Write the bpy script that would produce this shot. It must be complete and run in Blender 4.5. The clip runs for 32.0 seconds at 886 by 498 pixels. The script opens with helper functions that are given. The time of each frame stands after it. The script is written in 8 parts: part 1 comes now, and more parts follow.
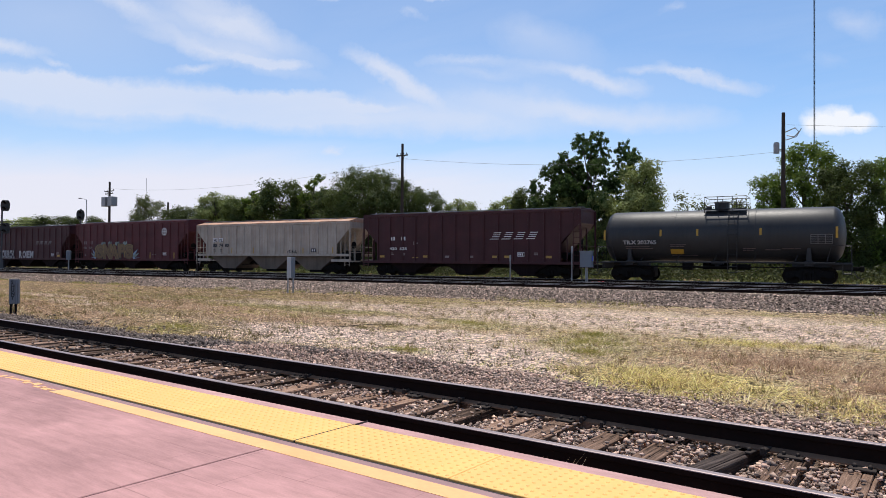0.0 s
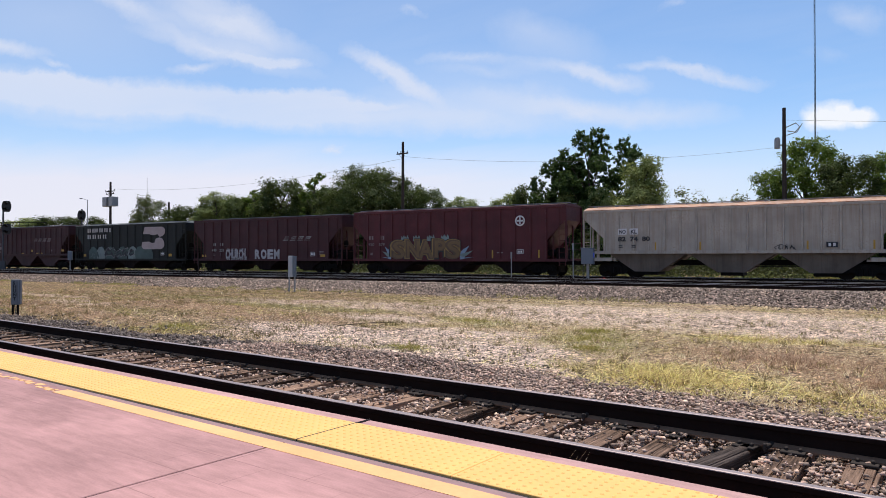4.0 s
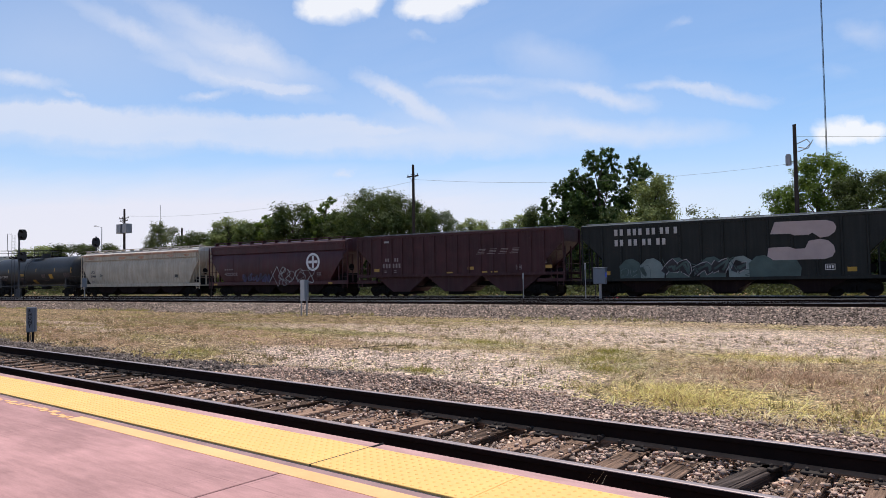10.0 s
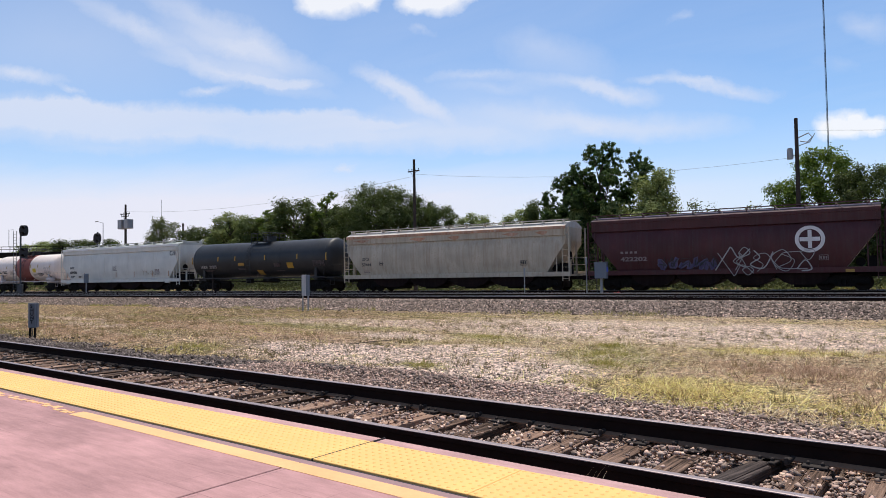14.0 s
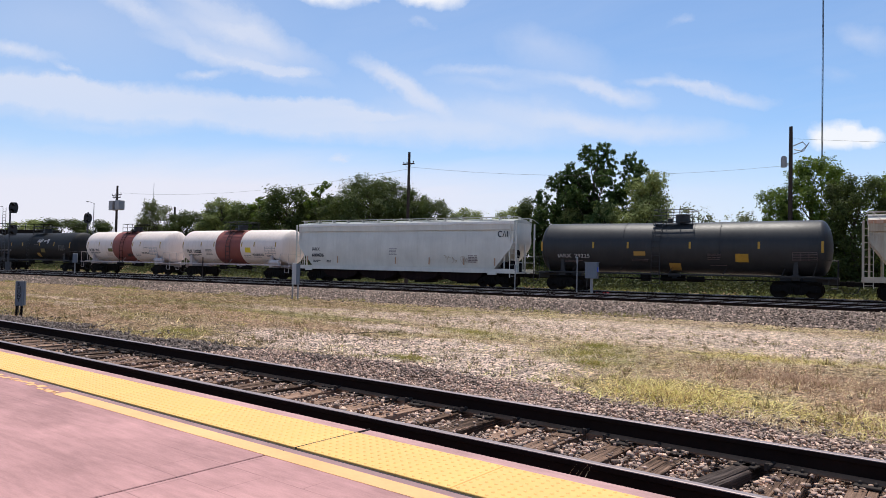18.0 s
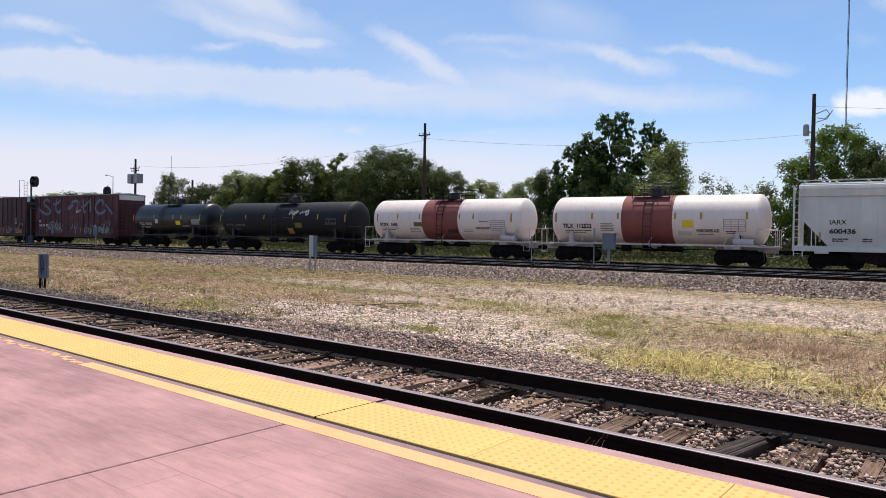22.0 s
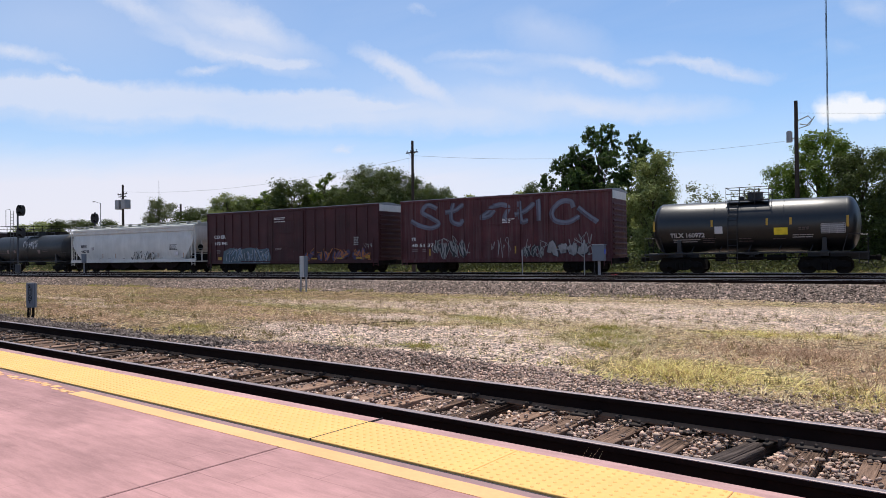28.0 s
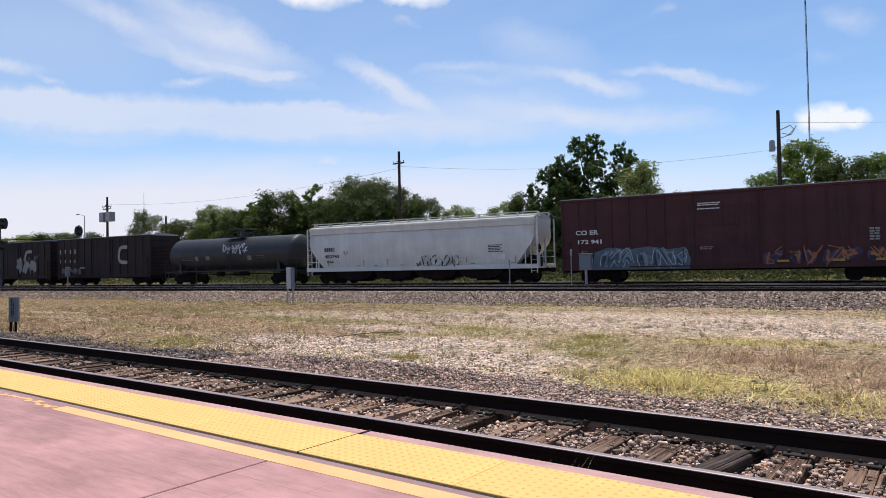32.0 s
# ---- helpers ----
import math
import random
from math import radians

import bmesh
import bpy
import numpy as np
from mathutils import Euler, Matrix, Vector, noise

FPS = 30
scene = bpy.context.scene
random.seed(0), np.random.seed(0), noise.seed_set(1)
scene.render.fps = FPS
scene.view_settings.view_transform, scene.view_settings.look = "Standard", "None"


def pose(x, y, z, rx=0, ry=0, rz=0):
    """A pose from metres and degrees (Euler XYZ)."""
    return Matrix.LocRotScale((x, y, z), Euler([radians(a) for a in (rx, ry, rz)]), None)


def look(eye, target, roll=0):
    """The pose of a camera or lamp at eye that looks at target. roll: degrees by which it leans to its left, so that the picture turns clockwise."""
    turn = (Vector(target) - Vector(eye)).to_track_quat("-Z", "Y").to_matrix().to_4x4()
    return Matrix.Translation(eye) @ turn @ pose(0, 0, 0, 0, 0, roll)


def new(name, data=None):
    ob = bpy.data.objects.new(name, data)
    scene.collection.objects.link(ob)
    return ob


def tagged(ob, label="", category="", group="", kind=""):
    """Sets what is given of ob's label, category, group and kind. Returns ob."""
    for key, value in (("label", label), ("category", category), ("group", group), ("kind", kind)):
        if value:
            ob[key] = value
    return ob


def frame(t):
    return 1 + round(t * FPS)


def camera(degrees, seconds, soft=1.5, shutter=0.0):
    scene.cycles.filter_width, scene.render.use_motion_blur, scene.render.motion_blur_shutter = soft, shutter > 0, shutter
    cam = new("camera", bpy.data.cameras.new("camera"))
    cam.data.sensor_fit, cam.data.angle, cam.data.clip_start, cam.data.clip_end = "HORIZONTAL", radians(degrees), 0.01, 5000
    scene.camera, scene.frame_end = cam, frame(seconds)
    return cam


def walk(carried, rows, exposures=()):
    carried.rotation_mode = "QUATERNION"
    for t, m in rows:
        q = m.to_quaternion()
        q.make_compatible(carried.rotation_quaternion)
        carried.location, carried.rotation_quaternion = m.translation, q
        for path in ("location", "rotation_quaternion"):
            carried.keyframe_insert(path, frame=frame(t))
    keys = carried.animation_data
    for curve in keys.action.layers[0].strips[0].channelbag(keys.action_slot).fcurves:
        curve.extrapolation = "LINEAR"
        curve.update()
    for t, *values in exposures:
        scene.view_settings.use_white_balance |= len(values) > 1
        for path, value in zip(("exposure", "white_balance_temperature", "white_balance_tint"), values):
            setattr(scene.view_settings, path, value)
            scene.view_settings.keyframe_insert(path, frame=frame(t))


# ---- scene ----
# The platform track runs along x. The main line, with the train on its far track, is turned by TURN
# and has its own frame: s along the rails, q across them (q = 0 is the middle of the train's track).
EYE = (0.0, 0.0, 1.366)
TURN = radians(6.5)
RISE = 0.0014                 # the main line climbs gently to the east


def aim(yaw, pitch, roll):
    return pose(*EYE, 90 + pitch, 0, yaw) @ pose(0, 0, 0, 0, 0, roll)


cam = camera(65.4, 32.0, 0.6)
walk(cam, [
    (0, aim(36.92, 0.77, 0.39)), (0.5, aim(37.03, 0.54, 0.26)), (1, aim(36.92, 0.13, 0.32)),
    (1.5, aim(36.51, -0.35, 0.43)), (2, aim(36.13, -0.52, 0.55)), (2.5, aim(36.03, -0.41, 0.56)),
    (3, aim(36.21, -0.07, 0.39)), (3.5, aim(36.61, 0.34, 0.14)), (5.5, aim(38.09, 1.09, -0.11)),
    (6, aim(38.33, 1.57, -0.21)), (6.5, aim(38.40, 2.03, -0.29)), (7, aim(38.43, 2.19, -0.33)),
    (7.5, aim(38.42, 2.05, -0.46)), (8, aim(38.26, 1.89, -0.40)), (8.5, aim(38.00, 1.90, -0.52)),
    (9, aim(37.77, 2.04, -0.56)), (9.5, aim(37.78, 2.25, -0.69)), (10, aim(37.94, 2.41, -0.81)),
    (10.5, aim(38.17, 2.51, -0.88)), (11, aim(38.36, 2.43, -0.90)), (11.5, aim(38.39, 2.22, -0.90)),
    (12, aim(38.32, 2.00, -0.89)), (12.5, aim(38.30, 1.90, -0.82)), (13, aim(38.28, 1.86, -0.90)),
    (13.5, aim(38.16, 1.90, -0.88)), (14, aim(38.04, 1.98, -0.94)), (14.5, aim(37.96, 1.94, -0.89)),
    (16.5, aim(38.02, 1.10, -0.41)), (17, aim(37.91, 1.32, 0.20)), (17.5, aim(37.65, 1.50, 0.91)),
    (18, aim(37.36, 1.49, 1.30)), (18.5, aim(37.38, 1.33, 1.26)), (19, aim(37.72, 1.00, 1.23)),
    (19.5, aim(38.10, 0.56, 1.38)), (20, aim(38.31, 0.24, 1.34)), (20.5, aim(38.36, 0.11, 1.22)),
    (21, aim(38.40, -0.10, 1.23)), (21.5, aim(38.54, -0.46, 1.31)), (22, aim(38.67, -0.89, 1.09)),
    (22.5, aim(38.54, -1.01, 0.62)), (23, aim(38.41, -0.77, 0.16)), (23.5, aim(38.40, -0.40, -0.22)),
    (24, aim(38.58, -0.21, -0.57)), (24.5, aim(38.75, -0.16, -0.60)), (25, aim(38.80, -0.11, -0.52)),
    (25.5, aim(38.69, -0.10, -0.47)), (27.5, aim(38.16, 0.47, -0.65)), (28, aim(37.90, 0.46, -0.70)),
    (28.5, aim(37.73, 0.40, -0.75)), (29, aim(37.56, 0.38, -0.73)), (29.5, aim(37.43, 0.34, -0.68)),
    (30, aim(37.27, 0.38, -0.68)), (30.5, aim(37.18, 0.47, -0.79)), (31, aim(37.08, 0.68, -0.93)),
    (31.5, aim(36.95, 1.03, -1.10)), (32, aim(36.83, 1.31, -1.13)),
])

MAIN_X, MAIN_Y, MAIN_Z = -0.2313, 44.741, 0.068
MAIN = Matrix.Translation((MAIN_X, MAIN_Y, MAIN_Z)) @ Matrix.Rotation(TURN, 4, "Z") @ Matrix.Rotation(-math.atan(RISE), 4, "Y")


def main(s, q, z=0.0):
    """World place of a point in the frame of the main line."""
    return MAIN @ Vector((s, q, z))


# ---- sky, sun, exposure ----
SUN_TO = Vector((-0.26, 0.44, 1.5)).normalized()      # the way to the sun: high, behind the train
SUN_EL = math.asin(SUN_TO.z)
SUN_AZ = math.atan2(SUN_TO.x, SUN_TO.y)
sun = new("sun", bpy.data.lights.new("sun", "SUN"))
sun.data.energy, sun.data.angle, sun.data.color = 4.7, radians(0.55), (1.0, 0.94, 0.86)
sun.matrix_world = look(SUN_TO * 50, (0, 0, 0))
scene.view_settings.exposure = 0.0


class Nodes:
    """Short hand for building a node tree."""

    def __init__(self, tree):
        self.t, self.n, self.l = tree, tree.nodes, tree.links
        self.n.clear()

    def node(self, kind, ins=None, **props):
        nd = self.n.new(kind)
        for k, v in props.items():
            setattr(nd, k, v)
        for k, v in (ins or {}).items():
            if hasattr(v, "is_output"):
                self.l.new(v, nd.inputs[k])
            else:
                nd.inputs[k].default_value = v
        return nd

    def math(self, op, a, b=0.0, clamp=False):
        return self.node("ShaderNodeMath", {0: a, 1: b}, operation=op, use_clamp=clamp).outputs[0]

    def noise(self, vec, scale, detail=4.0, rough=0.55):
        return self.node("ShaderNodeTexNoise", {"Vector": vec, "Scale": scale, "Detail": detail, "Roughness": rough}).outputs[0]

    def mapping(self, vec, scale=(1, 1, 1), rot=(0, 0, 0), loc=(0, 0, 0)):
        return self.node("ShaderNodeMapping", {"Vector": vec, "Scale": scale, "Rotation": rot, "Location": loc}).outputs[0]

    def ramp(self, fac, lo, hi, a=(0, 0, 0, 1), b=(1, 1, 1, 1)):
        r = self.node("ShaderNodeValToRGB", {"Fac": fac})
        r.color_ramp.elements[0].position, r.color_ramp.elements[1].position = lo, hi
        r.color_ramp.elements[0].color, r.color_ramp.elements[1].color = a, b
        return r.outputs[0]

    def mix(self, fac, a, b, blend="MIX"):
        return self.node("ShaderNodeMix", {"Factor": fac, "A": a, "B": b} if False else {0: fac, 6: a, 7: b}, data_type="RGBA", blend_type=blend).outputs[2]


def c4(c):
    return (c[0], c[1], c[2], 1.0)


def make_world():
    w = bpy.data.worlds.new("sky")
    scene.world = w
    w.use_nodes = True
    k = Nodes(w.node_tree)
    sky = k.node("ShaderNodeTexSky", sky_type="NISHITA", sun_disc=False, sun_elevation=SUN_EL, sun_rotation=SUN_AZ,
                 altitude=1200.0, air_density=1.0, dust_density=0.6, ozone_density=2.2).outputs[0]
    d = k.node("ShaderNodeTexCoord").outputs["Generated"]
    sep = k.node("ShaderNodeSeparateXYZ", {0: d})
    z = k.math("MAXIMUM", sep.outputs[2], 0.02)
    # high thin cloud on a plane overhead
    u = k.math("DIVIDE", sep.outputs[0], k.math("ADD", z, 0.10))
    v = k.math("DIVIDE", sep.outputs[1], k.math("ADD", z, 0.10))
    flat = k.node("ShaderNodeCombineXYZ", {0: u, 1: v, 2: 0.0}).outputs[0]
    warp = k.node("ShaderNodeTexNoise", {"Vector": flat, "Scale": 0.5, "Detail": 3.0}).outputs[1]
    bent = k.node("ShaderNodeVectorMath", {0: flat, 1: warp}, operation="ADD").outputs[0]
    streak = k.noise(k.mapping(bent, (0.40, 1.25, 1), (0, 0, radians(52)), (3.1, 0.4, 0)), 1.15, 8.0, 0.58)
    big = k.noise(k.mapping(flat, (0.35, 0.35, 1), (0, 0, 0), (5.3, 2.2, 0)), 1.0, 3.0, 0.5)
    thin = k.ramp(k.math("ADD", k.math("MULTIPLY", streak, 0.75), k.math("MULTIPLY", big, 0.35)), 0.50, 0.80)
    # the larger clouds, each about its own place in the sky, on a plane square to the way south
    fw, rt, up = (-0.6120, 0.7901, 0.0355), (0.7903, 0.6127, -0.0097), (0.0294, -0.0221, 0.9993)
    dots = [k.node("ShaderNodeVectorMath", {0: d, 1: w}, operation="DOT_PRODUCT").outputs["Value"] for w in (fw, rt, up)]
    ahead = k.math("MAXIMUM", dots[0], 0.05)
    plane = k.node("ShaderNodeCombineXYZ", {0: k.math("DIVIDE", dots[1], ahead), 1: k.math("DIVIDE", dots[2], ahead), 2: 0.0}).outputs[0]
    def shifted(vec, scale, detail, rough, size):
        n = k.node("ShaderNodeTexNoise", {"Vector": plane, "Scale": scale, "Detail": detail, "Roughness": rough}).outputs[1]
        n = k.node("ShaderNodeVectorMath", {0: n, 1: (0.5, 0.5, 0.5)}, operation="SUBTRACT").outputs[0]
        n = k.node("ShaderNodeVectorMath", {0: n, 1: size}, operation="MULTIPLY").outputs[0]
        return k.node("ShaderNodeVectorMath", {0: vec, 1: n}, operation="ADD").outputs[0]
    wisp = shifted(plane, 7.0, 9.0, 0.68, (0.13, 0.060, 0.0))
    puff = shifted(plane, 16.0, 6.0, 0.62, (0.045, 0.040, 0.0))

    def cloud(vec, u0, v0, a, b, turn):
        m = k.node("ShaderNodeMapping", {"Vector": vec, "Location": (u0, v0, 0), "Rotation": (0, 0, radians(turn)), "Scale": (a, b, 1)}, vector_type="TEXTURE").outputs[0]
        return k.node("ShaderNodeTexGradient", {"Vector": m}, gradient_type="SPHERICAL").outputs[1]

    def strands(turn, along, across):
        n = k.noise(k.node("ShaderNodeMapping", {"Vector": wisp, "Rotation": (0, 0, radians(turn)), "Scale": (1 / along, 1 / across, 1)}, vector_type="TEXTURE").outputs[0], 1.0, 7.0, 0.62)
        return k.ramp(n, 0.30, 0.68)
    # combed-out wisps that fall away to the right, and long level banks
    falling = ((-0.447, 0.328, 0.157, 0.020, -24, 0.70), (-0.290, 0.293, 0.150, 0.032, -22, 1.0), (-0.307, 0.257, 0.150, 0.022, -16, 0.85), (-0.233, 0.239, 0.06, 0.010, -5, 0.9), (-0.061, 0.226, 0.10, 0.020, -28, 1.2),
               (0.250, 0.227, 0.09, 0.018, -13, 1.2), (0.311, 0.243, 0.04, 0.010, -9, 0.8), (0.413, 0.226, 0.09, 0.014, -11, 1.0), (0.356, 0.239, 0.04, 0.011, -21, 0.7), (0.144, 0.293, 0.115, 0.048, -15, 0.55), (0.600, 0.322, 0.07, 0.03, -11, 0.6),
               (0.332, 0.333, 0.035, 0.013, 20, 0.5), (0.135, 0.191, 0.11, 0.026, -10, 0.5), (-0.044, 0.312, 0.03, 0.010, -11, 0.5), (0.575, 0.265, 0.07, 0.02, -9, 0.35), (-0.372, 0.352, 0.124, 0.020, -20, 0.6))
    level = ((-0.605, 0.193, 0.30, 0.038, -1, 1.55), (-0.555, 0.211, 0.155, 0.015, 1, 1.4), (-0.382, 0.180, 0.30, 0.032, -3, 1.6), (-0.160, 0.163, 0.30, 0.036, -3, 1.5), (-0.192, 0.186, 0.14, 0.013, -4, 0.9), (0.070, 0.170, 0.20, 0.042, -6, 1.0),
             (-0.621, 0.255, 0.07, 0.015, -8, 1.3), (-0.551, 0.234, 0.03, 0.006, -10, 0.8), (-0.332, 0.226, 0.055, 0.009, 6, 1.0), (-0.168, 0.195, 0.055, 0.007, -2, 0.8), (-0.086, 0.179, 0.055, 0.008, -2, 0.6), (0.046, 0.252, 0.08, 0.009, 2, 0.8),
             (0.070, 0.235, 0.08, 0.011, -3, 0.5), (0.168, 0.240, 0.10, 0.013, -6, 0.9), (0.323, 0.171, 0.16, 0.027, -3, 1.15), (0.217, 0.174, 0.11, 0.021, -4, 0.8), (-0.489, 0.151, 0.23, 0.022, -2, 0.7), (-0.135, 0.113, 0.026, 0.010, 0, 1.2), (-0.312, 0.101, 0.04, 0.010, -4, 0.6))
    soft = None
    for rows, comb in (([(*r[:5], r[5] * 1.45) for r in falling], strands(-19, 0.22, 0.020)), (level, strands(-3, 0.34, 0.022))):
        total = None
        for u0, v0, a, b, turn, w in rows:
            g = k.math("MULTIPLY", cloud(wisp, u0, v0, a, b, turn), w)
            total = g if total is None else k.math("ADD", total, g)
        g = k.math("MULTIPLY", total, k.math("ADD", k.math("MULTIPLY", comb, 0.85), 0.42))
        soft = g if soft is None else k.math("ADD", soft, g)
    soft = k.math("MULTIPLY", k.math("MINIMUM", soft, 1.1), k.math("ADD", k.math("MULTIPLY", streak, 0.9), 0.42), True)
    hazy = k.math("MULTIPLY", k.math("MAXIMUM", cloud(wisp, -0.55, 0.30, 0.75, 0.26, 0), cloud(wisp, 0.05, 0.20, 0.7, 0.14, 0)), 0.52)
    heap = None
    for u0, v0, a, b in ((-0.158, 0.364, 0.066, 0.038), (-0.183, 0.360, 0.045, 0.028), (-0.117, 0.367, 0.037, 0.028), (-0.011, 0.364, 0.066, 0.032), (-0.039, 0.359, 0.037, 0.024), (0.030, 0.370, 0.041, 0.024),
                         (0.574, 0.176, 0.044, 0.025), (0.557, 0.172, 0.030, 0.020), (0.611, 0.174, 0.042, 0.018), (0.587, 0.185, 0.026, 0.019)):
        g = cloud(puff, u0, v0, a, b, 0)
        heap = g if heap is None else k.math("MAXIMUM", heap, g)
    heap = k.ramp(heap, 0.04, 0.55)
    ahead_only = k.ramp(dots[0], 0.3, 0.6)
    seen = k.math("MULTIPLY", k.math("MAXIMUM", soft, k.math("ADD", hazy, k.math("MULTIPLY", soft, 0.75))), ahead_only)
    haze = k.ramp(z, 0.0, 0.24, (0.88, 0.88, 0.88, 1), (0, 0, 0, 1))
    veil = k.math("MAXIMUM", k.math("MAXIMUM", k.math("ADD", k.math("MULTIPLY", thin, 0.20), 0.10), haze), k.math("MULTIPLY", seen, 0.74))
    # a pale bank of haze low over the line to the left
    across = k.math("DIVIDE", dots[1], ahead)
    low = k.math("ADD", k.math("DIVIDE", dots[2], ahead), k.math("MULTIPLY", k.math("SUBTRACT", streak, 0.5), 0.06))
    bank = k.math("MULTIPLY", k.math("SUBTRACT", 1.0, k.ramp(low, 0.075, 0.135)), k.math("SUBTRACT", 1.0, k.ramp(k.math("ADD", across, 0.5), 0.38, 1.0, b=(0.75, 0.75, 0.75, 1))))
    bank = k.math("MULTIPLY", k.math("MULTIPLY", bank, ahead_only), 0.8)
    white = k.node("ShaderNodeRGB")
    white.outputs[0].default_value = (7.1, 7.5, 8.7, 1)
    col = k.mix(veil, k.mix(1.0, sky, (1.05, 1.30, 1.46, 1), "MULTIPLY"), white.outputs[0])
    col = k.mix(bank, col, (8.1, 7.85, 8.75, 1))
    col = k.mix(k.math("MULTIPLY", k.math("MULTIPLY", heap, ahead_only), 0.85), col, (9.3, 9.3, 9.5, 1))
    bg = k.node("ShaderNodeBackground", {"Color": col, "Strength": 0.105})
    k.l.new(bg.outputs[0], k.node("ShaderNodeOutputWorld").inputs[0])


make_world()


# ---- materials ----
def shader(name, rough=0.6, metal=0.0):
    m = bpy.data.materials.new(name)
    m.use_nodes = True
    k = Nodes(m.node_tree)
    b = k.node("ShaderNodeBsdfPrincipled", {"Roughness": rough, "Metallic": metal, "Specular IOR Level": 0.15 if rough > 0.65 else 0.4})
    k.l.new(b.outputs[0], k.node("ShaderNodeOutputMaterial").inputs[0])
    return m, k, b


def plain(name, col, rough=0.6, metal=0.0, var=0.25, scale=4.0, bump=0.0, fine=60.0, rnd=0.0):
    """A surface with uneven colour at two scales and fine relief."""
    m, k, b = shader(name, rough, metal)
    co = k.node("ShaderNodeTexCoord").outputs["Object"]
    n1, n2 = k.noise(co, scale), k.noise(co, fine, 3.0)
    f = k.math("ADD", k.math("MULTIPLY", n1, 0.65), k.math("MULTIPLY", n2, 0.35))
    if rnd:
        r = k.node("ShaderNodeObjectInfo").outputs["Random"]
        f = k.math("ADD", f, k.math("MULTIPLY", k.math("SUBTRACT", r, 0.5), rnd))
    c = k.ramp(f, 0.25, 0.75, c4([x * (1 - var) for x in col]), c4([min(1, x * (1 + var)) for x in col]))
    k.l.new(c, b.inputs["Base Color"])
    k.l.new(k.math("ADD", k.math("MULTIPLY", n2, 0.2), rough - 0.1), b.inputs["Roughness"])
    if bump:
        bp = k.node("ShaderNodeBump", {"Strength": 0.6, "Distance": bump, "Height": n2})
        k.l.new(bp.outputs[0], b.inputs["Normal"])
    return m


def paint(name, col, dirt=(0.16, 0.11, 0.08), amount=0.4, rough=0.5, fade=0.25, rust=0.25):
    """Old railway paint: faded patches, dust, streaks that ran down, spots of rust."""
    m, k, b = shader(name, rough)
    b.inputs["Specular IOR Level"].default_value = 0.3
    co = k.node("ShaderNodeTexCoord").outputs["Object"]
    n1 = k.noise(co, 0.7, 5.0)
    n2 = k.noise(co, 9.0, 5.0)
    base = k.ramp(n1, 0.3, 0.7, c4([x * (1 - fade) for x in col]), c4([min(1, x * (1 + fade)) for x in col]))
    streak = k.noise(k.mapping(co, (5.0, 5.0, 0.22)), 1.0, 6.0, 0.65)
    s = k.math("MULTIPLY", k.ramp(streak, 0.45, 0.78), amount)
    c = k.mix(s, base, c4(dirt))
    spots = k.math("MULTIPLY", k.ramp(k.math("ADD", k.math("MULTIPLY", n2, 0.6), k.math("MULTIPLY", n1, 0.4)), 0.56, 0.68), rust)
    c = k.mix(spots, c, (0.15, 0.06, 0.03, 1))
    k.l.new(c, b.inputs["Base Color"])
    k.l.new(k.math("ADD", k.math("MULTIPLY", n2, 0.25), rough - 0.1), b.inputs["Roughness"])
    bp = k.node("ShaderNodeBump", {"Strength": 0.35, "Distance": 0.01, "Height": k.noise(co, 3.0, 4.0)})
    k.l.new(bp.outputs[0], b.inputs["Normal"])
    return m


def leaf_mat(name, col, back):
    m = bpy.data.materials.new(name)
    m.use_nodes = True
    k = Nodes(m.node_tree)
    isl = k.node("ShaderNodeNewGeometry").outputs["Random Per Island"]
    obj = k.node("ShaderNodeObjectInfo").outputs["Random"]
    f = k.math("ADD", k.math("MULTIPLY", isl, 0.75), k.math("MULTIPLY", obj, 0.25))
    c = k.ramp(f, 0.1, 0.9, c4([x * 0.45 for x in col]), c4([x * 1.55 for x in col]))
    d = k.node("ShaderNodeBsdfPrincipled", {"Base Color": c, "Roughness": 0.6, "Specular IOR Level": 0.12})
    t = k.node("ShaderNodeBsdfTranslucent", {"Color": k.mix(0.5, c, c4(back))})
    mx = k.node("ShaderNodeMixShader", {0: 0.30, 1: d.outputs[0], 2: t.outputs[0]})
    k.l.new(mx.outputs[0], k.node("ShaderNodeOutputMaterial").inputs[0])
    return m


def island_mat(name, cols, rough=0.9, thin=0.0):
    """Stones or stems: one colour for each loose piece; thin stems let light through."""
    m, k, b = shader(name, rough)
    b.inputs["Specular IOR Level"].default_value = 0.15
    isl = k.node("ShaderNodeNewGeometry").outputs["Random Per Island"]
    r = k.node("ShaderNodeValToRGB", {"Fac": isl})
    el = r.color_ramp.elements
    while len(el) < len(cols):
        el.new(0.5)
    for i, c in enumerate(cols):
        el[i].position, el[i].color = i / (len(cols) - 1), c4(c)
    co = k.node("ShaderNodeTexCoord").outputs["Object"]
    col = k.mix(0.35, r.outputs[0], k.ramp(k.noise(co, 40.0), 0.3, 0.7, (0.02, 0.02, 0.02, 1), (0.5, 0.48, 0.46, 1)), "OVERLAY")
    k.l.new(col, b.inputs["Base Color"])
    if thin:
        t = k.node("ShaderNodeBsdfTranslucent", {"Color": col})
        mx = k.node("ShaderNodeMixShader", {0: thin, 1: b.outputs[0], 2: t.outputs[0]})
        out = [n for n in k.n if n.type == "OUTPUT_MATERIAL"][0]
        k.l.new(mx.outputs[0], out.inputs[0])
    return m


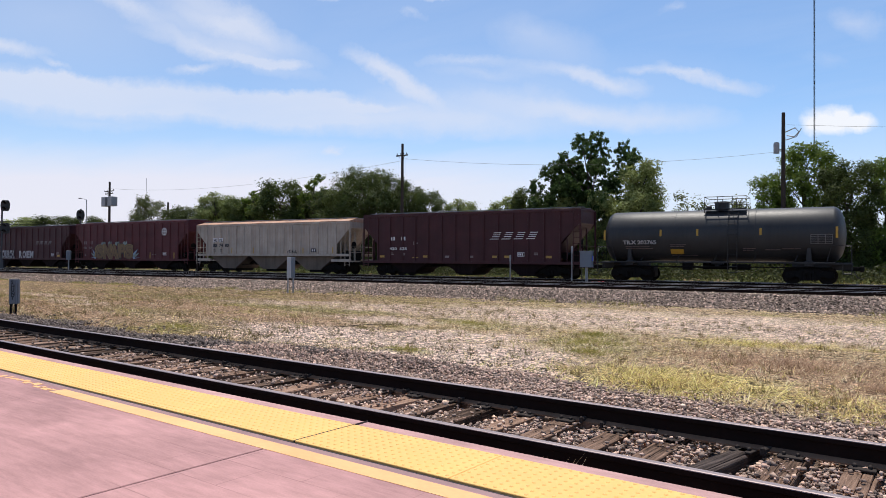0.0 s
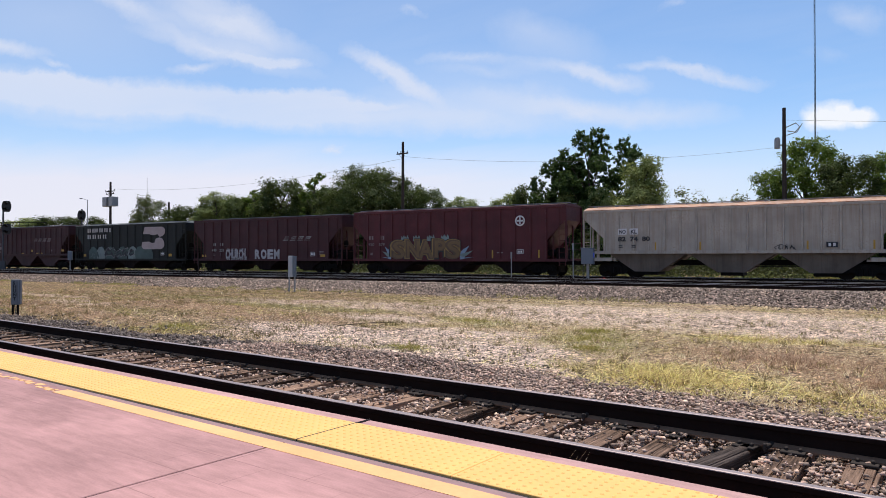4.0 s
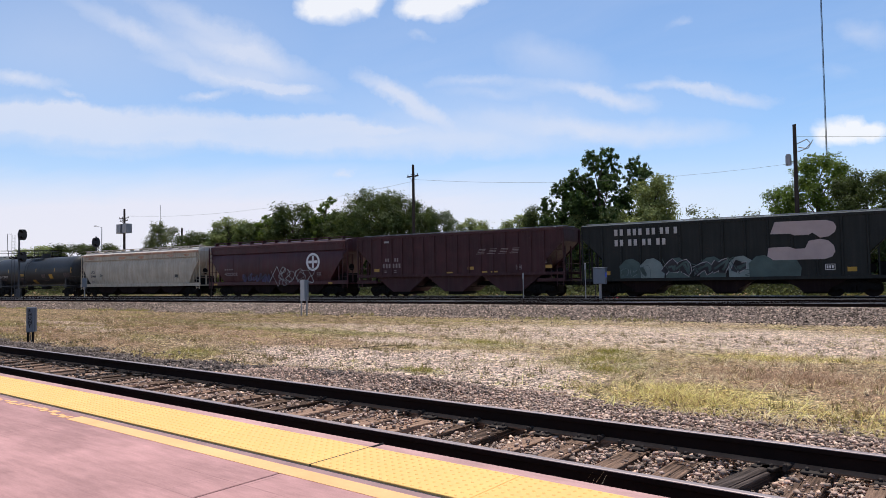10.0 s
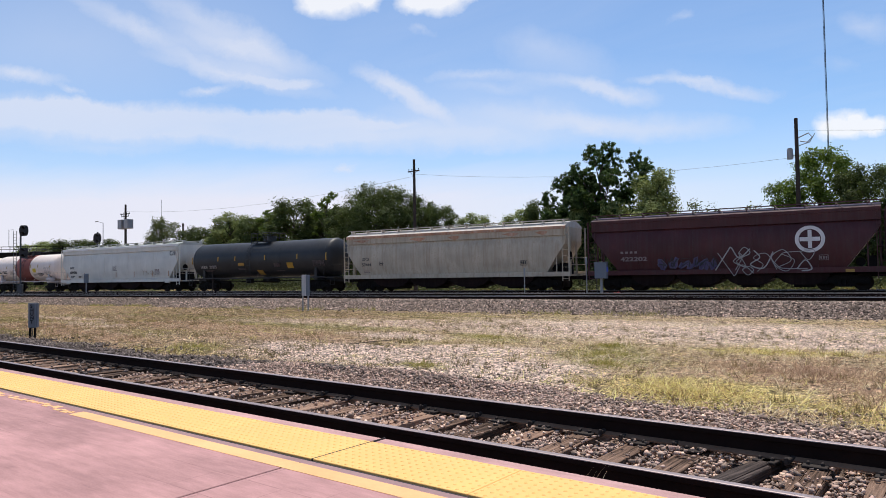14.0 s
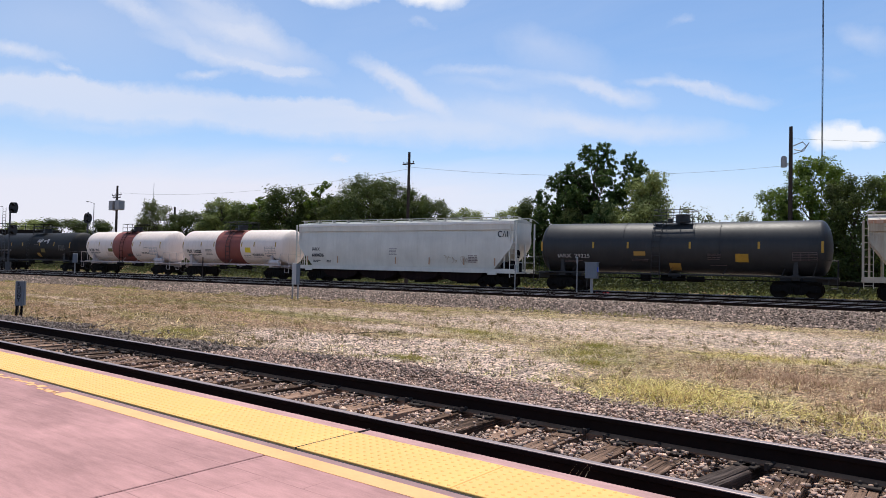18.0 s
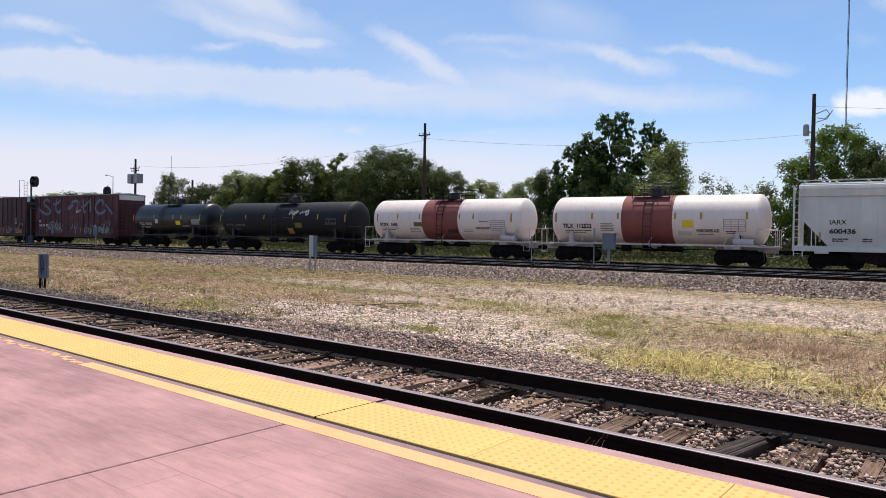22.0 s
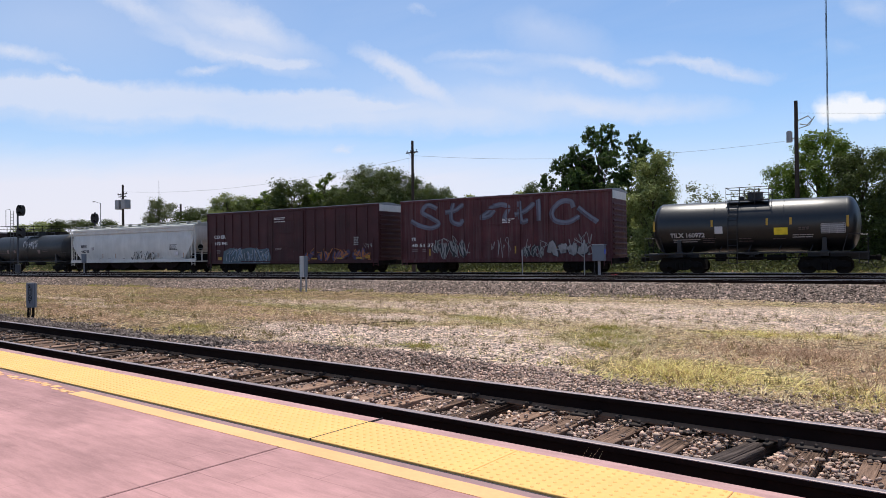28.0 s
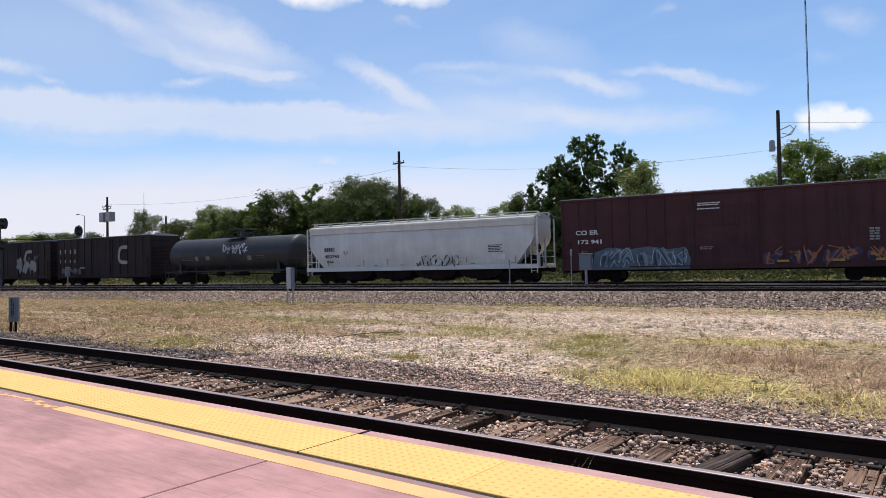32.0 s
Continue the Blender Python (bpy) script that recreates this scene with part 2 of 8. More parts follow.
def ground_mat():
    """Dry field: straw, bare pinkish dirt, gravel and weeds; crushed stone beside the rails."""
    m, k, b = shader("field_ground", 0.95)
    b.inputs["Specular IOR Level"].default_value = 0.1
    co = k.node("ShaderNodeNewGeometry").outputs["Position"]
    long = k.mapping(co, (0.35, 1.0, 1.0), (0, 0, radians(-9)))
    big = k.noise(long, 0.28, 5.0, 0.6)
    mid = k.noise(co, 1.6, 6.0, 0.62)
    fine = k.noise(co, 16.0, 6.0, 0.7)
    grit = k.noise(co, 60.0, 4.0, 0.65)
    tear = k.noise(co, 4.0, 7.0, 0.72)
    sep0 = k.node("ShaderNodeSeparateXYZ", {0: co})
    wob = k.node("ShaderNodeTexNoise", {"Vector": co, "Scale": 0.9, "Detail": 5.0, "Roughness": 0.65}).outputs[1]
    wob = k.node("ShaderNodeVectorMath", {0: wob, 1: (0.5, 0.5, 0.5)}, operation="SUBTRACT").outputs[0]
    warp = k.node("ShaderNodeVectorMath", {0: k.node("ShaderNodeVectorMath", {0: wob, 1: (1.3, 1.0, 0.0)}, operation="MULTIPLY").outputs[0], 1: co}, operation="ADD").outputs[0]

    def patch(x, y, a, c, turn=0.0):
        mp = k.node("ShaderNodeMapping", {"Vector": warp, "Location": (x, y, -0.45), "Rotation": (0, 0, radians(turn)), "Scale": (a, c, 9)}, vector_type="TEXTURE").outputs[0]
        return k.node("ShaderNodeTexGradient", {"Vector": mp}, gradient_type="SPHERICAL").outputs[1]

    def patches(rows, lo=0.05, hi=0.40):
        t = None
        for r in rows:
            g = patch(*r)
            t = g if t is None else k.math("MAXIMUM", t, g)
        return k.ramp(k.math("ADD", t, k.math("MULTIPLY", k.math("SUBTRACT", tear, 0.5), 1.15)), lo + 0.02, hi)
    cell_a = k.node("ShaderNodeTexVoronoi", {"Vector": k.mapping(co, (1.0, 1.0, 1.0)), "Scale": 30.0})
    cell_b = k.node("ShaderNodeTexVoronoi", {"Vector": k.mapping(co, (0.7, 1.0, 1.0), (0, 0, 0.4)), "Scale": 13.0})
    va = k.node("ShaderNodeSeparateColor", {0: cell_a.outputs["Color"]}).outputs[0]
    vb = k.node("ShaderNodeSeparateColor", {0: cell_b.outputs["Color"]}).outputs[0]
    speck = k.math("ADD", k.math("MULTIPLY", va, 0.55), k.math("MULTIPLY", vb, 0.45))
    straw = k.ramp(fine, 0.40, 0.60, (0.10, 0.062, 0.036, 1), (0.70, 0.53, 0.33, 1))
    dirt = k.ramp(k.math("ADD", k.math("MULTIPLY", grit, 0.6), k.math("MULTIPLY", fine, 0.4)), 0.36, 0.62, (0.25, 0.185, 0.15, 1), (1.0, 0.80, 0.68, 1))
    green = k.ramp(fine, 0.40, 0.60, (0.09, 0.08, 0.025, 1), (0.50, 0.45, 0.15, 1))
    brown = k.ramp(fine, 0.40, 0.60, (0.13, 0.075, 0.05, 1), (0.66, 0.46, 0.31, 1))
    c = k.mix(k.math("MULTIPLY", k.ramp(k.math("ADD", k.math("MULTIPLY", big, 0.5), k.math("MULTIPLY", mid, 0.5)), 0.52, 0.62), 0.55), straw, dirt)
    b2 = k.noise(k.mapping(co, (0.6, 1.5, 1.0), (0, 0, radians(-5)), (1.0, 9.0, 0)), 0.7, 5.0, 0.65)
    c = k.mix(k.math("MULTIPLY", k.ramp(b2, 0.5, 0.64), 0.7), c, brown)
    gm = k.noise(k.mapping(co, (0.5, 1.3, 1.0), (0, 0, radians(-6)), (7.0, 3.0, 0)), 0.6, 5.0, 0.65)
    c = k.mix(k.math("MULTIPLY", k.ramp(gm, 0.47, 0.62), 0.65), c, green)
    spots = k.noise(k.mapping(co, (0.8, 1.6, 1.0), (0, 0, radians(-7)), (4.0, 2.0, 0)), 2.6, 6.0, 0.7)
    c = k.mix(k.math("MULTIPLY", k.ramp(spots, 0.50, 0.62), 0.75), c, (0.085, 0.055, 0.03, 1))
    # bare ground, a worn path along the main line, weed and brown patches
    lush = k.ramp(fine, 0.40, 0.60, (0.07, 0.075, 0.022, 1), (0.34, 0.35, 0.11, 1))
    gold = k.ramp(fine, 0.40, 0.58, (0.13, 0.095, 0.03, 1), (0.78, 0.66, 0.20, 1))
    c = k.mix(k.math("MULTIPLY", patches(((-10.6, 11.4, 6.6, 1.9, -17), (-7.4, 10.2, 3.4, 1.5, -10), (-12.8, 10.2, 2.4, 0.9, 0), (-27.6, 12.9, 2.4, 0.9, 0), (-14.2, 15.6, 3.0, 1.2, -10))), 0.85), c, dirt)
    c = k.mix(k.math("MULTIPLY", patches(((-6.0, 21.0, 15.0, 5.0, 2), (-20.0, 19.4, 9.0, 2.4, 5), (4.0, 21.5, 9.0, 5.0, 4))), 0.72), c, dirt)
    c = k.mix(k.math("MULTIPLY", patches(((-13.5, 12.0, 3.6, 1.8, -8), (-7.2, 11.0, 2.6, 2.8, -14), (-5.4, 9.4, 1.6, 1.0, -10), (-29.0, 13.6, 3.0, 0.8, 0), (-9.5, 13.5, 2.5, 1.4, 0), (-35.0, 15.0, 5.0, 0.9, 0))), 0.9), c, dirt)
    c = k.mix(k.math("MULTIPLY", patches(((-2.4, 13.2, 2.8, 2.0), (-0.7, 11.4, 1.5, 2.4), (-18.0, 14.0, 6.0, 1.6, -6), (-24.0, 15.0, 8.0, 2.0, -4), (-31.0, 11.5, 7.0, 1.6, 0), (-24.0, 10.6, 6.0, 1.3, -4))), 0.85), c, brown)
    c = k.mix(k.math("MULTIPLY", patches(((-6.6, 14.3, 3.0, 1.3, 110), (-11.4, 16.5, 2.5, 0.8, -20), (-8.8, 10.5, 0.9, 0.5), (-30.0, 18.5, 8.0, 1.2, 3), (-27.0, 9.4, 5.0, 0.9, 0), (-20.0, 17.4, 6.0, 1.2, 0), (-16.0, 10.0, 1.6, 0.8, -20), (-38.0, 12.0, 6.0, 2.0, 0))), 0.5), c, lush)
    c = k.mix(k.math("MULTIPLY", patches(((-3.4, 10.4, 2.1, 1.7), (-3.4, 16.6, 2.4, 0.9), (-1.2, 10.0, 1.2, 0.6), (-0.4, 9.0, 1.2, 0.7))), 0.5), c, gold)
    c = k.mix(0.9, c, k.ramp(speck, 0.22, 0.80, (0.22, 0.205, 0.195, 1), (1.95, 1.87, 1.80, 1)), "MULTIPLY")
    west = k.ramp(k.math("DIVIDE", k.math("ADD", sep0.outputs[0], 40.0), 40.0), 0.30, 0.72)
    c = k.mix(1.0, c, k.ramp(west, 0.0, 1.0, (0.66, 0.62, 0.56, 1), (1, 1, 1, 1)), "MULTIPLY")
    # crushed stone beds
    sep = k.node("ShaderNodeSeparateXYZ", {0: co})
    stone = k.ramp(va, 0.05, 0.95, (0.07, 0.050, 0.040, 1), (0.50, 0.36, 0.28, 1))
    rag = k.math("MULTIPLY", k.math("SUBTRACT", mid, 0.5), 1.6)
    near = k.math("SUBTRACT", 1.0, k.ramp(k.math("DIVIDE", k.math("ADD", sep.outputs[1], rag), 16.0), 8.45 / 16, 9.0 / 16))
    c = k.mix(near, c, stone)
    q = k.math("ADD", k.math("MULTIPLY", k.math("SUBTRACT", sep.outputs[1], MAIN_Y), math.cos(TURN)), k.math("MULTIPLY", k.math("SUBTRACT", sep.outputs[0], MAIN_X), -math.sin(TURN)))
    bed = k.math("MULTIPLY", k.ramp(k.math("ADD", k.math("DIVIDE", q, 40.0), 0.5), (20 - 14.8) / 40, (20 - 14.5) / 40), k.math("SUBTRACT", 1.0, k.ramp(k.math("ADD", k.math("DIVIDE", q, 40.0), 0.5), 23.5 / 40, 24.5 / 40)))
    behind = k.math("MULTIPLY", k.ramp(k.math("ADD", k.math("DIVIDE", q, 40.0), 0.5), 24.2 / 40, 25.0 / 40), k.math("SUBTRACT", 1.0, k.ramp(k.math("ADD", k.math("DIVIDE", q, 40.0), 0.5), 33.0 / 40, 36.0 / 40)))
    c = k.mix(k.math("MULTIPLY", behind, 0.85), c, dirt)
    pale = k.ramp(vb, 0.05, 0.98, (0.042, 0.031, 0.025, 1), (0.36, 0.27, 0.21, 1))
    c = k.mix(bed, c, pale)
    k.l.new(c, b.inputs["Base Color"])
    h = k.math("ADD", k.math("MULTIPLY", fine, 0.7), k.math("MULTIPLY", grit, 0.3))
    bp = k.node("ShaderNodeBump", {"Strength": 1.0, "Distance": 0.12, "Height": h})
    k.l.new(bp.outputs[0], b.inputs["Normal"])
    return m


def concrete_mat(name, col, joints=False):
    """Coloured, pressed concrete: mottled, worn pale, with faint paving lines."""
    m, k, b = shader(name, 0.75)
    co = k.node("ShaderNodeNewGeometry").outputs["Position"]
    n1, n2, n3 = k.noise(co, 0.9, 5.0, 0.6), k.noise(k.mapping(co, (0.6, 2.4, 1.0)), 3.0, 5.0, 0.6), k.noise(co, 90.0, 3.0)
    n4 = k.noise(k.mapping(co, (0.5, 3.5, 1.0), (0, 0, radians(4))), 9.0, 4.0, 0.65)
    f = k.math("ADD", k.math("MULTIPLY", n1, 0.40), k.math("ADD", k.math("MULTIPLY", n2, 0.30), k.math("ADD", k.math("MULTIPLY", n3, 0.12), k.math("MULTIPLY", n4, 0.18))))
    c = k.ramp(f, 0.38, 0.62, c4([x * 0.66 for x in col]), c4([min(1, x * 1.28) for x in col]))
    hgt = n3
    if joints:
        br = k.node("ShaderNodeTexBrick", {"Vector": co, "Color1": (1, 1, 1, 1), "Color2": (1, 1, 1, 1), "Mortar": (0, 0, 0, 1), "Scale": 1.0,
                                            "Mortar Size": 0.004, "Mortar Smooth": 0.3, "Brick Width": 0.61, "Row Height": 0.305}).outputs[0]
        wear = k.ramp(k.noise(co, 1.3, 4.0), 0.42, 0.6)
        line = k.math("MULTIPLY", k.math("SUBTRACT", 1.0, br), wear)
        c = k.mix(k.math("MULTIPLY", line, 0.45), c, c4([x * 0.45 for x in col]))
        hgt = k.math("SUBTRACT", k.math("MULTIPLY", n3, 0.3), line)
    k.l.new(c, b.inputs["Base Color"])
    bp = k.node("ShaderNodeBump", {"Strength": 0.4, "Distance": 0.004, "Height": hgt})
    k.l.new(bp.outputs[0], b.inputs["Normal"])
    return m


def wood_mat(name, col, rnd=0.5):
    m, k, b = shader(name, 0.9)
    co = k.node("ShaderNodeTexCoord").outputs["Object"]
    g = k.ramp(k.noise(k.mapping(co, (26.0, 1.1, 26.0)), 1.6, 7.0, 0.7), 0.3, 0.7)
    n = k.noise(co, 2.0, 4.0)
    r = k.node("ShaderNodeObjectInfo").outputs["Random"]
    f = k.math("ADD", k.math("ADD", k.math("MULTIPLY", g, 0.6), k.math("MULTIPLY", n, 0.4)), k.math("MULTIPLY", k.math("SUBTRACT", r, 0.5), rnd))
    k.l.new(k.ramp(f, 0.2, 0.8, c4([x * 0.22 for x in col]), c4([min(1, x * 1.9) for x in col])), b.inputs["Base Color"])
    bp = k.node("ShaderNodeBump", {"Strength": 0.8, "Distance": 0.012, "Height": g})
    k.l.new(bp.outputs[0], b.inputs["Normal"])
    return m


M_GROUND = ground_mat()
M_PLATFORM = concrete_mat("pink_concrete", (0.43, 0.235, 0.222), True)
M_KERB = concrete_mat("kerb_concrete", (0.46, 0.27, 0.25))
M_TACTILE = plain("yellow_tactile", (0.80, 0.455, 0.135), 0.6, var=0.16, scale=1.2, fine=35.0)
M_STRIPE = plain("worn_yellow_paint", (0.80, 0.44, 0.20), 0.7, var=0.18, scale=2.0, fine=30.0)
M_JOINT = plain("dark_joint", (0.05, 0.045, 0.045), 0.9)
M_SEAL = plain("pinkish_joint_filler", (0.30, 0.19, 0.185), 0.85)
M_DARKBOX = plain("dark_blue_grey_paint", (0.14, 0.15, 0.175), 0.55, 0.0, 0.15)


def matt(m):
    for n in m.node_tree.nodes:
        if n.type == "BSDF_PRINCIPLED":
            n.inputs["Specular IOR Level"].default_value = 0.05
    return m


# rust brown of the rail sides, taken near black to hold their shade
M_RAIL = plain("shade_dark_rusty_rail_side", (0.017, 0.0105, 0.009), 0.9, 0.0, 0.3, 3.0, 0.002)
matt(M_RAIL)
M_HEAD = plain("polished_rail_head", (0.36, 0.33, 0.32), 0.34, 0.9, 0.15, 2.0)
M_HEAD_DULL = plain("dull_rail_head", (0.30, 0.24, 0.23), 0.5, 0.6, 0.2, 2.0)
M_TIE = wood_mat("weathered_tie", (0.215, 0.135, 0.095))
M_TIE_NEW = wood_mat("dark_tie", (0.075, 0.056, 0.048), 0.2)
M_PLATE = plain("tie_plate_steel", (0.045, 0.036, 0.032), 0.85, 0.0)
# warm lighter brown puts sunlight on the foot, which lies in the rail's shadow
M_FOOT = plain("sun_tinted_rail_foot", (0.20, 0.118, 0.075), 0.95, 0.0, 0.3, 6.0)
matt(M_FOOT)
M_STONE = island_mat("ballast_stone", [(0.14, 0.106, 0.090), (0.42, 0.31, 0.255), (0.66, 0.49, 0.40), (0.26, 0.195, 0.16), (0.86, 0.66, 0.54), (0.52, 0.37, 0.29), (0.17, 0.125, 0.10)])
M_STONE_DARK = island_mat("dark_ballast_stone", [(0.06, 0.046, 0.040), (0.16, 0.125, 0.11), (0.26, 0.21, 0.185), (0.09, 0.07, 0.062), (0.36, 0.29, 0.25)])
M_STONE_PALE = island_mat("main_ballast_stone", [(0.05, 0.037, 0.030), (0.20, 0.15, 0.12), (0.46, 0.35, 0.285), (0.10, 0.074, 0.060), (0.80, 0.63, 0.52), (0.065, 0.048, 0.039)])
M_STRAW = island_mat("dry_grass", [(0.24, 0.14, 0.085), (0.78, 0.62, 0.40), (0.94, 0.86, 0.66), (0.56, 0.40, 0.25), (0.88, 0.76, 0.52), (0.17, 0.10, 0.065)], 0.9, 0.3)
M_STRAW_LONG = island_mat("long_yellow_straw", [(0.78, 0.66, 0.28), (0.98, 0.90, 0.50), (0.50, 0.46, 0.10), (0.95, 0.80, 0.46), (0.42, 0.27, 0.13), (0.30, 0.20, 0.10)], 0.9, 0.3)
M_WEED = island_mat("yellow_green_weeds", [(0.24, 0.21, 0.05), (0.70, 0.60, 0.16), (0.86, 0.78, 0.30), (0.34, 0.30, 0.08), (0.50, 0.34, 0.18), (0.20, 0.12, 0.07)], 0.9, 0.4)
M_DRYBROWN = island_mat("brown_dead_grass", [(0.20, 0.12, 0.075), (0.50, 0.34, 0.22), (0.68, 0.50, 0.34), (0.32, 0.20, 0.13)], 0.9, 0.3)
M_TUFT = island_mat("olive_brown_grass", [(0.10, 0.085, 0.03), (0.22, 0.17, 0.06), (0.34, 0.24, 0.12), (0.16, 0.16, 0.04)], 0.9, 0.35)
M_GREEN = island_mat("green_weeds", [(0.20, 0.20, 0.05), (0.40, 0.36, 0.09), (0.58, 0.48, 0.18)], 0.9, 0.5)
M_BARK = plain("bark", (0.075, 0.058, 0.045), 0.95, var=0.4, scale=2.0, fine=14.0, bump=0.03)
M_POLE = plain("pole_wood", (0.042, 0.033, 0.029), 0.95, var=0.35, scale=1.0, fine=20.0, bump=0.01)
M_GALV = plain("galvanised_steel", (0.26, 0.265, 0.275), 0.55, 0.3, 0.12)
M_GREYBOX = plain("grey_cabinet_paint", (0.125, 0.15, 0.185), 0.5, 0.0, 0.08)
M_WHITE = plain("white_enamel", (0.40, 0.40, 0.42), 0.5, 0.0, 0.08)
M_BLACK = plain("black_paint", (0.014, 0.014, 0.016), 0.5, 0.0, 0.2)
M_DARKSTEEL = plain("near_black_steel", (0.012, 0.0105, 0.010), 0.7, 0.0, 0.35, 5.0)
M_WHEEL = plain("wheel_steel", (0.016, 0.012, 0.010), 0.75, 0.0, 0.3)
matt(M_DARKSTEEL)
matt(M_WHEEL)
M_RED = plain("red_plastic", (0.70, 0.04, 0.05), 0.5)
M_BLUE = plain("blue_tag", (0.06, 0.12, 0.6), 0.5)
M_SIGNAL = plain("dull_mast_paint", (0.075, 0.078, 0.085), 0.7, 0.0, 0.2)
M_WIRE = plain("wire", (0.03, 0.03, 0.03), 0.6)
M_INK_W = plain("white_stencil", (0.62, 0.60, 0.60), 0.6, 0, 0.2, 3.0)
M_INK_D = plain("dark_stencil", (0.03, 0.03, 0.035), 0.6)
M_INK_Y = plain("yellow_reflector", (0.42, 0.24, 0.03), 0.5)
M_SIGNY = plain("yellow_placard", (0.75, 0.55, 0.03), 0.5)


# ---- mesh building ----
class Build:
    """Collects vertices and faces of one part."""

    def __init__(self):
        self.v, self.f = [], []

    def add(self, verts, faces):
        n = len(self.v)
        self.v += [tuple(p) for p in verts]
        self.f += [tuple(i + n for i in f) for f in faces]
        return self

    def box(self, x0, x1, y0, y1, z0, z1, c=0.0):
        """A box, its edges cut by c."""
        if c <= 0:
            v = [(x, y, z) for z in (z0, z1) for y in (y0, y1) for x in (x0, x1)]
            return self.add(v, [(0, 2, 3, 1), (4, 5, 7, 6), (0, 1, 5, 4), (2, 6, 7, 3), (0, 4, 6, 2), (1, 3, 7, 5)])
        bm = bmesh.new()
        bmesh.ops.create_cube(bm, size=1.0)
        for p in bm.verts:
            p.co = Vector(((x0 + x1) / 2 + p.co.x * (x1 - x0), (y0 + y1) / 2 + p.co.y * (y1 - y0), (z0 + z1) / 2 + p.co.z * (z1 - z0)))
        bmesh.ops.bevel(bm, geom=bm.edges[:], offset=c, segments=1, affect="EDGES")
        bm.verts.index_update()
        self.add([p.co for p in bm.verts], [[p.index for p in f.verts] for f in bm.faces])
        bm.free()
        return self

    def prism(self, outline, x0, x1):
        """A (y, z) outline drawn along x."""
        n = len(outline)
        v = [(x0, y, z) for y, z in outline] + [(x1, y, z) for y, z in outline]
        return self.add(v, [tuple(range(n)), tuple(range(2 * n - 1, n - 1, -1))] + [(i, i + n, (i + 1) % n + n, (i + 1) % n) for i in range(n)])

    def slab(self, outline, y0, y1):
        """An (x, z) outline drawn along y."""
        n = len(outline)
        v = [(x, y0, z) for x, z in outline] + [(x, y1, z) for x, z in outline]
        return self.add(v, [tuple(range(n)), tuple(range(2 * n - 1, n - 1, -1))] + [(i, (i + 1) % n, (i + 1) % n + n, i + n) for i in range(n)])

    def tube(self, a, b, r, n=8, r2=None):
        a, b = Vector(a), Vector(b)
        w = (b - a).normalized()
        u = w.cross(Vector((0, 0, 1)) if abs(w.z) < 0.9 else Vector((1, 0, 0))).normalized()
        t = w.cross(u)
        r2 = r if r2 is None else r2
        ring = [(u * math.cos(6.28318 * i / n) + t * math.sin(6.28318 * i / n)) for i in range(n)]
        v = [a + d * r for d in ring] + [b + d * r2 for d in ring]
        return self.add(v, [tuple(range(n)), tuple(range(2 * n - 1, n - 1, -1))] + [(i, i + n, (i + 1) % n + n, (i + 1) % n) for i in range(n)])

    def pipe(self, pts, r, n=6):
        """One bent tube through the points."""
        pts = [Vector(p) for p in pts]
        v, f = [], []
        for i, p in enumerate(pts):
            w = (pts[min(i + 1, len(pts) - 1)] - pts[max(i - 1, 0)]).normalized()
            u = w.cross(Vector((0.31, 0.95, 0.02)) if abs(w.y) < 0.9 else Vector((0, 0, 1))).normalized()
            t = w.cross(u)
            v += [p + (u * math.cos(6.28318 * k / n) + t * math.sin(6.28318 * k / n)) * r for k in range(n)]
        for i in range(len(pts) - 1):
            f += [(i * n + k, (i + 1) * n + k, (i + 1) * n + (k + 1) % n, i * n + (k + 1) % n) for k in range(n)]
        f += [tuple(range(n)), tuple(range(len(v) - 1, len(v) - n - 1, -1))]
        return self.add(v, f)

    def spin(self, prof, n=40, z=0.0, a0=0.0, a1=2 * math.pi):
        """An (x, r) profile turned about the x axis at height z."""
        full = abs(a1 - a0 - 2 * math.pi) < 1e-6
        m = n if full else n + 1
        v = [(x, -r * math.cos(a0 + (a1 - a0) * i / n), z + r * math.sin(a0 + (a1 - a0) * i / n)) for x, r in prof for i in range(m)]
        f = []
        for j in range(len(prof) - 1):
            for i in range(n):
                i2 = (i + 1) % m
                f.append((j * m + i, j * m + i2, (j + 1) * m + i2, (j + 1) * m + i))
        return self.add(v, f)

    def mesh(self, name, mat, smooth=False):
        me = bpy.data.meshes.new(name)
        me.from_pydata(self.v, [], self.f)
        me.materials.append(mat)
        if smooth:
            me.polygons.foreach_set("use_smooth", [True] * len(me.polygons))
            me.set_sharp_from_angle(angle=radians(38))
        me.update()
        return me


def part(name, b, mat, parent, label="", smooth=False):
    """One mesh object under a thing or under a part."""
    ob = new(name, b if isinstance(b, bpy.types.Mesh) else b.mesh(name, mat, smooth))
    ob.parent = parent
    if label:
        tagged(ob, label)
    return ob


def thing(name, m, label, category, group="", kind=""):
    ob = new(name)
    ob.matrix_world = m
    ob.empty_display_size = 0.2
    return tagged(ob, label, category, group, kind)


def solid(name, b, mat, label, category, group="", kind="", m=None, smooth=False):
    ob = new(name, b if isinstance(b, bpy.types.Mesh) else b.mesh(name, mat, smooth))
    if m is not None:
        ob.matrix_world = m
    return tagged(ob, label, category, group, kind)


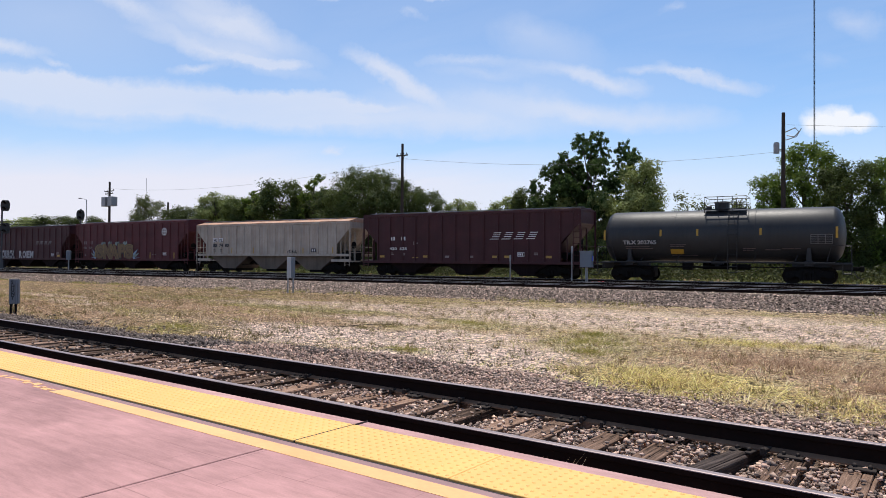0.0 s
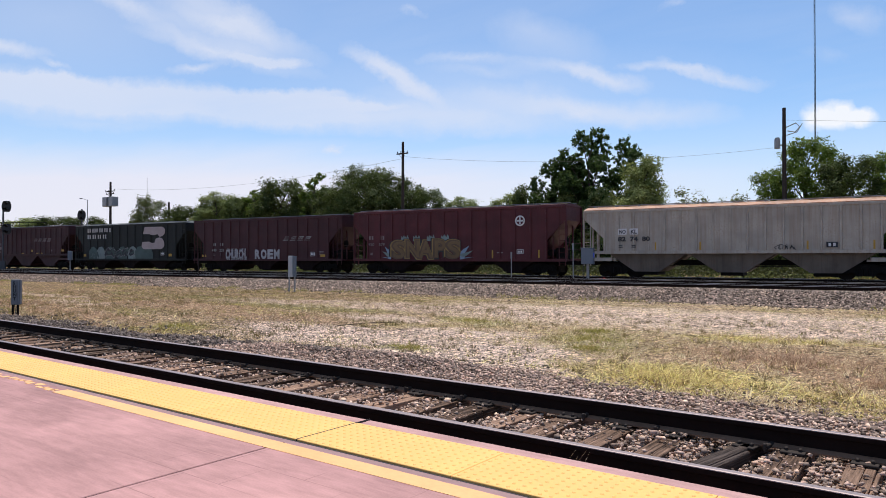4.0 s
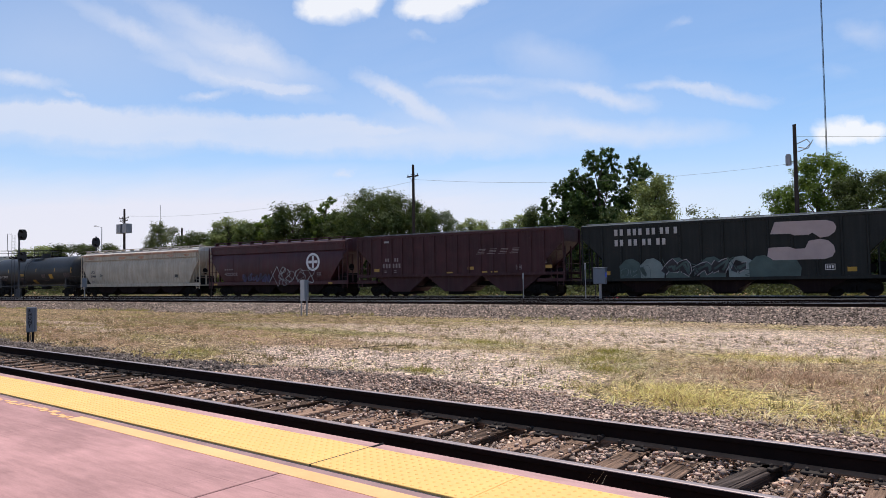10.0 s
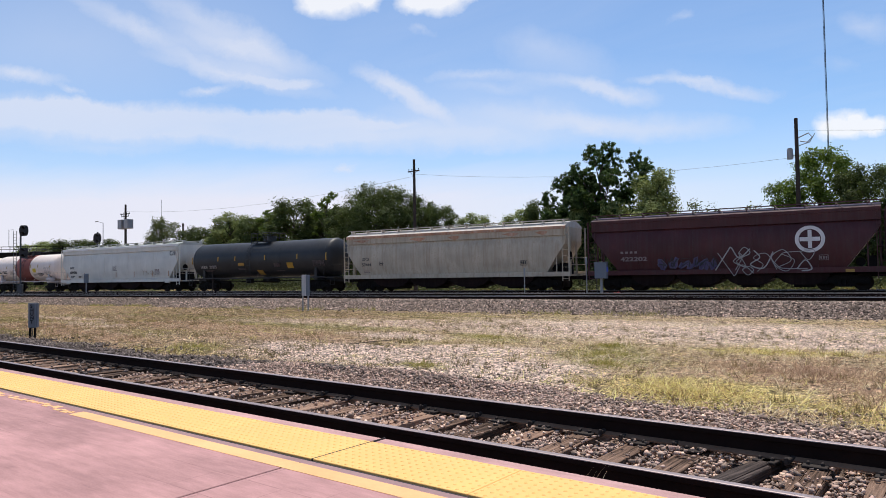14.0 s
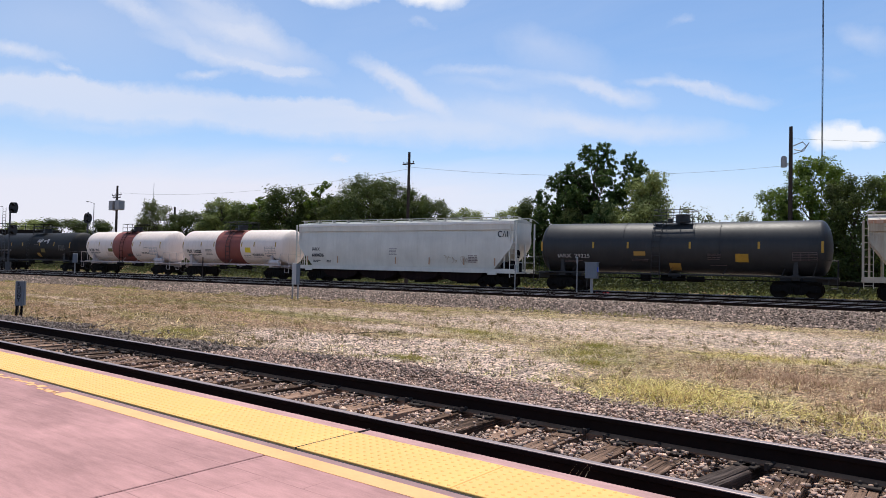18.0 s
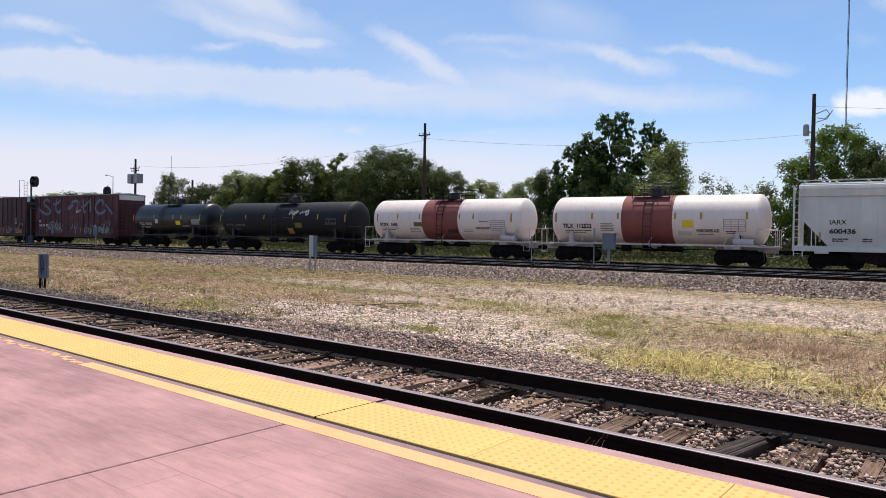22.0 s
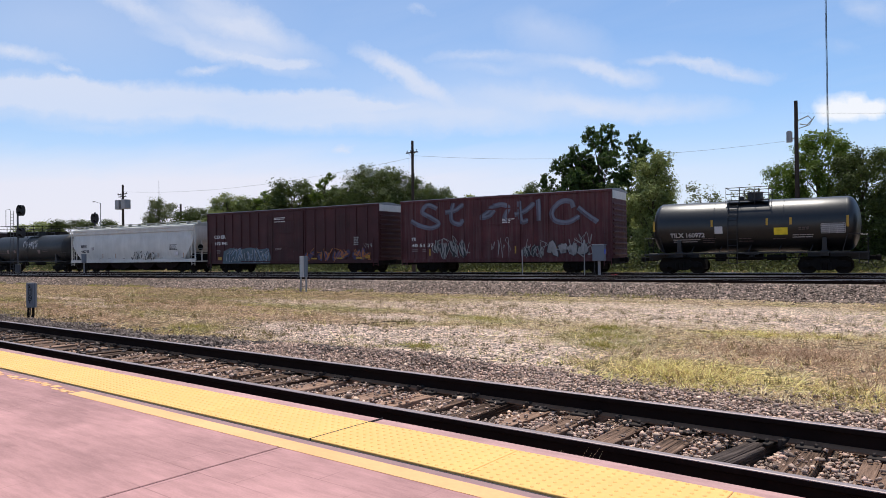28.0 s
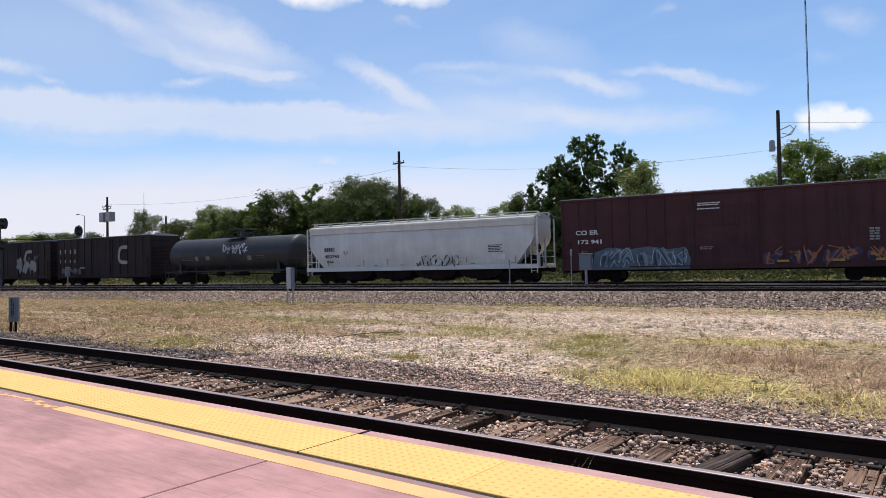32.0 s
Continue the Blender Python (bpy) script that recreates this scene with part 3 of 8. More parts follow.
def fast_mesh(name, verts, faces, mat, smooth=False):
    """A mesh from arrays; every face has the same number of corners."""
    me = bpy.data.meshes.new(name)
    k = faces.shape[1]
    me.vertices.add(len(verts))
    me.vertices.foreach_set("co", np.ascontiguousarray(verts, dtype=np.float32).ravel())
    me.loops.add(faces.size)
    me.loops.foreach_set("vertex_index", np.ascontiguousarray(faces, dtype=np.int32).ravel())
    me.polygons.add(len(faces))
    me.polygons.foreach_set("loop_start", np.arange(0, faces.size, k, dtype=np.int32))
    me.materials.append(mat)
    me.update(calc_edges=True)
    if smooth:
        me.polygons.foreach_set("use_smooth", [True] * len(me.polygons))
    return me


# ---- ground ----
TRACK_B, TRACK_C = -10.1, -5.45
NEAR_MID = 5.363


def lerp_profile(x, xs, zs):
    return np.interp(x, xs, zs)


def soft_noise(x, y, seed, n=24, lo=0.5, hi=6.0):
    rng = np.random.default_rng(seed)
    out = np.zeros_like(x)
    for _ in range(n):
        wl = lo * (hi / lo) ** rng.random()
        a, p = rng.random() * 6.283, rng.random() * 6.283
        out += wl ** 0.8 * np.sin((x * math.cos(a) + y * math.sin(a)) * 6.283 / wl + p)
    return out / (n * hi ** 0.5)


def ground_z(x, y):
    """Height of the ground at world places (arrays)."""
    dx, dy = x - MAIN_X, y - MAIN_Y
    q = -dx * math.sin(TURN) + dy * math.cos(TURN)
    along = np.clip(dx * math.cos(TURN) + dy * math.sin(TURN), -160, 60)
    near = lerp_profile(y, [-50, 3.2, 3.9, 4.3, 6.75, 7.5, 9.0, 16.0], [-0.45, -0.45, -0.40, -0.29, -0.29, -0.34, -0.44, -0.50])
    far = lerp_profile(q, [-60, -16.5, -14.6, -11.8, 1.9, 3.3, 6, 40, 900], [-0.50, -0.55, -0.60, -0.20, -0.20, -0.5, -0.55, -0.6, -2.0])
    far = far + np.clip((q + 15.5) / 3.0, 0, 1) * (MAIN_Z + RISE * along)
    w = np.clip((y - 14.0) / 6.0, 0, 1)
    z = near * (1 - w) + far * w
    rough = np.where((y > 7.0) & (q < -14.5), 1.0, np.where(q > 4.0, 1.0, 0.12))
    return z + rough * (0.10 * soft_noise(x, y, 5) + 0.05 * soft_noise(x, y, 6, 24, 0.2, 1.5))


def make_ground():
    def axis(lo, a, b, hi, step):
        mid = np.arange(a, b + 1e-6, step)
        left = a - np.cumsum(step * 1.22 ** np.arange(1, 60))
        right = b + np.cumsum(step * 1.22 ** np.arange(1, 60))
        return np.concatenate([np.sort(left[left > lo]), mid, right[right < hi]])
    xs, ys = axis(-2400, -60, 8, 2400, 0.34), axis(-900, 3.0, 44, 3200, 0.22)
    X, Y = np.meshgrid(xs, ys)
    Z = ground_z(X, Y)
    n, m = len(ys), len(xs)
    idx = np.arange(n * m).reshape(n, m)
    F = np.stack([idx[:-1, :-1].ravel(), idx[:-1, 1:].ravel(), idx[1:, 1:].ravel(), idx[1:, :-1].ravel()], 1)
    me = fast_mesh("ground", np.stack([X.ravel(), Y.ravel(), Z.ravel()], 1), F, M_GROUND, True)
    tagged(new("ground", me), "dry trackside field of straw-coloured grass, bare dirt and weeds", "ground", kind="structure")


make_ground()


# ---- platform ----
def make_platform():
    p = thing("platform", pose(0, 0, 0), "pink coloured-concrete station platform with a yellow edge strip", "platform", kind="structure")
    x0, x1 = -70.0, 12.0
    joint = -3.40
    STRIPE_FROM = -6.25
    # slabs of pressed concrete between saw-cut joints
    for a, b in ((x0, joint - 18.3), (joint - 18.3, joint - 12.2), (joint - 12.2, joint - 6.1), (joint - 6.1, joint), (joint, joint + 6.1), (joint + 6.1, x1)):
        for c, d in ((-9.0, -3.2), (-3.2, 2.868)):
            part("slab", Build().box(a + 0.008, b - 0.008, c + 0.004, d - 0.004, -0.3, 0.2, 0.004), M_PLATFORM, p)
        part("edge_slab", Build().box(a + 0.003, b - 0.003, 2.958, 3.64, -0.34, 0.194, 0.012), M_KERB, p, "pink concrete edge slab")
    part("joint_filler", Build().box(x0, x1, 2.926, 2.958, -0.3, 0.188), M_JOINT, p, "dark joint filler strip")
    part("inner_edge", Build().box(x0, x1, 2.868, 2.924, -0.3, 0.196), M_SEAL, p, "purplish grey concrete strip")
    part("cross_joint", Build().box(joint - 0.0035, joint + 0.0035, 2.958, 3.64, 0.15, 0.2015), M_JOINT, p, "dark gap across the edge strip")
    part("joint_bed", Build().box(x0, x1, -9, 2.87, -0.35, 0.17), M_JOINT, p)
    # painted stripe, worn away on its far part
    part("painted_stripe", Build().box(STRIPE_FROM, x1, 2.715, 2.848, 0.19, 0.2025), M_STRIPE, p, "orange-yellow painted line")
    b = Build()
    rng = random.Random(4)
    x = -30.0
    while x < STRIPE_FROM:
        w = rng.uniform(0.03, 0.12)
        m0 = rng.uniform(2.72, 2.79)
        b.box(x, x + w, m0, min(2.845, m0 + rng.uniform(0.03, 0.09)), 0.19, 0.2024)
        x += w * rng.uniform(0.3, 1.0) + rng.uniform(0.01, 0.10)
    part("flaked_stripe", b, M_STRIPE, p, "flaked remains of the painted line")
    # tactile plates, 1.22 m long, domes on them
    k = 0
    dome_v, dome_f = [], []
    ring = [(math.cos(i * math.pi / 3), math.sin(i * math.pi / 3)) for i in range(6)]
    start = joint - 1.22 * 30
    mesh = Build().box(0.002, 1.218, 2.962, 3.505, 0.185, 0.2, 0.003).mesh("tactile_plate", M_TACTILE)
    while start + 1.22 * k < x1:
        a = start + 1.22 * k
        ob = part("tactile_plate", mesh, M_TACTILE, p)
        ob.location.x = a
        if a > -22:
            for i in range(20):
                for j in range(9):
                    cx, cy = a + 0.03 + 0.061 * i, 2.992 + 0.0608 * j
                    n = len(dome_v)
                    for r, z in ((0.0125, 0.2), (0.0075, 0.2055)):
                        dome_v += [(cx + u * r, cy + v * r, z) for u, v in ring]
                    dome_f += [(n + t, n + (t + 1) % 6, n + 6 + (t + 1) % 6, n + 6 + t) for t in range(6)]
                    dome_f += [(n + 6, n + 7, n + 8, n + 9), (n + 6, n + 9, n + 10, n + 11)]
        k += 1
    me = fast_mesh("tactile_domes", np.array(dome_v), np.array(dome_f), M_TACTILE)
    tagged(part("tactile_domes", me, M_TACTILE, p), kind="stuff")


make_platform()


# ---- tracks ----
def rail_mesh(x0, x1, head):
    """A rail: foot, web and head, its top at z = 0."""
    b = Build()
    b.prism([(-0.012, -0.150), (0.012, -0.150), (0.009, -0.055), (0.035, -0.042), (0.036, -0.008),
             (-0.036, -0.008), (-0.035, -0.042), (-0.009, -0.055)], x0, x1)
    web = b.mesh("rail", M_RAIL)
    top = Build().prism([(-0.036, -0.0085), (0.036, -0.0085), (0.035, -0.003), (0.024, 0.0), (-0.024, 0.0), (-0.035, -0.003)], x0, x1).mesh("rail_head", head)
    foot = Build().prism([(-0.07, -0.18), (0.07, -0.18), (0.07, -0.168), (0.012, -0.147), (-0.012, -0.147), (-0.07, -0.168)], x0, x1).mesh("rail_foot", M_FOOT)
    return web, top, foot


def rock(rng, count, size_lo, size_hi, flat=0.85):
    """Arrays for many small angular stones round the origin."""
    iv = np.array([(1, 0, 0), (-1, 0, 0), (0, 1, 0), (0, -1, 0), (0, 0, 1), (0, 0, -1)], float)
    fa = np.array([(0, 2, 4), (2, 1, 4), (1, 3, 4), (3, 0, 4), (2, 0, 5), (1, 2, 5), (3, 1, 5), (0, 3, 5)])
    v = iv[None] + 0.85 * (rng.random((count, 6, 3)) - 0.5)
    v = v * np.stack([rng.uniform(0.8, 1.35, count), rng.uniform(0.7, 1.1, count), rng.uniform(0.55, flat, count)], 1)[:, None]
    a = rng.random(count) * 6.283
    tilt = rng.normal(0, 0.9, count)
    ca, sa, ct, st = np.cos(a), np.sin(a), np.cos(tilt), np.sin(tilt)
    x, y, z = v[..., 0], v[..., 1], v[..., 2]
    y, z = y * ct[:, None] - z * st[:, None], y * st[:, None] + z * ct[:, None]
    x, y = x * ca[:, None] - y * sa[:, None], x * sa[:, None] + y * ca[:, None]
    s = (size_lo + (size_hi - size_lo) * rng.random(count) ** 1.6)[:, None] / 2
    return np.stack([x * s, y * s, z * s], -1), fa


def lump(rng, count, size_lo, size_hi):
    """Arrays for blocky crushed stones with six uneven sides."""
    iv = np.array([(x, y, z) for z in (-1, 1) for y in (-1, 1) for x in (-1, 1)], float) / 1.45
    fa = np.array([(0, 2, 3), (0, 3, 1), (4, 5, 7), (4, 7, 6), (0, 1, 5), (0, 5, 4), (2, 6, 7), (2, 7, 3), (0, 4, 6), (0, 6, 2), (1, 3, 7), (1, 7, 5)])
    v = iv[None] * (1 + 1.1 * (rng.random((count, 8, 3)) - 0.6))
    v = v * np.stack([rng.uniform(0.8, 1.3, count), rng.uniform(0.7, 1.1, count), rng.uniform(0.5, 0.85, count)], 1)[:, None]
    a, tilt = rng.random(count) * 6.283, rng.normal(0, 0.55, count)
    ca, sa, ct, st = np.cos(a), np.sin(a), np.cos(tilt), np.sin(tilt)
    x, y, z = v[..., 0], v[..., 1], v[..., 2]
    y, z = y * ct[:, None] - z * st[:, None], y * st[:, None] + z * ct[:, None]
    x, y = x * ca[:, None] - y * sa[:, None], x * sa[:, None] + y * ca[:, None]
    s = (size_lo + (size_hi - size_lo) * rng.random(count) ** 1.6)[:, None] / 2
    return np.stack([x * s, y * s, z * s], -1), fa


def scatter_stones(name, places, lo, hi, mat, label, seed, make=rock):
    rng = np.random.default_rng(seed)
    v, fa = make(rng, len(places), lo, hi)
    f = fa[None] + (np.arange(len(places)) * v.shape[1])[:, None, None]
    v = v + places[:, None]
    tagged(new(name, fast_mesh(name, v.reshape(-1, 3), f.reshape(-1, 3), mat)), label, "gravel", kind="stuff")


def make_near_track():
    t = thing("platform_track", pose(0, NEAR_MID, 0), "rusty rails on weathered wooden ties beside the platform", "railway track", kind="structure")
    web, top, foot = rail_mesh(-160.0, 60.0, M_HEAD_DULL)
    for y in (-0.7525, 0.7525):
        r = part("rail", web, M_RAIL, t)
        r.location.y = y
        part("rail_head", top, M_HEAD_DULL, r, "dull worn running surface")
        part("rail_foot", foot, M_FOOT, r, "brown foot of the rail, sunlight painted into its colour")
    rng = random.Random(11)
    def split_tie(seed, w=0.115, top=-0.186):
        """An old tie: lengthwise splinters of uneven height with cracks between them, ends broken off."""
        r = random.Random(seed)
        b = Build().box(-w + 0.008, w - 0.008, -1.28, 1.28, -0.36, top - 0.03)
        u = -w
        while u < w - 0.01:
            v = min(w, u + r.uniform(0.05, 0.14))
            cuts = [-1.30 + r.uniform(0, 0.06), r.uniform(-0.9, 0.9), 1.30 - r.uniform(0, 0.06)]
            for y0, y1 in zip(cuts, cuts[1:]):
                h = top + r.uniform(-0.016, 0.002)
                b.box(u + 0.002, v - r.uniform(0.001, 0.005), y0, y1 - r.uniform(0.0, 0.03), -0.34, h, 0.005)
            u = v
        return b.mesh("tie", M_TIE)
    ties = [split_tie(i) for i in range(7)]
    r0 = random.Random(5)
    new_tie = Build()
    for u0, u1, y0, y1, h in ((-0.10, -0.035, -1.0, 0.95, -0.182), (-0.032, 0.05, -0.7, 1.28, -0.166), (0.053, 0.095, -0.95, 0.5, -0.176)):
        new_tie.box(u0, u1, y0, y1, -0.34, h, 0.012)
    new_tie = new_tie.mesh("tie", M_TIE_NEW)
    plate = Build().box(-0.09, 0.09, -0.16, 0.16, -0.184, -0.166, 0.004)
    for sx in (-1, 1):
        for y in (-0.095, 0.095):
            plate.box(sx * 0.05 - 0.012, sx * 0.05 + 0.012, y - 0.02, y + 0.02, -0.17, -0.142, 0.006)
    plate = plate.mesh("tie_plate", M_PLATE)
    clip = Build().box(-0.02, 0.02, -0.10, 0.10, -0.17, -0.13, 0.008).box(-0.014, 0.014, -0.12, -0.09, -0.18, -0.12, 0.006).mesh("rail_anchor", M_PLATE)
    x = -59.993
    while x < 8.0:
        dark = abs(x + 1.55) < 0.2
        o = part("tie", new_tie if dark else rng.choice(ties), M_TIE, t, "dark split replacement tie" if dark else "")
        o.location = (x + rng.uniform(-0.03, 0.03), rng.uniform(-0.05, 0.05), rng.uniform(-0.02, 0.004))
        o.rotation_euler.z = radians(rng.uniform(-1.6, 1.6)) + (radians(-11) if dark else 0)
        if x > -26:
            for y in (-0.7525, 0.7525):
                p = part("tie_plate", plate, M_PLATE, o)
                p.location.y = y - o.location.y
                if rng.random() < 0.7:
                    c = part("rail_anchor", clip, M_PLATE, o)
                    c.location = (rng.choice((-0.16, 0.16)), y - o.location.y, 0)
        x += 0.483
    b = Build()
    xx = 8.5
    while xx < 60:
        b.box(xx - 0.115, xx + 0.115, -1.3, 1.3, -0.36, -0.19)
        xx += 0.483
    xx = -60.5
    while xx > -160:
        b.box(xx - 0.115, xx + 0.115, -1.3, 1.3, -0.36, -0.19)
        xx -= 0.483
    tagged(part("far_ties", b, M_TIE, t), kind="stuff")


make_near_track()


def make_main_tracks():
    for q, head, lab in ((TRACK_B, M_HEAD, "empty main track with polished rails on grey ballast"), (TRACK_C, M_HEAD, "empty middle track with polished rails on grey ballast"),
                         (0.0, M_HEAD, "far track with polished rails that carries the train")):
        t = thing("main_track", MAIN @ pose(0, q, 0), lab, "railway track", "main line tracks", "structure")
        web, top, foot = rail_mesh(-700.0, 420.0, head)
        for y in (-0.7525, 0.7525):
            r = part("rail", web, M_RAIL, t)
            r.location.y = y
            part("rail_head", top, head, r, "polished running surface")
            part("rail_foot", foot, M_FOOT, r, "foot of the rail, sunlight painted into its colour")
        b = Build()
        s = -130.0
        while s < 60:
            b.box(s - 0.12, s + 0.12, -1.3, 1.3, -0.38, -0.186)
            s += 0.55
        tagged(part("ties", b, M_TIE, t, "row of wooden ties"), kind="stuff")


make_main_tracks()


def make_ballast():
    rng = np.random.default_rng(21)

    def bed(n, x0, x1, seed, lo, hi, label, make=rock, mat=M_STONE):
        x = rng.uniform(x0, x1, n)
        y = np.where(rng.random(n) < 0.58, rng.uniform(4.0, 6.75, n), rng.uniform(6.9, 9.6, n))
        edge = 8.60 + 0.55 * np.exp(-((x + 7.8) / 2.4) ** 2) + 0.30 * np.sin(x * 0.9) + 0.25 * np.sin(x * 2.3 + 1) + rng.normal(0, 0.12, n)
        keep = (y < edge) | (rng.random(n) < 0.03)
        x, y = x[keep], y[keep]
        z = ground_z(x, y) + rng.uniform(0.0, 0.06, len(x)) + 0.12 * np.exp(-((x + 7.8) / 2.6) ** 2 - ((y - 8.75) / 0.45) ** 2)
        inside = np.abs(y - NEAR_MID) < 1.3
        heave = 0.02 * np.sin(x * 5.1 + y * 2.0) + 0.02 * np.sin(x * 2.2 - y * 3.1)
        z = np.where(inside, rng.uniform(-0.295, -0.215, len(x)) + np.where(x > -11, heave, -0.012), z)
        on_tie = np.abs(((x + 59.993) / 0.483 + 0.5) % 1 - 0.5) * 0.483 < 0.13
        strewn = on_tie & (rng.random(len(x)) < 0.05 + 0.10 * (np.sin(x * 1.7 + y * 4) > 0.6))
        z = np.where(inside & strewn, -0.178, z)
        near_rail = np.abs(np.abs(y - NEAR_MID) - 0.7525) < 0.075
        ok = ~(inside & on_tie & ~strewn) & ~near_rail & ~(inside & (np.abs(x + 1.55 - 0.19 * (y - NEAR_MID)) < 0.10))
        scatter_stones("platform_track_ballast", np.stack([x, y, z], 1)[ok], lo, hi, mat, label, seed, make)
    bed(98000, -11.0, 1.5, 3, 0.018, 0.058, "brown and grey crushed stone between the ties", lump)
    bed(4500, -13.0, 2.0, 13, 0.05, 0.085, "larger lumps of grey crushed stone on the ballast", lump)
    n = 5200
    x, y = -7.7 + rng.normal(0, 1.7, n), 8.80 + rng.normal(0, 0.24, n)
    lift = 0.13 * np.exp(-((x + 7.8) / 2.6) ** 2 - ((y - 8.75) / 0.45) ** 2)
    scatter_stones("stone_heap", np.stack([x, y, ground_z(x, y) + lift * rng.uniform(0.2, 1.0, n) + 0.01], 1), 0.03, 0.10, M_STONE_DARK, "low ridge of dark crushed stone beside the rails", 17, lump)
    bed(50000, -34.0, -11.0, 4, 0.04, 0.10, "grey crushed stone along the platform track", rock, M_STONE_DARK)
    n = 48000
    s = np.where(rng.random(n) < 0.7, rng.uniform(-45, 2, n), rng.uniform(-110, 2, n))
    q = rng.uniform(-15.0, -10.7, n)
    q = np.where(rng.random(n) < 0.08, q - np.abs(rng.normal(0, 1.2, n)), q)
    w = np.array(MAIN)
    px, py = w[0, 0] * s + w[0, 1] * q + w[0, 3], w[1, 0] * s + w[1, 1] * q + w[1, 3]
    ok = np.abs(np.abs(q - TRACK_B) - 0.7525) > 0.06
    px, py = px[ok], py[ok]
    scatter_stones("main_line_ballast", np.stack([px, py, ground_z(px, py) + 0.015], 1), 0.05, 0.15, M_STONE_PALE, "pale grey and pink crushed stone shoulder of the main line", 5)


make_ballast()


def field_pebbles():
    rng = np.random.default_rng(9)
    n = 48000
    x, y = rng.uniform(-34, 3, n), 8.6 + 17.5 * rng.random(n) ** 1.5
    q = -(x - MAIN_X) * math.sin(TURN) + (y - MAIN_Y) * math.cos(TURN)
    bare = np.zeros(n)
    for cx, cy, a, c in ((-13.5, 12.2, 4.2, 1.6), (-10.5, 11.0, 4.0, 1.8), (-8.2, 10.3, 3.6, 1.6), (-5.4, 9.4, 2.4, 1.1), (-6.0, 20.2, 13.0, 1.5), (-2.0, 9.2, 4.0, 0.7)):
        bare = np.maximum(bare, np.clip(1.6 - ((x - cx) / a) ** 2 - ((y - cy) / c) ** 2, 0, 1))
    ok = (rng.random(n) < 0.12 + 0.88 * bare) & (q < -14.7)
    x, y = x[ok], y[ok]
    scatter_stones("field_pebbles", np.stack([x, y, ground_z(x, y) + 0.004], 1), 0.015, 0.06, M_STONE_PALE, "small pale and dark pebbles strewn over the bare dirt", 12)


field_pebbles()


# ---- things for lettering and spray paint ----
def text_mesh(words, size, mat, fat=0.0, wide=1.0, space=1.0):
    cu = bpy.data.curves.new("lettering", "FONT")
    cu.body, cu.size, cu.offset, cu.space_character, cu.resolution_u = words, size, fat, space, 3
    cu.extrude = 0.003
    ob = bpy.data.objects.new("lettering", cu)
    scene.collection.objects.link(ob)
    me = bpy.data.meshes.new_from_object(ob.evaluated_get(bpy.context.evaluated_depsgraph_get()))
    bpy.data.objects.remove(ob)
    me.transform(Matrix.Diagonal((wide, 1, 1, 1)))
    me.materials.clear()
    me.materials.append(mat)
    return me


def lettering(parent, words, x, y, z, size, mat, fat=0.0, wide=1.0, space=1.0, name="lettering"):
    """Upright words on the side that faces the platform (x, z: lower left corner)."""
    ob = part(name, text_mesh(words, size, mat, fat, wide, space), mat, parent)
    ob.matrix_basis = pose(x, y, z, 90)
    return ob


def bars(parent, x, z, rows, y, mat, h=0.06, gap=0.05, name="stencil_block"):
    """Small lines of lettering that cannot be read; rows: lists of bar lengths."""
    b = Build()
    for r, row in enumerate(rows):
        cx = x
        for w in row:
            b.box(cx, cx + w, y - 0.003, y + 0.003, z - r * (h + gap) - h, z - r * (h + gap))
            cx += w + h * 0.6
    return tagged(part(name, b, mat, parent), kind="stuff")


def ribbon(b, pts, w, y):
    """A painted stroke of width w through (x, z) points."""
    n = len(pts)
    if n < 2:
        return
    v, f = [], []
    for i, (x, z) in enumerate(pts):
        ax, az = pts[max(i - 1, 0)]
        bx, bz = pts[min(i + 1, n - 1)]
        L = math.hypot(bx - ax, bz - az) or 1.0
        nx, nz = -(bz - az) / L * w / 2, (bx - ax) / L * w / 2
        v += [(x + nx, y, z + nz), (x - nx, y, z - nz)]
    f = [(2 * i, 2 * i + 1, 2 * i + 3, 2 * i + 2) for i in range(n - 1)]
    b.add(v, f)


def smooth_path(pts, n=6):
    """Catmull-Rom points through a rough path."""
    out = []
    p = [pts[0]] + list(pts) + [pts[-1]]
    for i in range(1, len(p) - 2):
        for k in range(n):
            t = k / n
            out.append(tuple(0.5 * (2 * p[i][a] + (p[i + 1][a] - p[i - 1][a]) * t + (2 * p[i - 1][a] - 5 * p[i][a] + 4 * p[i + 1][a] - p[i + 2][a]) * t * t
                                    + (3 * p[i][a] - p[i - 1][a] - 3 * p[i + 1][a] + p[i + 2][a]) * t ** 3) for a in (0, 1)))
    out.append(tuple(pts[-1]))
    return out


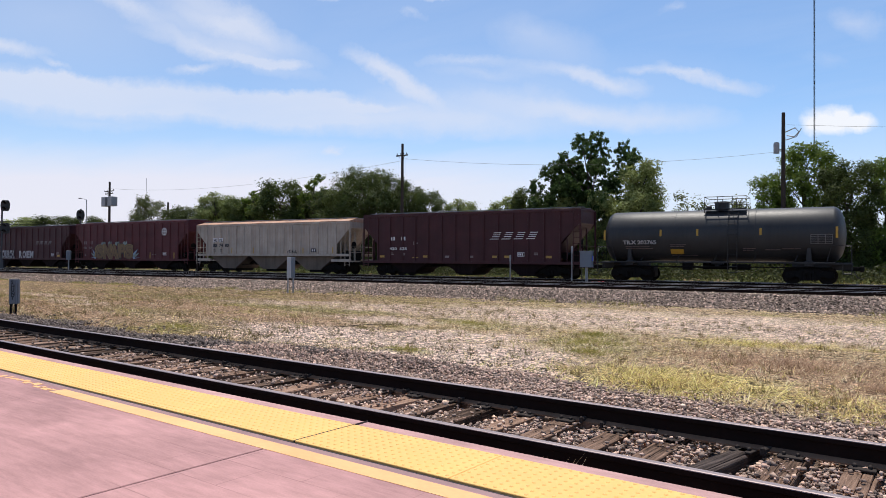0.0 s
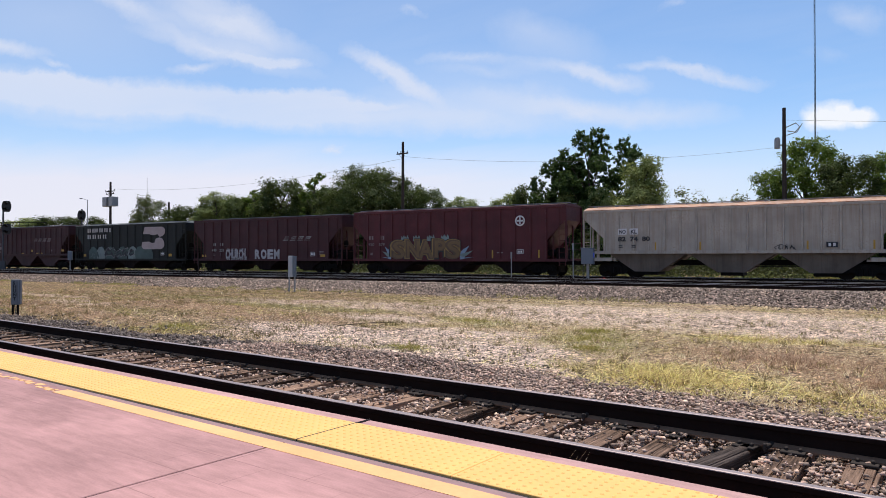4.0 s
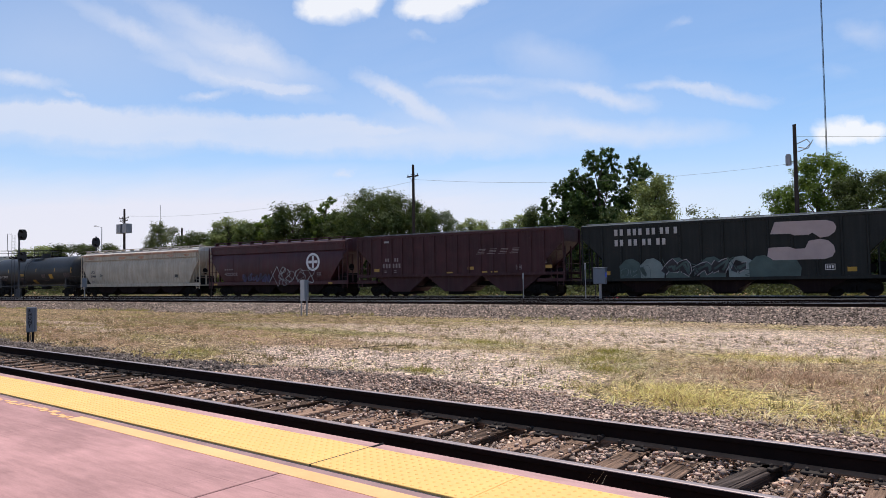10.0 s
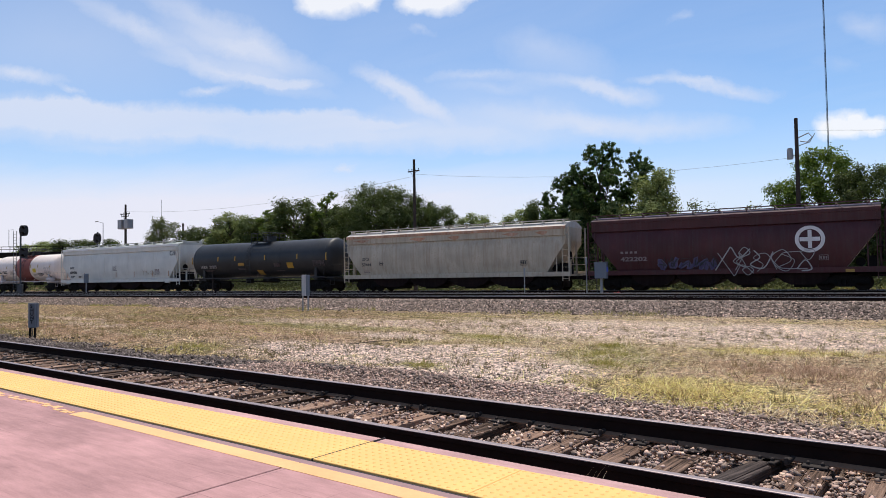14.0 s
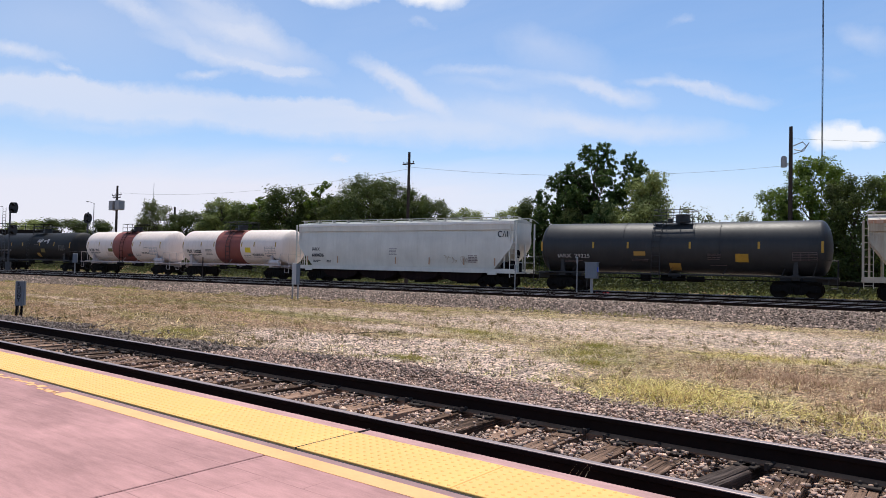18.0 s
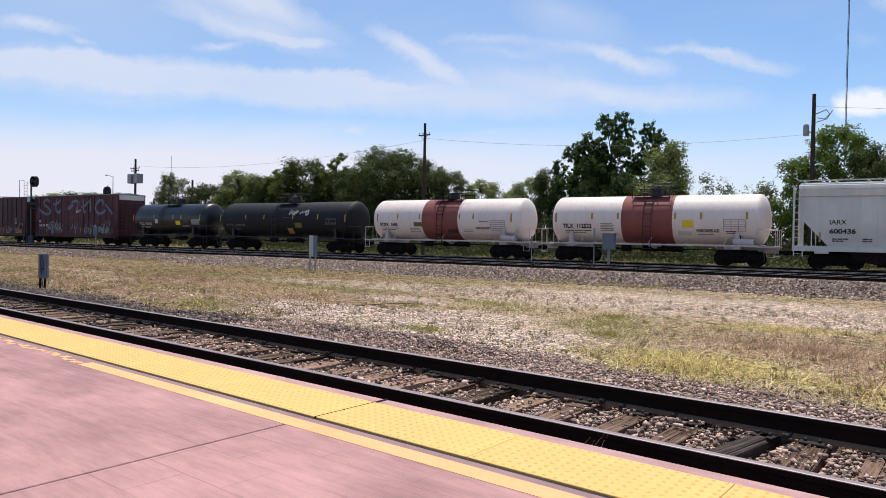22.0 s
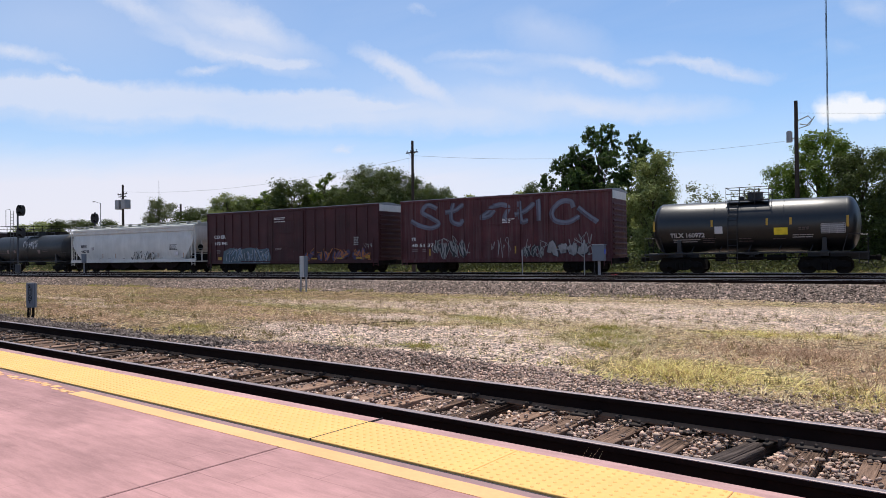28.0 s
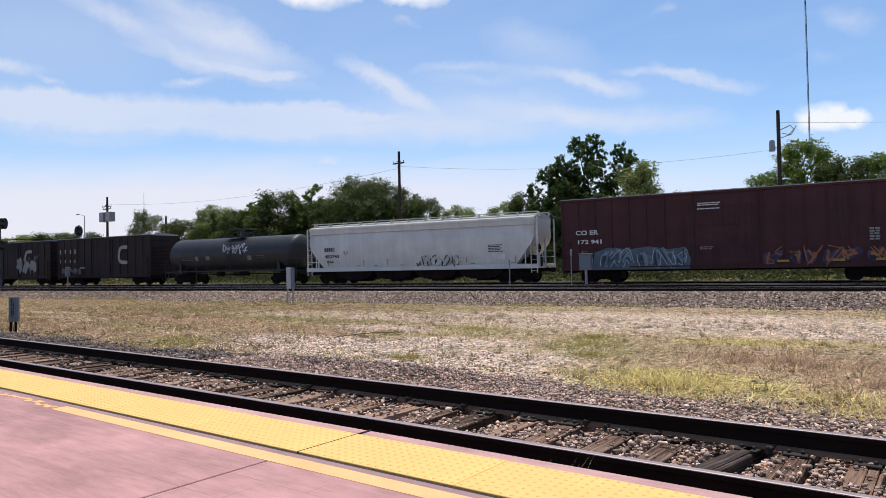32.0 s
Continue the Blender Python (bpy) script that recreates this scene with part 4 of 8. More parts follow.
def spray_piece(parent, x0, x1, z0, z1, y, fill, line, letters, seed, w=0.045, label="spray-painted lettering", second=None, bold=0.30):
    """Bubble letters: each one a bent fat stroke with an outline, a lit edge and loose flourishes."""
    rng = random.Random(seed)
    cell, h = (x1 - x0) / letters, z1 - z0
    fat = min(cell, h) * bold
    for i in range(letters):
        turns = rng.randrange(5, 8)
        glyph = [(rng.uniform(-0.1, 1.1), (j % 2) * rng.uniform(0.55, 1.0) + (1 - j % 2) * rng.uniform(0.0, 0.4)) for j in range(turns)]
        lean, tall, up = rng.uniform(-0.12, 0.18) * cell, rng.uniform(0.80, 1.0), rng.uniform(0.0, 0.12) * h
        sx = cell * rng.uniform(0.86, 1.0)
        pts = [(x0 + cell * i + fat * 0.3 + gx * (sx - fat * 0.6) + lean * gz, z0 + up * 0.6 + fat * 0.5 + gz * (h * tall - fat - up * 0.6)) for gx, gz in glyph]
        path = smooth_path(pts, 4)
        d = 0.0012 * (i % 2)
        out, body, extra = Build(), Build(), Build()
        ribbon(out, path, fat + 2 * w, y - d)
        ribbon(body, path, fat, y - 0.004 - d)
        n = len(path)
        a = rng.randrange(0, max(1, n // 2))
        ribbon(extra, [(px + fat * 0.16, pz + fat * 0.16) for px, pz in path[a:a + n // 2 + 1]], fat * 0.34, y - 0.007 - d)
        for _ in range(2):
            q = [(pts[0][0] + rng.uniform(-0.2, 1.0) * cell, z0 + rng.uniform(0.0, 1.0) * h) for _ in range(3)]
            ribbon(extra, smooth_path(q, 4), w * 0.9, y - 0.008 - d)
        p = part("spray_letter", body, fill, parent, label)
        part("outline", out, line, p)
        part("shading", extra, second or fill, p)


def spray_tag(parent, x0, x1, z0, z1, y, mat, seed, strokes=5, w=0.03, name="spray_tag"):
    """A thin scrawl."""
    rng = random.Random(seed)
    b = Build()
    for i in range(strokes):
        cx = x0 + (x1 - x0) * (i + 0.5) / strokes
        c = (x1 - x0) / strokes
        pts = [(cx + rng.uniform(-0.6, 0.6) * c, rng.uniform(z0, z1)) for _ in range(5)]
        ribbon(b, smooth_path(pts, 5), w, y)
    return part(name, b, mat, parent)


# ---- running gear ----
# paint of the hopper bays: the shade beneath the wagons is put into its colour
UNDERSIDE_SHADE = paint("shade_dark_underside", (0.016, 0.010, 0.010), (0.035, 0.026, 0.022), 0.4, 0.8, 0.2, 0.1)
matt(UNDERSIDE_SHADE)


def truck_proto():
    """A four-wheeled truck, its middle at the origin, rail top at z = 0."""
    b = Build()
    frame_side = [(-1.22, 0.36), (-1.22, 0.62), (-1.02, 0.70), (-0.62, 0.72), (-0.42, 0.86), (0.42, 0.86), (0.62, 0.72), (1.02, 0.70), (1.22, 0.62),
                  (1.22, 0.36), (0.95, 0.34), (0.62, 0.42), (0.40, 0.20), (-0.40, 0.20), (-0.62, 0.42), (-0.95, 0.34)]
    for y in (-1.0, 1.0):
        b.slab(frame_side, y - 0.07, y + 0.07)
        for x in (-0.89, 0.89):
            b.tube((x, y - 0.13, 0.457), (x, y + 0.13, 0.457), 0.12, 12)
        for x in (-0.22, 0.0, 0.22):
            b.tube((x, y * 1.09, 0.25), (x, y * 1.09, 0.62), 0.085, 8)
    b.box(-0.23, 0.23, -1.15, 1.15, 0.55, 0.80, 0.03)
    b.tube((0, 0, 0.75), (0, 0, 1.0), 0.25, 12)
    # added dark block between the wheels, stands in for the shade there
    b.box(-1.28, 1.28, -0.6, 0.6, 0.22, 0.88, 0.05)
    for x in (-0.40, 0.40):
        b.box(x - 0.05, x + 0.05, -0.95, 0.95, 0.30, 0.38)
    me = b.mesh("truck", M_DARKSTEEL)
    w = Build()
    for y in (-1, 1):
        prof = [(0.685, 0.12), (0.70, 0.40), (0.685, 0.485), (0.705, 0.488), (0.712, 0.462), (0.815, 0.455), (0.815, 0.40), (0.79, 0.36), (0.80, 0.15), (0.83, 0.13), (0.83, 0.0)]
        n = 28
        v = [(r * math.cos(6.28318 * i / n), y * d, r * math.sin(6.28318 * i / n)) for d, r in prof for i in range(n)]
        f = [(j * n + i, j * n + (i + 1) % n, (j + 1) * n + (i + 1) % n, (j + 1) * n + i) for j in range(len(prof) - 1) for i in range(n)]
        w.add(v, f)
    w.tube((0, -0.7, 0), (0, 0.7, 0), 0.085, 12)
    return me, w.mesh("wheelset", M_WHEEL, True)


TRUCK, WHEELSET = truck_proto()
WHEELS_LEAD, WHEELS_TRAIL = [], []


def add_trucks(car, at):
    for x in (-at, at):
        t = part("truck", TRUCK, M_DARKSTEEL, car)
        t.location.x = x
        for dx, keep in ((0.89, WHEELS_LEAD), (-0.89, WHEELS_TRAIL)):
            w = part("wheelset", WHEELSET, M_WHEEL, t)
            w.location = (dx, 0, 0.457)
            keep.append(w)


def add_coupler(car, hl, gap=0.55):
    for sx in (-1, 1):
        b = Build().box(min(sx * (hl - 0.5), sx * (hl + gap - 0.2)), max(sx * (hl - 0.5), sx * (hl + gap - 0.2)), -0.11, 0.11, 0.74, 0.98, 0.02)
        b.box(min(sx * (hl + gap - 0.25), sx * (hl + gap)), max(sx * (hl + gap - 0.25), sx * (hl + gap)), -0.17, 0.17, 0.70, 1.02, 0.05)
        part("coupler", b, M_DARKSTEEL, car)
        part("air_hose", Build().pipe([(sx * (hl + 0.05), -0.35, 0.72), (sx * (hl + 0.2), -0.33, 0.40), (sx * (hl + 0.45), -0.25, 0.30), (sx * (hl + gap), -0.18, 0.38)], 0.025), M_BLACK, car)


def ladder(car, xa, xb, y, z0, z1, mat, step=0.38, r=0.016, name="ladder"):
    b = Build()
    for x in (xa, xb):
        b.box(x - 0.022, x + 0.022, y - 0.03, y + 0.012, z0, z1)
    z = z0 + 0.15
    while z < z1 - 0.05:
        b.tube((xa, y - 0.02, z), (xb, y - 0.02, z), r, 6)
        z += step
    return part(name, b, mat, car)


def underframe(car, hl, z0, mat):
    b = Build().box(-hl, hl, -0.24, 0.24, z0 - 0.38, z0 - 0.05)
    part("center_sill", b, mat, car)
    eq = Build().tube((-1.1, 0.7, 0.85), (0.1, 0.7, 0.85), 0.2, 14).box(0.5, 1.2, 0.5, 0.95, 0.65, 1.0, 0.02)
    eq.pipe([(-hl + 1, -1.0, 0.72), (hl - 1, -1.0, 0.72)], 0.02)
    part("brake_gear", eq, M_DARKSTEEL, car)


def end_gear(car, hl, z0, top, mat, sides=(-1, 1)):
    """End platforms, corner posts, ladders and hand brake."""
    for sx in sides:
        a, c = sorted((sx * (hl - 2.1), sx * hl))
        part("end_platform", Build().box(a, c, -1.35, 1.35, z0 - 0.14, z0 - 0.04), mat, car)
        for y in (-1.53, 1.53):
            part("corner_post", Build().box(sx * (hl - 0.06) - 0.05, sx * (hl - 0.06) + 0.05, y - 0.04, y + 0.04, z0, top, 0.008), mat, car)
            part("end_stay", Build().box(sx * (hl - 0.95) - 0.03, sx * (hl - 0.95) + 0.03, y - 0.03, y + 0.03, z0, 2.7), mat, car)
        for y in (-0.55, 0.55):
            part("end_post", Build().box(sx * (hl - 0.35) - 0.05, sx * (hl - 0.35) + 0.05, y - 0.06, y + 0.06, z0 - 0.1, 3.4, 0.008), mat, car)
        ladder(car, sx * (hl - 0.52), sx * (hl - 0.08), -1.56, z0 - 0.45, top - 0.05, mat)
        for z in (1.75, 2.2):
            part("grab_iron", Build().tube((sx * (hl - 0.06), -1.5, z), (sx * (hl - 0.06), 1.5, z), 0.018), mat, car)
    br = Build()
    br.tube((hl - 0.30, -0.75, 2.35), (hl - 0.24, -0.75, 2.35), 0.28, 16).tube((hl - 0.5, -0.75, 2.35), (hl - 0.2, -0.75, 2.35), 0.04)
    part("hand_brake", br, M_DARKSTEEL, car)
    part("brake_reservoir", Build().tube((hl - 1.3, -0.95, z0 + 0.42), (hl - 1.3, 0.5, z0 + 0.42), 0.24, 14), M_DARKSTEEL, car)
    part("brake_valve", Build().box(hl - 1.0, hl - 0.55, -0.9, 0.6, z0 - 0.02, z0 + 0.75, 0.05), M_DARKSTEEL, car)


def roof_walk(car, hl, z, mat, width=0.5, y=0.0, rails=False):
    b = Build()
    b.box(-hl, hl, y - width / 2, y + width / 2, z, z + 0.035)
    x = -hl + 0.4
    while x < hl:
        b.box(x - 0.03, x + 0.03, y - width / 2 - 0.05, y + width / 2 + 0.05, z - 0.14, z)
        x += 1.45
    return part("roof_walkway", b, mat, car)


# ---- covered hopper with ribbed sides ----
def ribbed_hopper(name_label, s, length, mat, top=4.60, roof=4.78, z0=1.12, ribs=17, roof_mat=None, bays=3, belly=None, deck=None):
    car = thing("covered_hopper_wagon", MAIN @ pose(s, 0, 0), name_label, "freight wagon", "wagons of the freight train")
    hl = length / 2
    deck = deck or z0
    cut, low = 3.7, 2.4
    outline = [(-hl + 0.06, top), (-hl + 0.06, cut), (-hl + 1.38, low), (-hl + 1.38, z0), (hl - 1.38, z0), (hl - 1.38, low), (hl - 0.06, cut), (hl - 0.06, top)]
    for y0, y1 in ((-1.56, -1.50), (1.50, 1.56)):
        part("side_sheet", Build().slab(outline, y0, y1), mat, car)
    for sx in (-1, 1):
        b = Build()
        x = [sx * (hl - 0.14), sx * (hl - 2.1)]
        b.add([(x[0], -1.5, top), (x[0], 1.5, top), (x[0], 1.5, cut), (x[0], -1.5, cut)], [(0, 1, 2, 3)])
        b.add([(x[0], -1.5, cut), (x[0], 1.5, cut), (x[1], 1.5, z0 + 0.3), (x[1], -1.5, z0 + 0.3)], [(0, 1, 2, 3)])
        b.add([(x[1], -1.5, z0 + 0.3), (x[1], 1.5, z0 + 0.3), (x[1] - sx * 0.5, 1.3, z0 - 0.1), (x[1] - sx * 0.5, -1.3, z0 - 0.1)], [(0, 1, 2, 3)])
        part("slope_sheet", b, mat, car)
    part("roof", Build().prism([(-1.60, top - 0.02), (1.60, top - 0.02), (1.60, top + 0.05), (0.7, roof), (-0.7, roof), (-1.60, top + 0.05)], -hl + 0.08, hl - 0.08), roof_mat or mat, car)
    hatch = Build().box(-0.85, 0.85, -0.28, 0.28, roof, roof + 0.05, 0.02).mesh("roof_hatch", roof_mat or mat)
    for i in range(8):
        part("roof_hatch", hatch, mat, car).location.x = -hl + 1.4 + i * (length - 2.8) / 7
    roof_walk(car, hl - 0.1, roof + 0.05, M_GALV, 0.32, -0.62)
    roof_walk(car, hl - 0.1, roof + 0.05, M_GALV, 0.32, 0.62)
    for y in (-1, 1):
        part("top_chord", Build().box(-hl + 0.1, hl - 0.1, *sorted((y * 1.62, y * 1.55)), top - 0.14, top + 0.0, 0.008), mat, car)
        part("side_sill", Build().box(-hl, hl, *sorted((y * 1.62, y * 1.44)), z0 - 0.16, z0 + 0.03, 0.01), mat, car)
    rib = Build().prism([(-1.555, -0.075), (-1.632, -0.04), (-1.632, 0.04), (-1.555, 0.075)], z0 + 0.03, top - 0.14)
    rib.v = [(z, y, x) for x, y, z in rib.v]
    rib = rib.mesh("rib", mat)
    for i in range(ribs):
        x = -hl + 1.42 + i * (length - 2.84) / (ribs - 1)
        r = part("rib", rib, mat, car)
        r.location.x = x
        r = part("rib", rib, mat, car)
        r.matrix_basis = pose(x, 0, 0, 0, 0, 180)
    pitch = (length - 8.0) / 2
    for i in range(bays):
        xc = (i - (bays - 1) / 2) * pitch
        if z0 > 1.4:
            h = pitch / 2
            side = [(xc - h, z0 - 0.02), (xc + h, z0 - 0.02), (xc + h, z0 - 0.12), (xc + 0.75, 0.36), (xc - 0.75, 0.36), (xc - h, z0 - 0.12)]
        else:
            side = [(xc - 1.7, z0 - 0.02), (xc + 1.7, z0 - 0.02), (xc + 1.6, z0 - 0.18), (xc + 0.78, 0.48), (xc + 0.62, 0.26), (xc - 0.62, 0.26), (xc - 0.78, 0.48), (xc - 1.6, z0 - 0.18)]
        bay = part("hopper_bay", Build().slab(side, -1.30, 1.30), belly or UNDERSIDE_SHADE, car)
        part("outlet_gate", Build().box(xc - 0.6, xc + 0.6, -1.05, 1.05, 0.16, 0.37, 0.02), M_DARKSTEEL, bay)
    if deck < z0:
        for y in (-1, 1):
            for x in (-hl, hl - 1.9):
                part("end_sill", Build().box(x, x + 1.9, *sorted((y * 1.60, y * 1.44)), deck - 0.14, deck + 0.08, 0.01), mat, car)
    underframe(car, hl, deck, M_DARKSTEEL)
    end_gear(car, hl, deck, top, mat)
    add_coupler(car, hl)
    add_trucks(car, hl - 2.15)
    return car


# ---- smooth-sided covered hopper ----
def smooth_hopper(name_label, s, length, mat, top=4.42, roof=4.80, z0=1.12, roof_mat=None, crease=3.72, belly=None, seams=5, slope=(3.4, 1.75), eave_mat=None):
    car = thing("covered_hopper_wagon", MAIN @ pose(s, 0, 0), name_label, "freight wagon", "wagons of the freight train")
    hl = length / 2
    if crease:
        prof = [(-1.42, z0 + 0.1), (-1.52, 1.7), (-1.585, 2.2), (-1.60, 2.7), (-1.565, 3.15), (-1.49, crease - 0.18), (-1.41, crease), (-1.53, crease + 0.03), (-1.54, top)]
    else:
        prof = [(-1.42, z0 + 0.1), (-1.51, 1.7), (-1.56, 2.2), (-1.585, 2.7), (-1.58, 3.2), (-1.56, 3.7), (-1.535, 4.0), (-1.53, 4.1), (-1.53, top)]
    fall, run = slope

    def reach(z):
        return hl - 0.30 - run * max(0.0, min(1.0, (fall - z) / (fall - z0 - 0.1)))
    both = prof + [(-y, z) for y, z in reversed(prof)]
    n = len(both)
    v, f = [], []
    steps = 9
    for i in range(steps):
        t = -1 + 2 * i / (steps - 1)
        v += [(t * reach(z), y, z) for y, z in both]
    for i in range(steps - 1):
        f += [(i * n + j, i * n + j + 1, (i + 1) * n + j + 1, (i + 1) * n + j) for j in range(n - 1)]
    h = len(prof)
    for base in (0, (steps - 1) * n):
        f += [(base + j, base + j + 1, base + n - 2 - j, base + n - 1 - j) for j in range(h - 1)]
    part("side_sheet", Build().add(v, f), mat, car, "", True)
    part("eave_strip", Build().box(-hl + 0.28, hl - 0.28, -1.58, -1.53, top - 0.16, top + 0.04, 0.01), eave_mat or mat, car)
    for i in range(1, seams):
        x = -hl + length * i / seams
        part("weld_seam", Build().pipe([(x, y - 0.006, z) for y, z in prof[:6]], 0.014, 4), mat, car)
    part("roof", Build().prism([(-1.56, top - 0.03), (1.56, top - 0.03), (1.56, top + 0.03), (1.0, roof - 0.10), (0.5, roof), (-0.5, roof), (-1.0, roof - 0.10), (-1.56, top + 0.03)],
                               -hl + 0.28, hl - 0.28), roof_mat or mat, car)
    b = Build()
    for y in (-0.95, 0.95):
        b.box(-hl + 0.2, hl - 0.2, y - 0.2, y + 0.2, roof + 0.10, roof + 0.135)
        x = -hl + 0.5
        while x < hl:
            b.box(x - 0.014, x + 0.014, y - 0.2, y + 0.2, roof - 0.14, roof + 0.10)
            b.pipe([(x + 0.35, math.copysign(1.5, y), top + 0.05), (x, math.copysign(1.18, y), roof + 0.1)], 0.02, 4)
            x += 1.5
    part("roof_walkway", b, roof_mat or mat, car)
    hatch = Build().tube((0, 0, roof), (0, 0, roof + 0.05), 0.36, 16).mesh("roof_hatch", roof_mat or mat)
    for i in range(10):
        part("roof_hatch", hatch, mat, car).location.x = -hl + 1.2 + i * (length - 2.4) / 9
    for y in (-1, 1):
        part("side_sill", Build().box(-hl, hl, *sorted((y * 1.60, y * 1.47)), z0 - 0.14, z0 + 0.16, 0.012), mat, car)
    span = length - 5.4
    for i in range(4):
        xc = -span / 2 + span * (i + 0.5) / 4
        w = span / 8
        bay = part("hopper_bay", Build().slab([(xc - w, z0 + 0.1), (xc + w, z0 + 0.1), (xc + w * 0.96, z0 - 0.30), (xc + w * 0.75, 0.52), (xc + 0.6, 0.32), (xc - 0.6, 0.32), (xc - w * 0.75, 0.52), (xc - w * 0.96, z0 - 0.30)], -1.25, 1.25), belly or UNDERSIDE_SHADE, car)
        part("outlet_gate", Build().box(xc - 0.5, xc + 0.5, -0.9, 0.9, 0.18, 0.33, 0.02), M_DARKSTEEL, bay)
    underframe(car, hl, z0, M_DARKSTEEL)
    end_gear(car, hl, z0, top, mat)
    add_coupler(car, hl)
    add_trucks(car, hl - 2.1)
    return car


# ---- tank wagon ----
def tank_wagon(name_label, s, length, mat, r=1.57, zc=2.78, body=None, band=None, band_mat=None, rails=None, frame_mat=None, ink=None, dip=0.0, platform_x=0.0, saddle=None, marks=(), rail_mat=None, lad=None, man=None):
    """length: over the end sills; body: length of the tank itself."""
    car = thing("tank_wagon", MAIN @ pose(s, 0, 0), name_label, "freight wagon", "wagons of the freight train")
    hl = length / 2
    body = body or length - 1.3
    bl = body / 2
    rails, frame_mat, ink = rails or M_BLACK, frame_mat or M_BLACK, ink or M_INK_W
    cap = 0.62
    prof = [(-bl + cap * (1 - math.cos(a)), r * math.sin(a)) for a in [i * math.pi / 2 / 9 for i in range(10)]]
    prof = [(-bl, 0.01)] + prof[1:] + [(-bl + cap + 1.6, r), (0, r - dip), (bl - cap - 1.6, r)] + [(-x, rr) for x, rr in reversed(prof[1:])] + [(bl, 0.01)]
    part("tank_shell", Build().spin(prof, 48, zc), mat, car, "", True)
    for x in (-bl + cap + 0.05, -bl * 0.33, bl * 0.33, bl - cap - 0.05):
        part("weld_seam", Build().spin([(x - 0.02, r), (x - 0.012, r + 0.006), (x + 0.012, r + 0.006), (x + 0.02, r)], 48, zc), mat, car, "", True)
    if band:
        part("painted_band", Build().spin([(band[0], r + 0.001), (band[0] + 0.01, r + 0.007), (band[1] - 0.01, r + 0.007), (band[1], r + 0.001)], 48, zc), band_mat, car, "faded brick-red band", True)
    # stub sills, bolsters and walkways
    for sx in (-1, 1):
        a, c = sorted((sx * (hl - 3.0), sx * hl))
        part("stub_sill", Build().box(a, c, -0.3, 0.3, 0.78, 1.22, 0.02), frame_mat, car)
        xb = sx * (hl - 2.1)
        sd = Build().box(xb - 0.22, xb + 0.22, -1.42, 1.42, 0.98, 1.28, 0.02)
        for y in (-1, 1):
            sd.add([(xb - 0.14, y * 1.40, 1.26), (xb + 0.14, y * 1.40, 1.26), (xb + 0.1, y * 1.40, 2.0), (xb - 0.1, y * 1.40, 2.0), (xb - 0.14, y * 0.9, 1.26), (xb + 0.14, y * 0.9, 1.26), (xb + 0.1, y * 1.34, 2.0), (xb - 0.1, y * 1.34, 2.0)],
                   [(0, 1, 2, 3), (7, 6, 5, 4), (0, 4, 5, 1), (1, 5, 6, 2), (2, 6, 7, 3), (3, 7, 4, 0)])
        part("saddle", sd, saddle or frame_mat, car)
        a, c = sorted((sx * (hl - 1.15), sx * hl))
        deck = part("end_deck", Build().box(a, c, -1.48, 1.48, 1.10, 1.17), frame_mat, car)
        e, k = sx * (hl - 0.06), sx * (hl - 1.0)
        for y in (-1.45, 1.45):
            rl = Build()
            rl.pipe([(e, y, 1.15), (e, y, 2.15), (k, y, 2.15), (k - sx * 0.25, y, 1.2)], 0.022)
            rl.pipe([(e, y, 0.55), (e, y, 1.15)], 0.02)
            rl.pipe([(e, y, 0.58), (e - sx * 0.42, y, 0.58), (e - sx * 0.42, y, 1.12)], 0.02)
            rl.pipe([(e, y, 2.15), (e, y * 0.35, 2.15), (e, y * 0.35, 1.15)], 0.02)
            part("handrail", rl, rail_mat or rails, deck)
    for y in (-1.53, 1.53):
        sill = part("side_sill", Build().box(-hl + 0.9, hl - 0.9, y - 0.03, y + 0.03, 1.14, 1.24, 0.01), frame_mat, car)
        for i in range(5):
            x = -hl + 2.8 + i * (length - 5.6) / 4
            part("sill_brace", Build().pipe([(x, y, 1.22), (x + 0.15, y * 0.82, 1.62)], 0.022), frame_mat, sill)
    part("brake_pipe", Build().pipe([(-hl + 1.0, -0.9, 0.92), (hl - 1.0, -0.9, 0.92)], 0.035), M_DARKSTEEL, car)
    part("brake_rod", Build().box(-2.6, 1.9, -0.75, -0.6, 0.84, 0.95, 0.01), M_DARKSTEEL, car)
    part("brake_cylinder", Build().tube((0.9, -0.6, 0.92), (1.9, -0.6, 0.92), 0.17, 14), M_DARKSTEEL, car)
    part("brake_valve", Build().box(-1.9, -1.3, -0.85, -0.4, 0.72, 1.14, 0.03), M_DARKSTEEL, car)
    part("air_tank", Build().tube((-0.9, 0.4, 0.95), (0.6, 0.4, 0.95), 0.2, 14), M_DARKSTEEL, car)
    # manway, platform and ladders
    top = zc + r
    px = platform_x
    lad = px - 0.3 if lad is None else lad
    man = px + 0.25 if man is None else man
    deck = part("top_platform", Build().box(px - 1.15, px + 1.15, -0.95, -0.50, top - 0.04, top + 0.0).box(px - 1.15, px + 1.15, 0.5, 0.95, top - 0.04, top), rails, car)
    for y in (-0.95, 0.95):
        for x in (-0.4, 0.4):
            part("rail_post", Build().tube((px + x, y, top - 0.25), (px + x, y, top + 0.72), 0.022), rails, deck)
        part("rail_bar", Build().tube((px - 1.15, y, top + 0.36), (px + 1.15, y, top + 0.36), 0.02), rails, deck)
        part("guard_rail", Build().pipe([(px - 1.15, y, top - 0.25), (px - 1.15, y, top + 0.72), (px + 1.15, y, top + 0.72), (px + 1.15, y, top - 0.25)], 0.024), rails, deck)
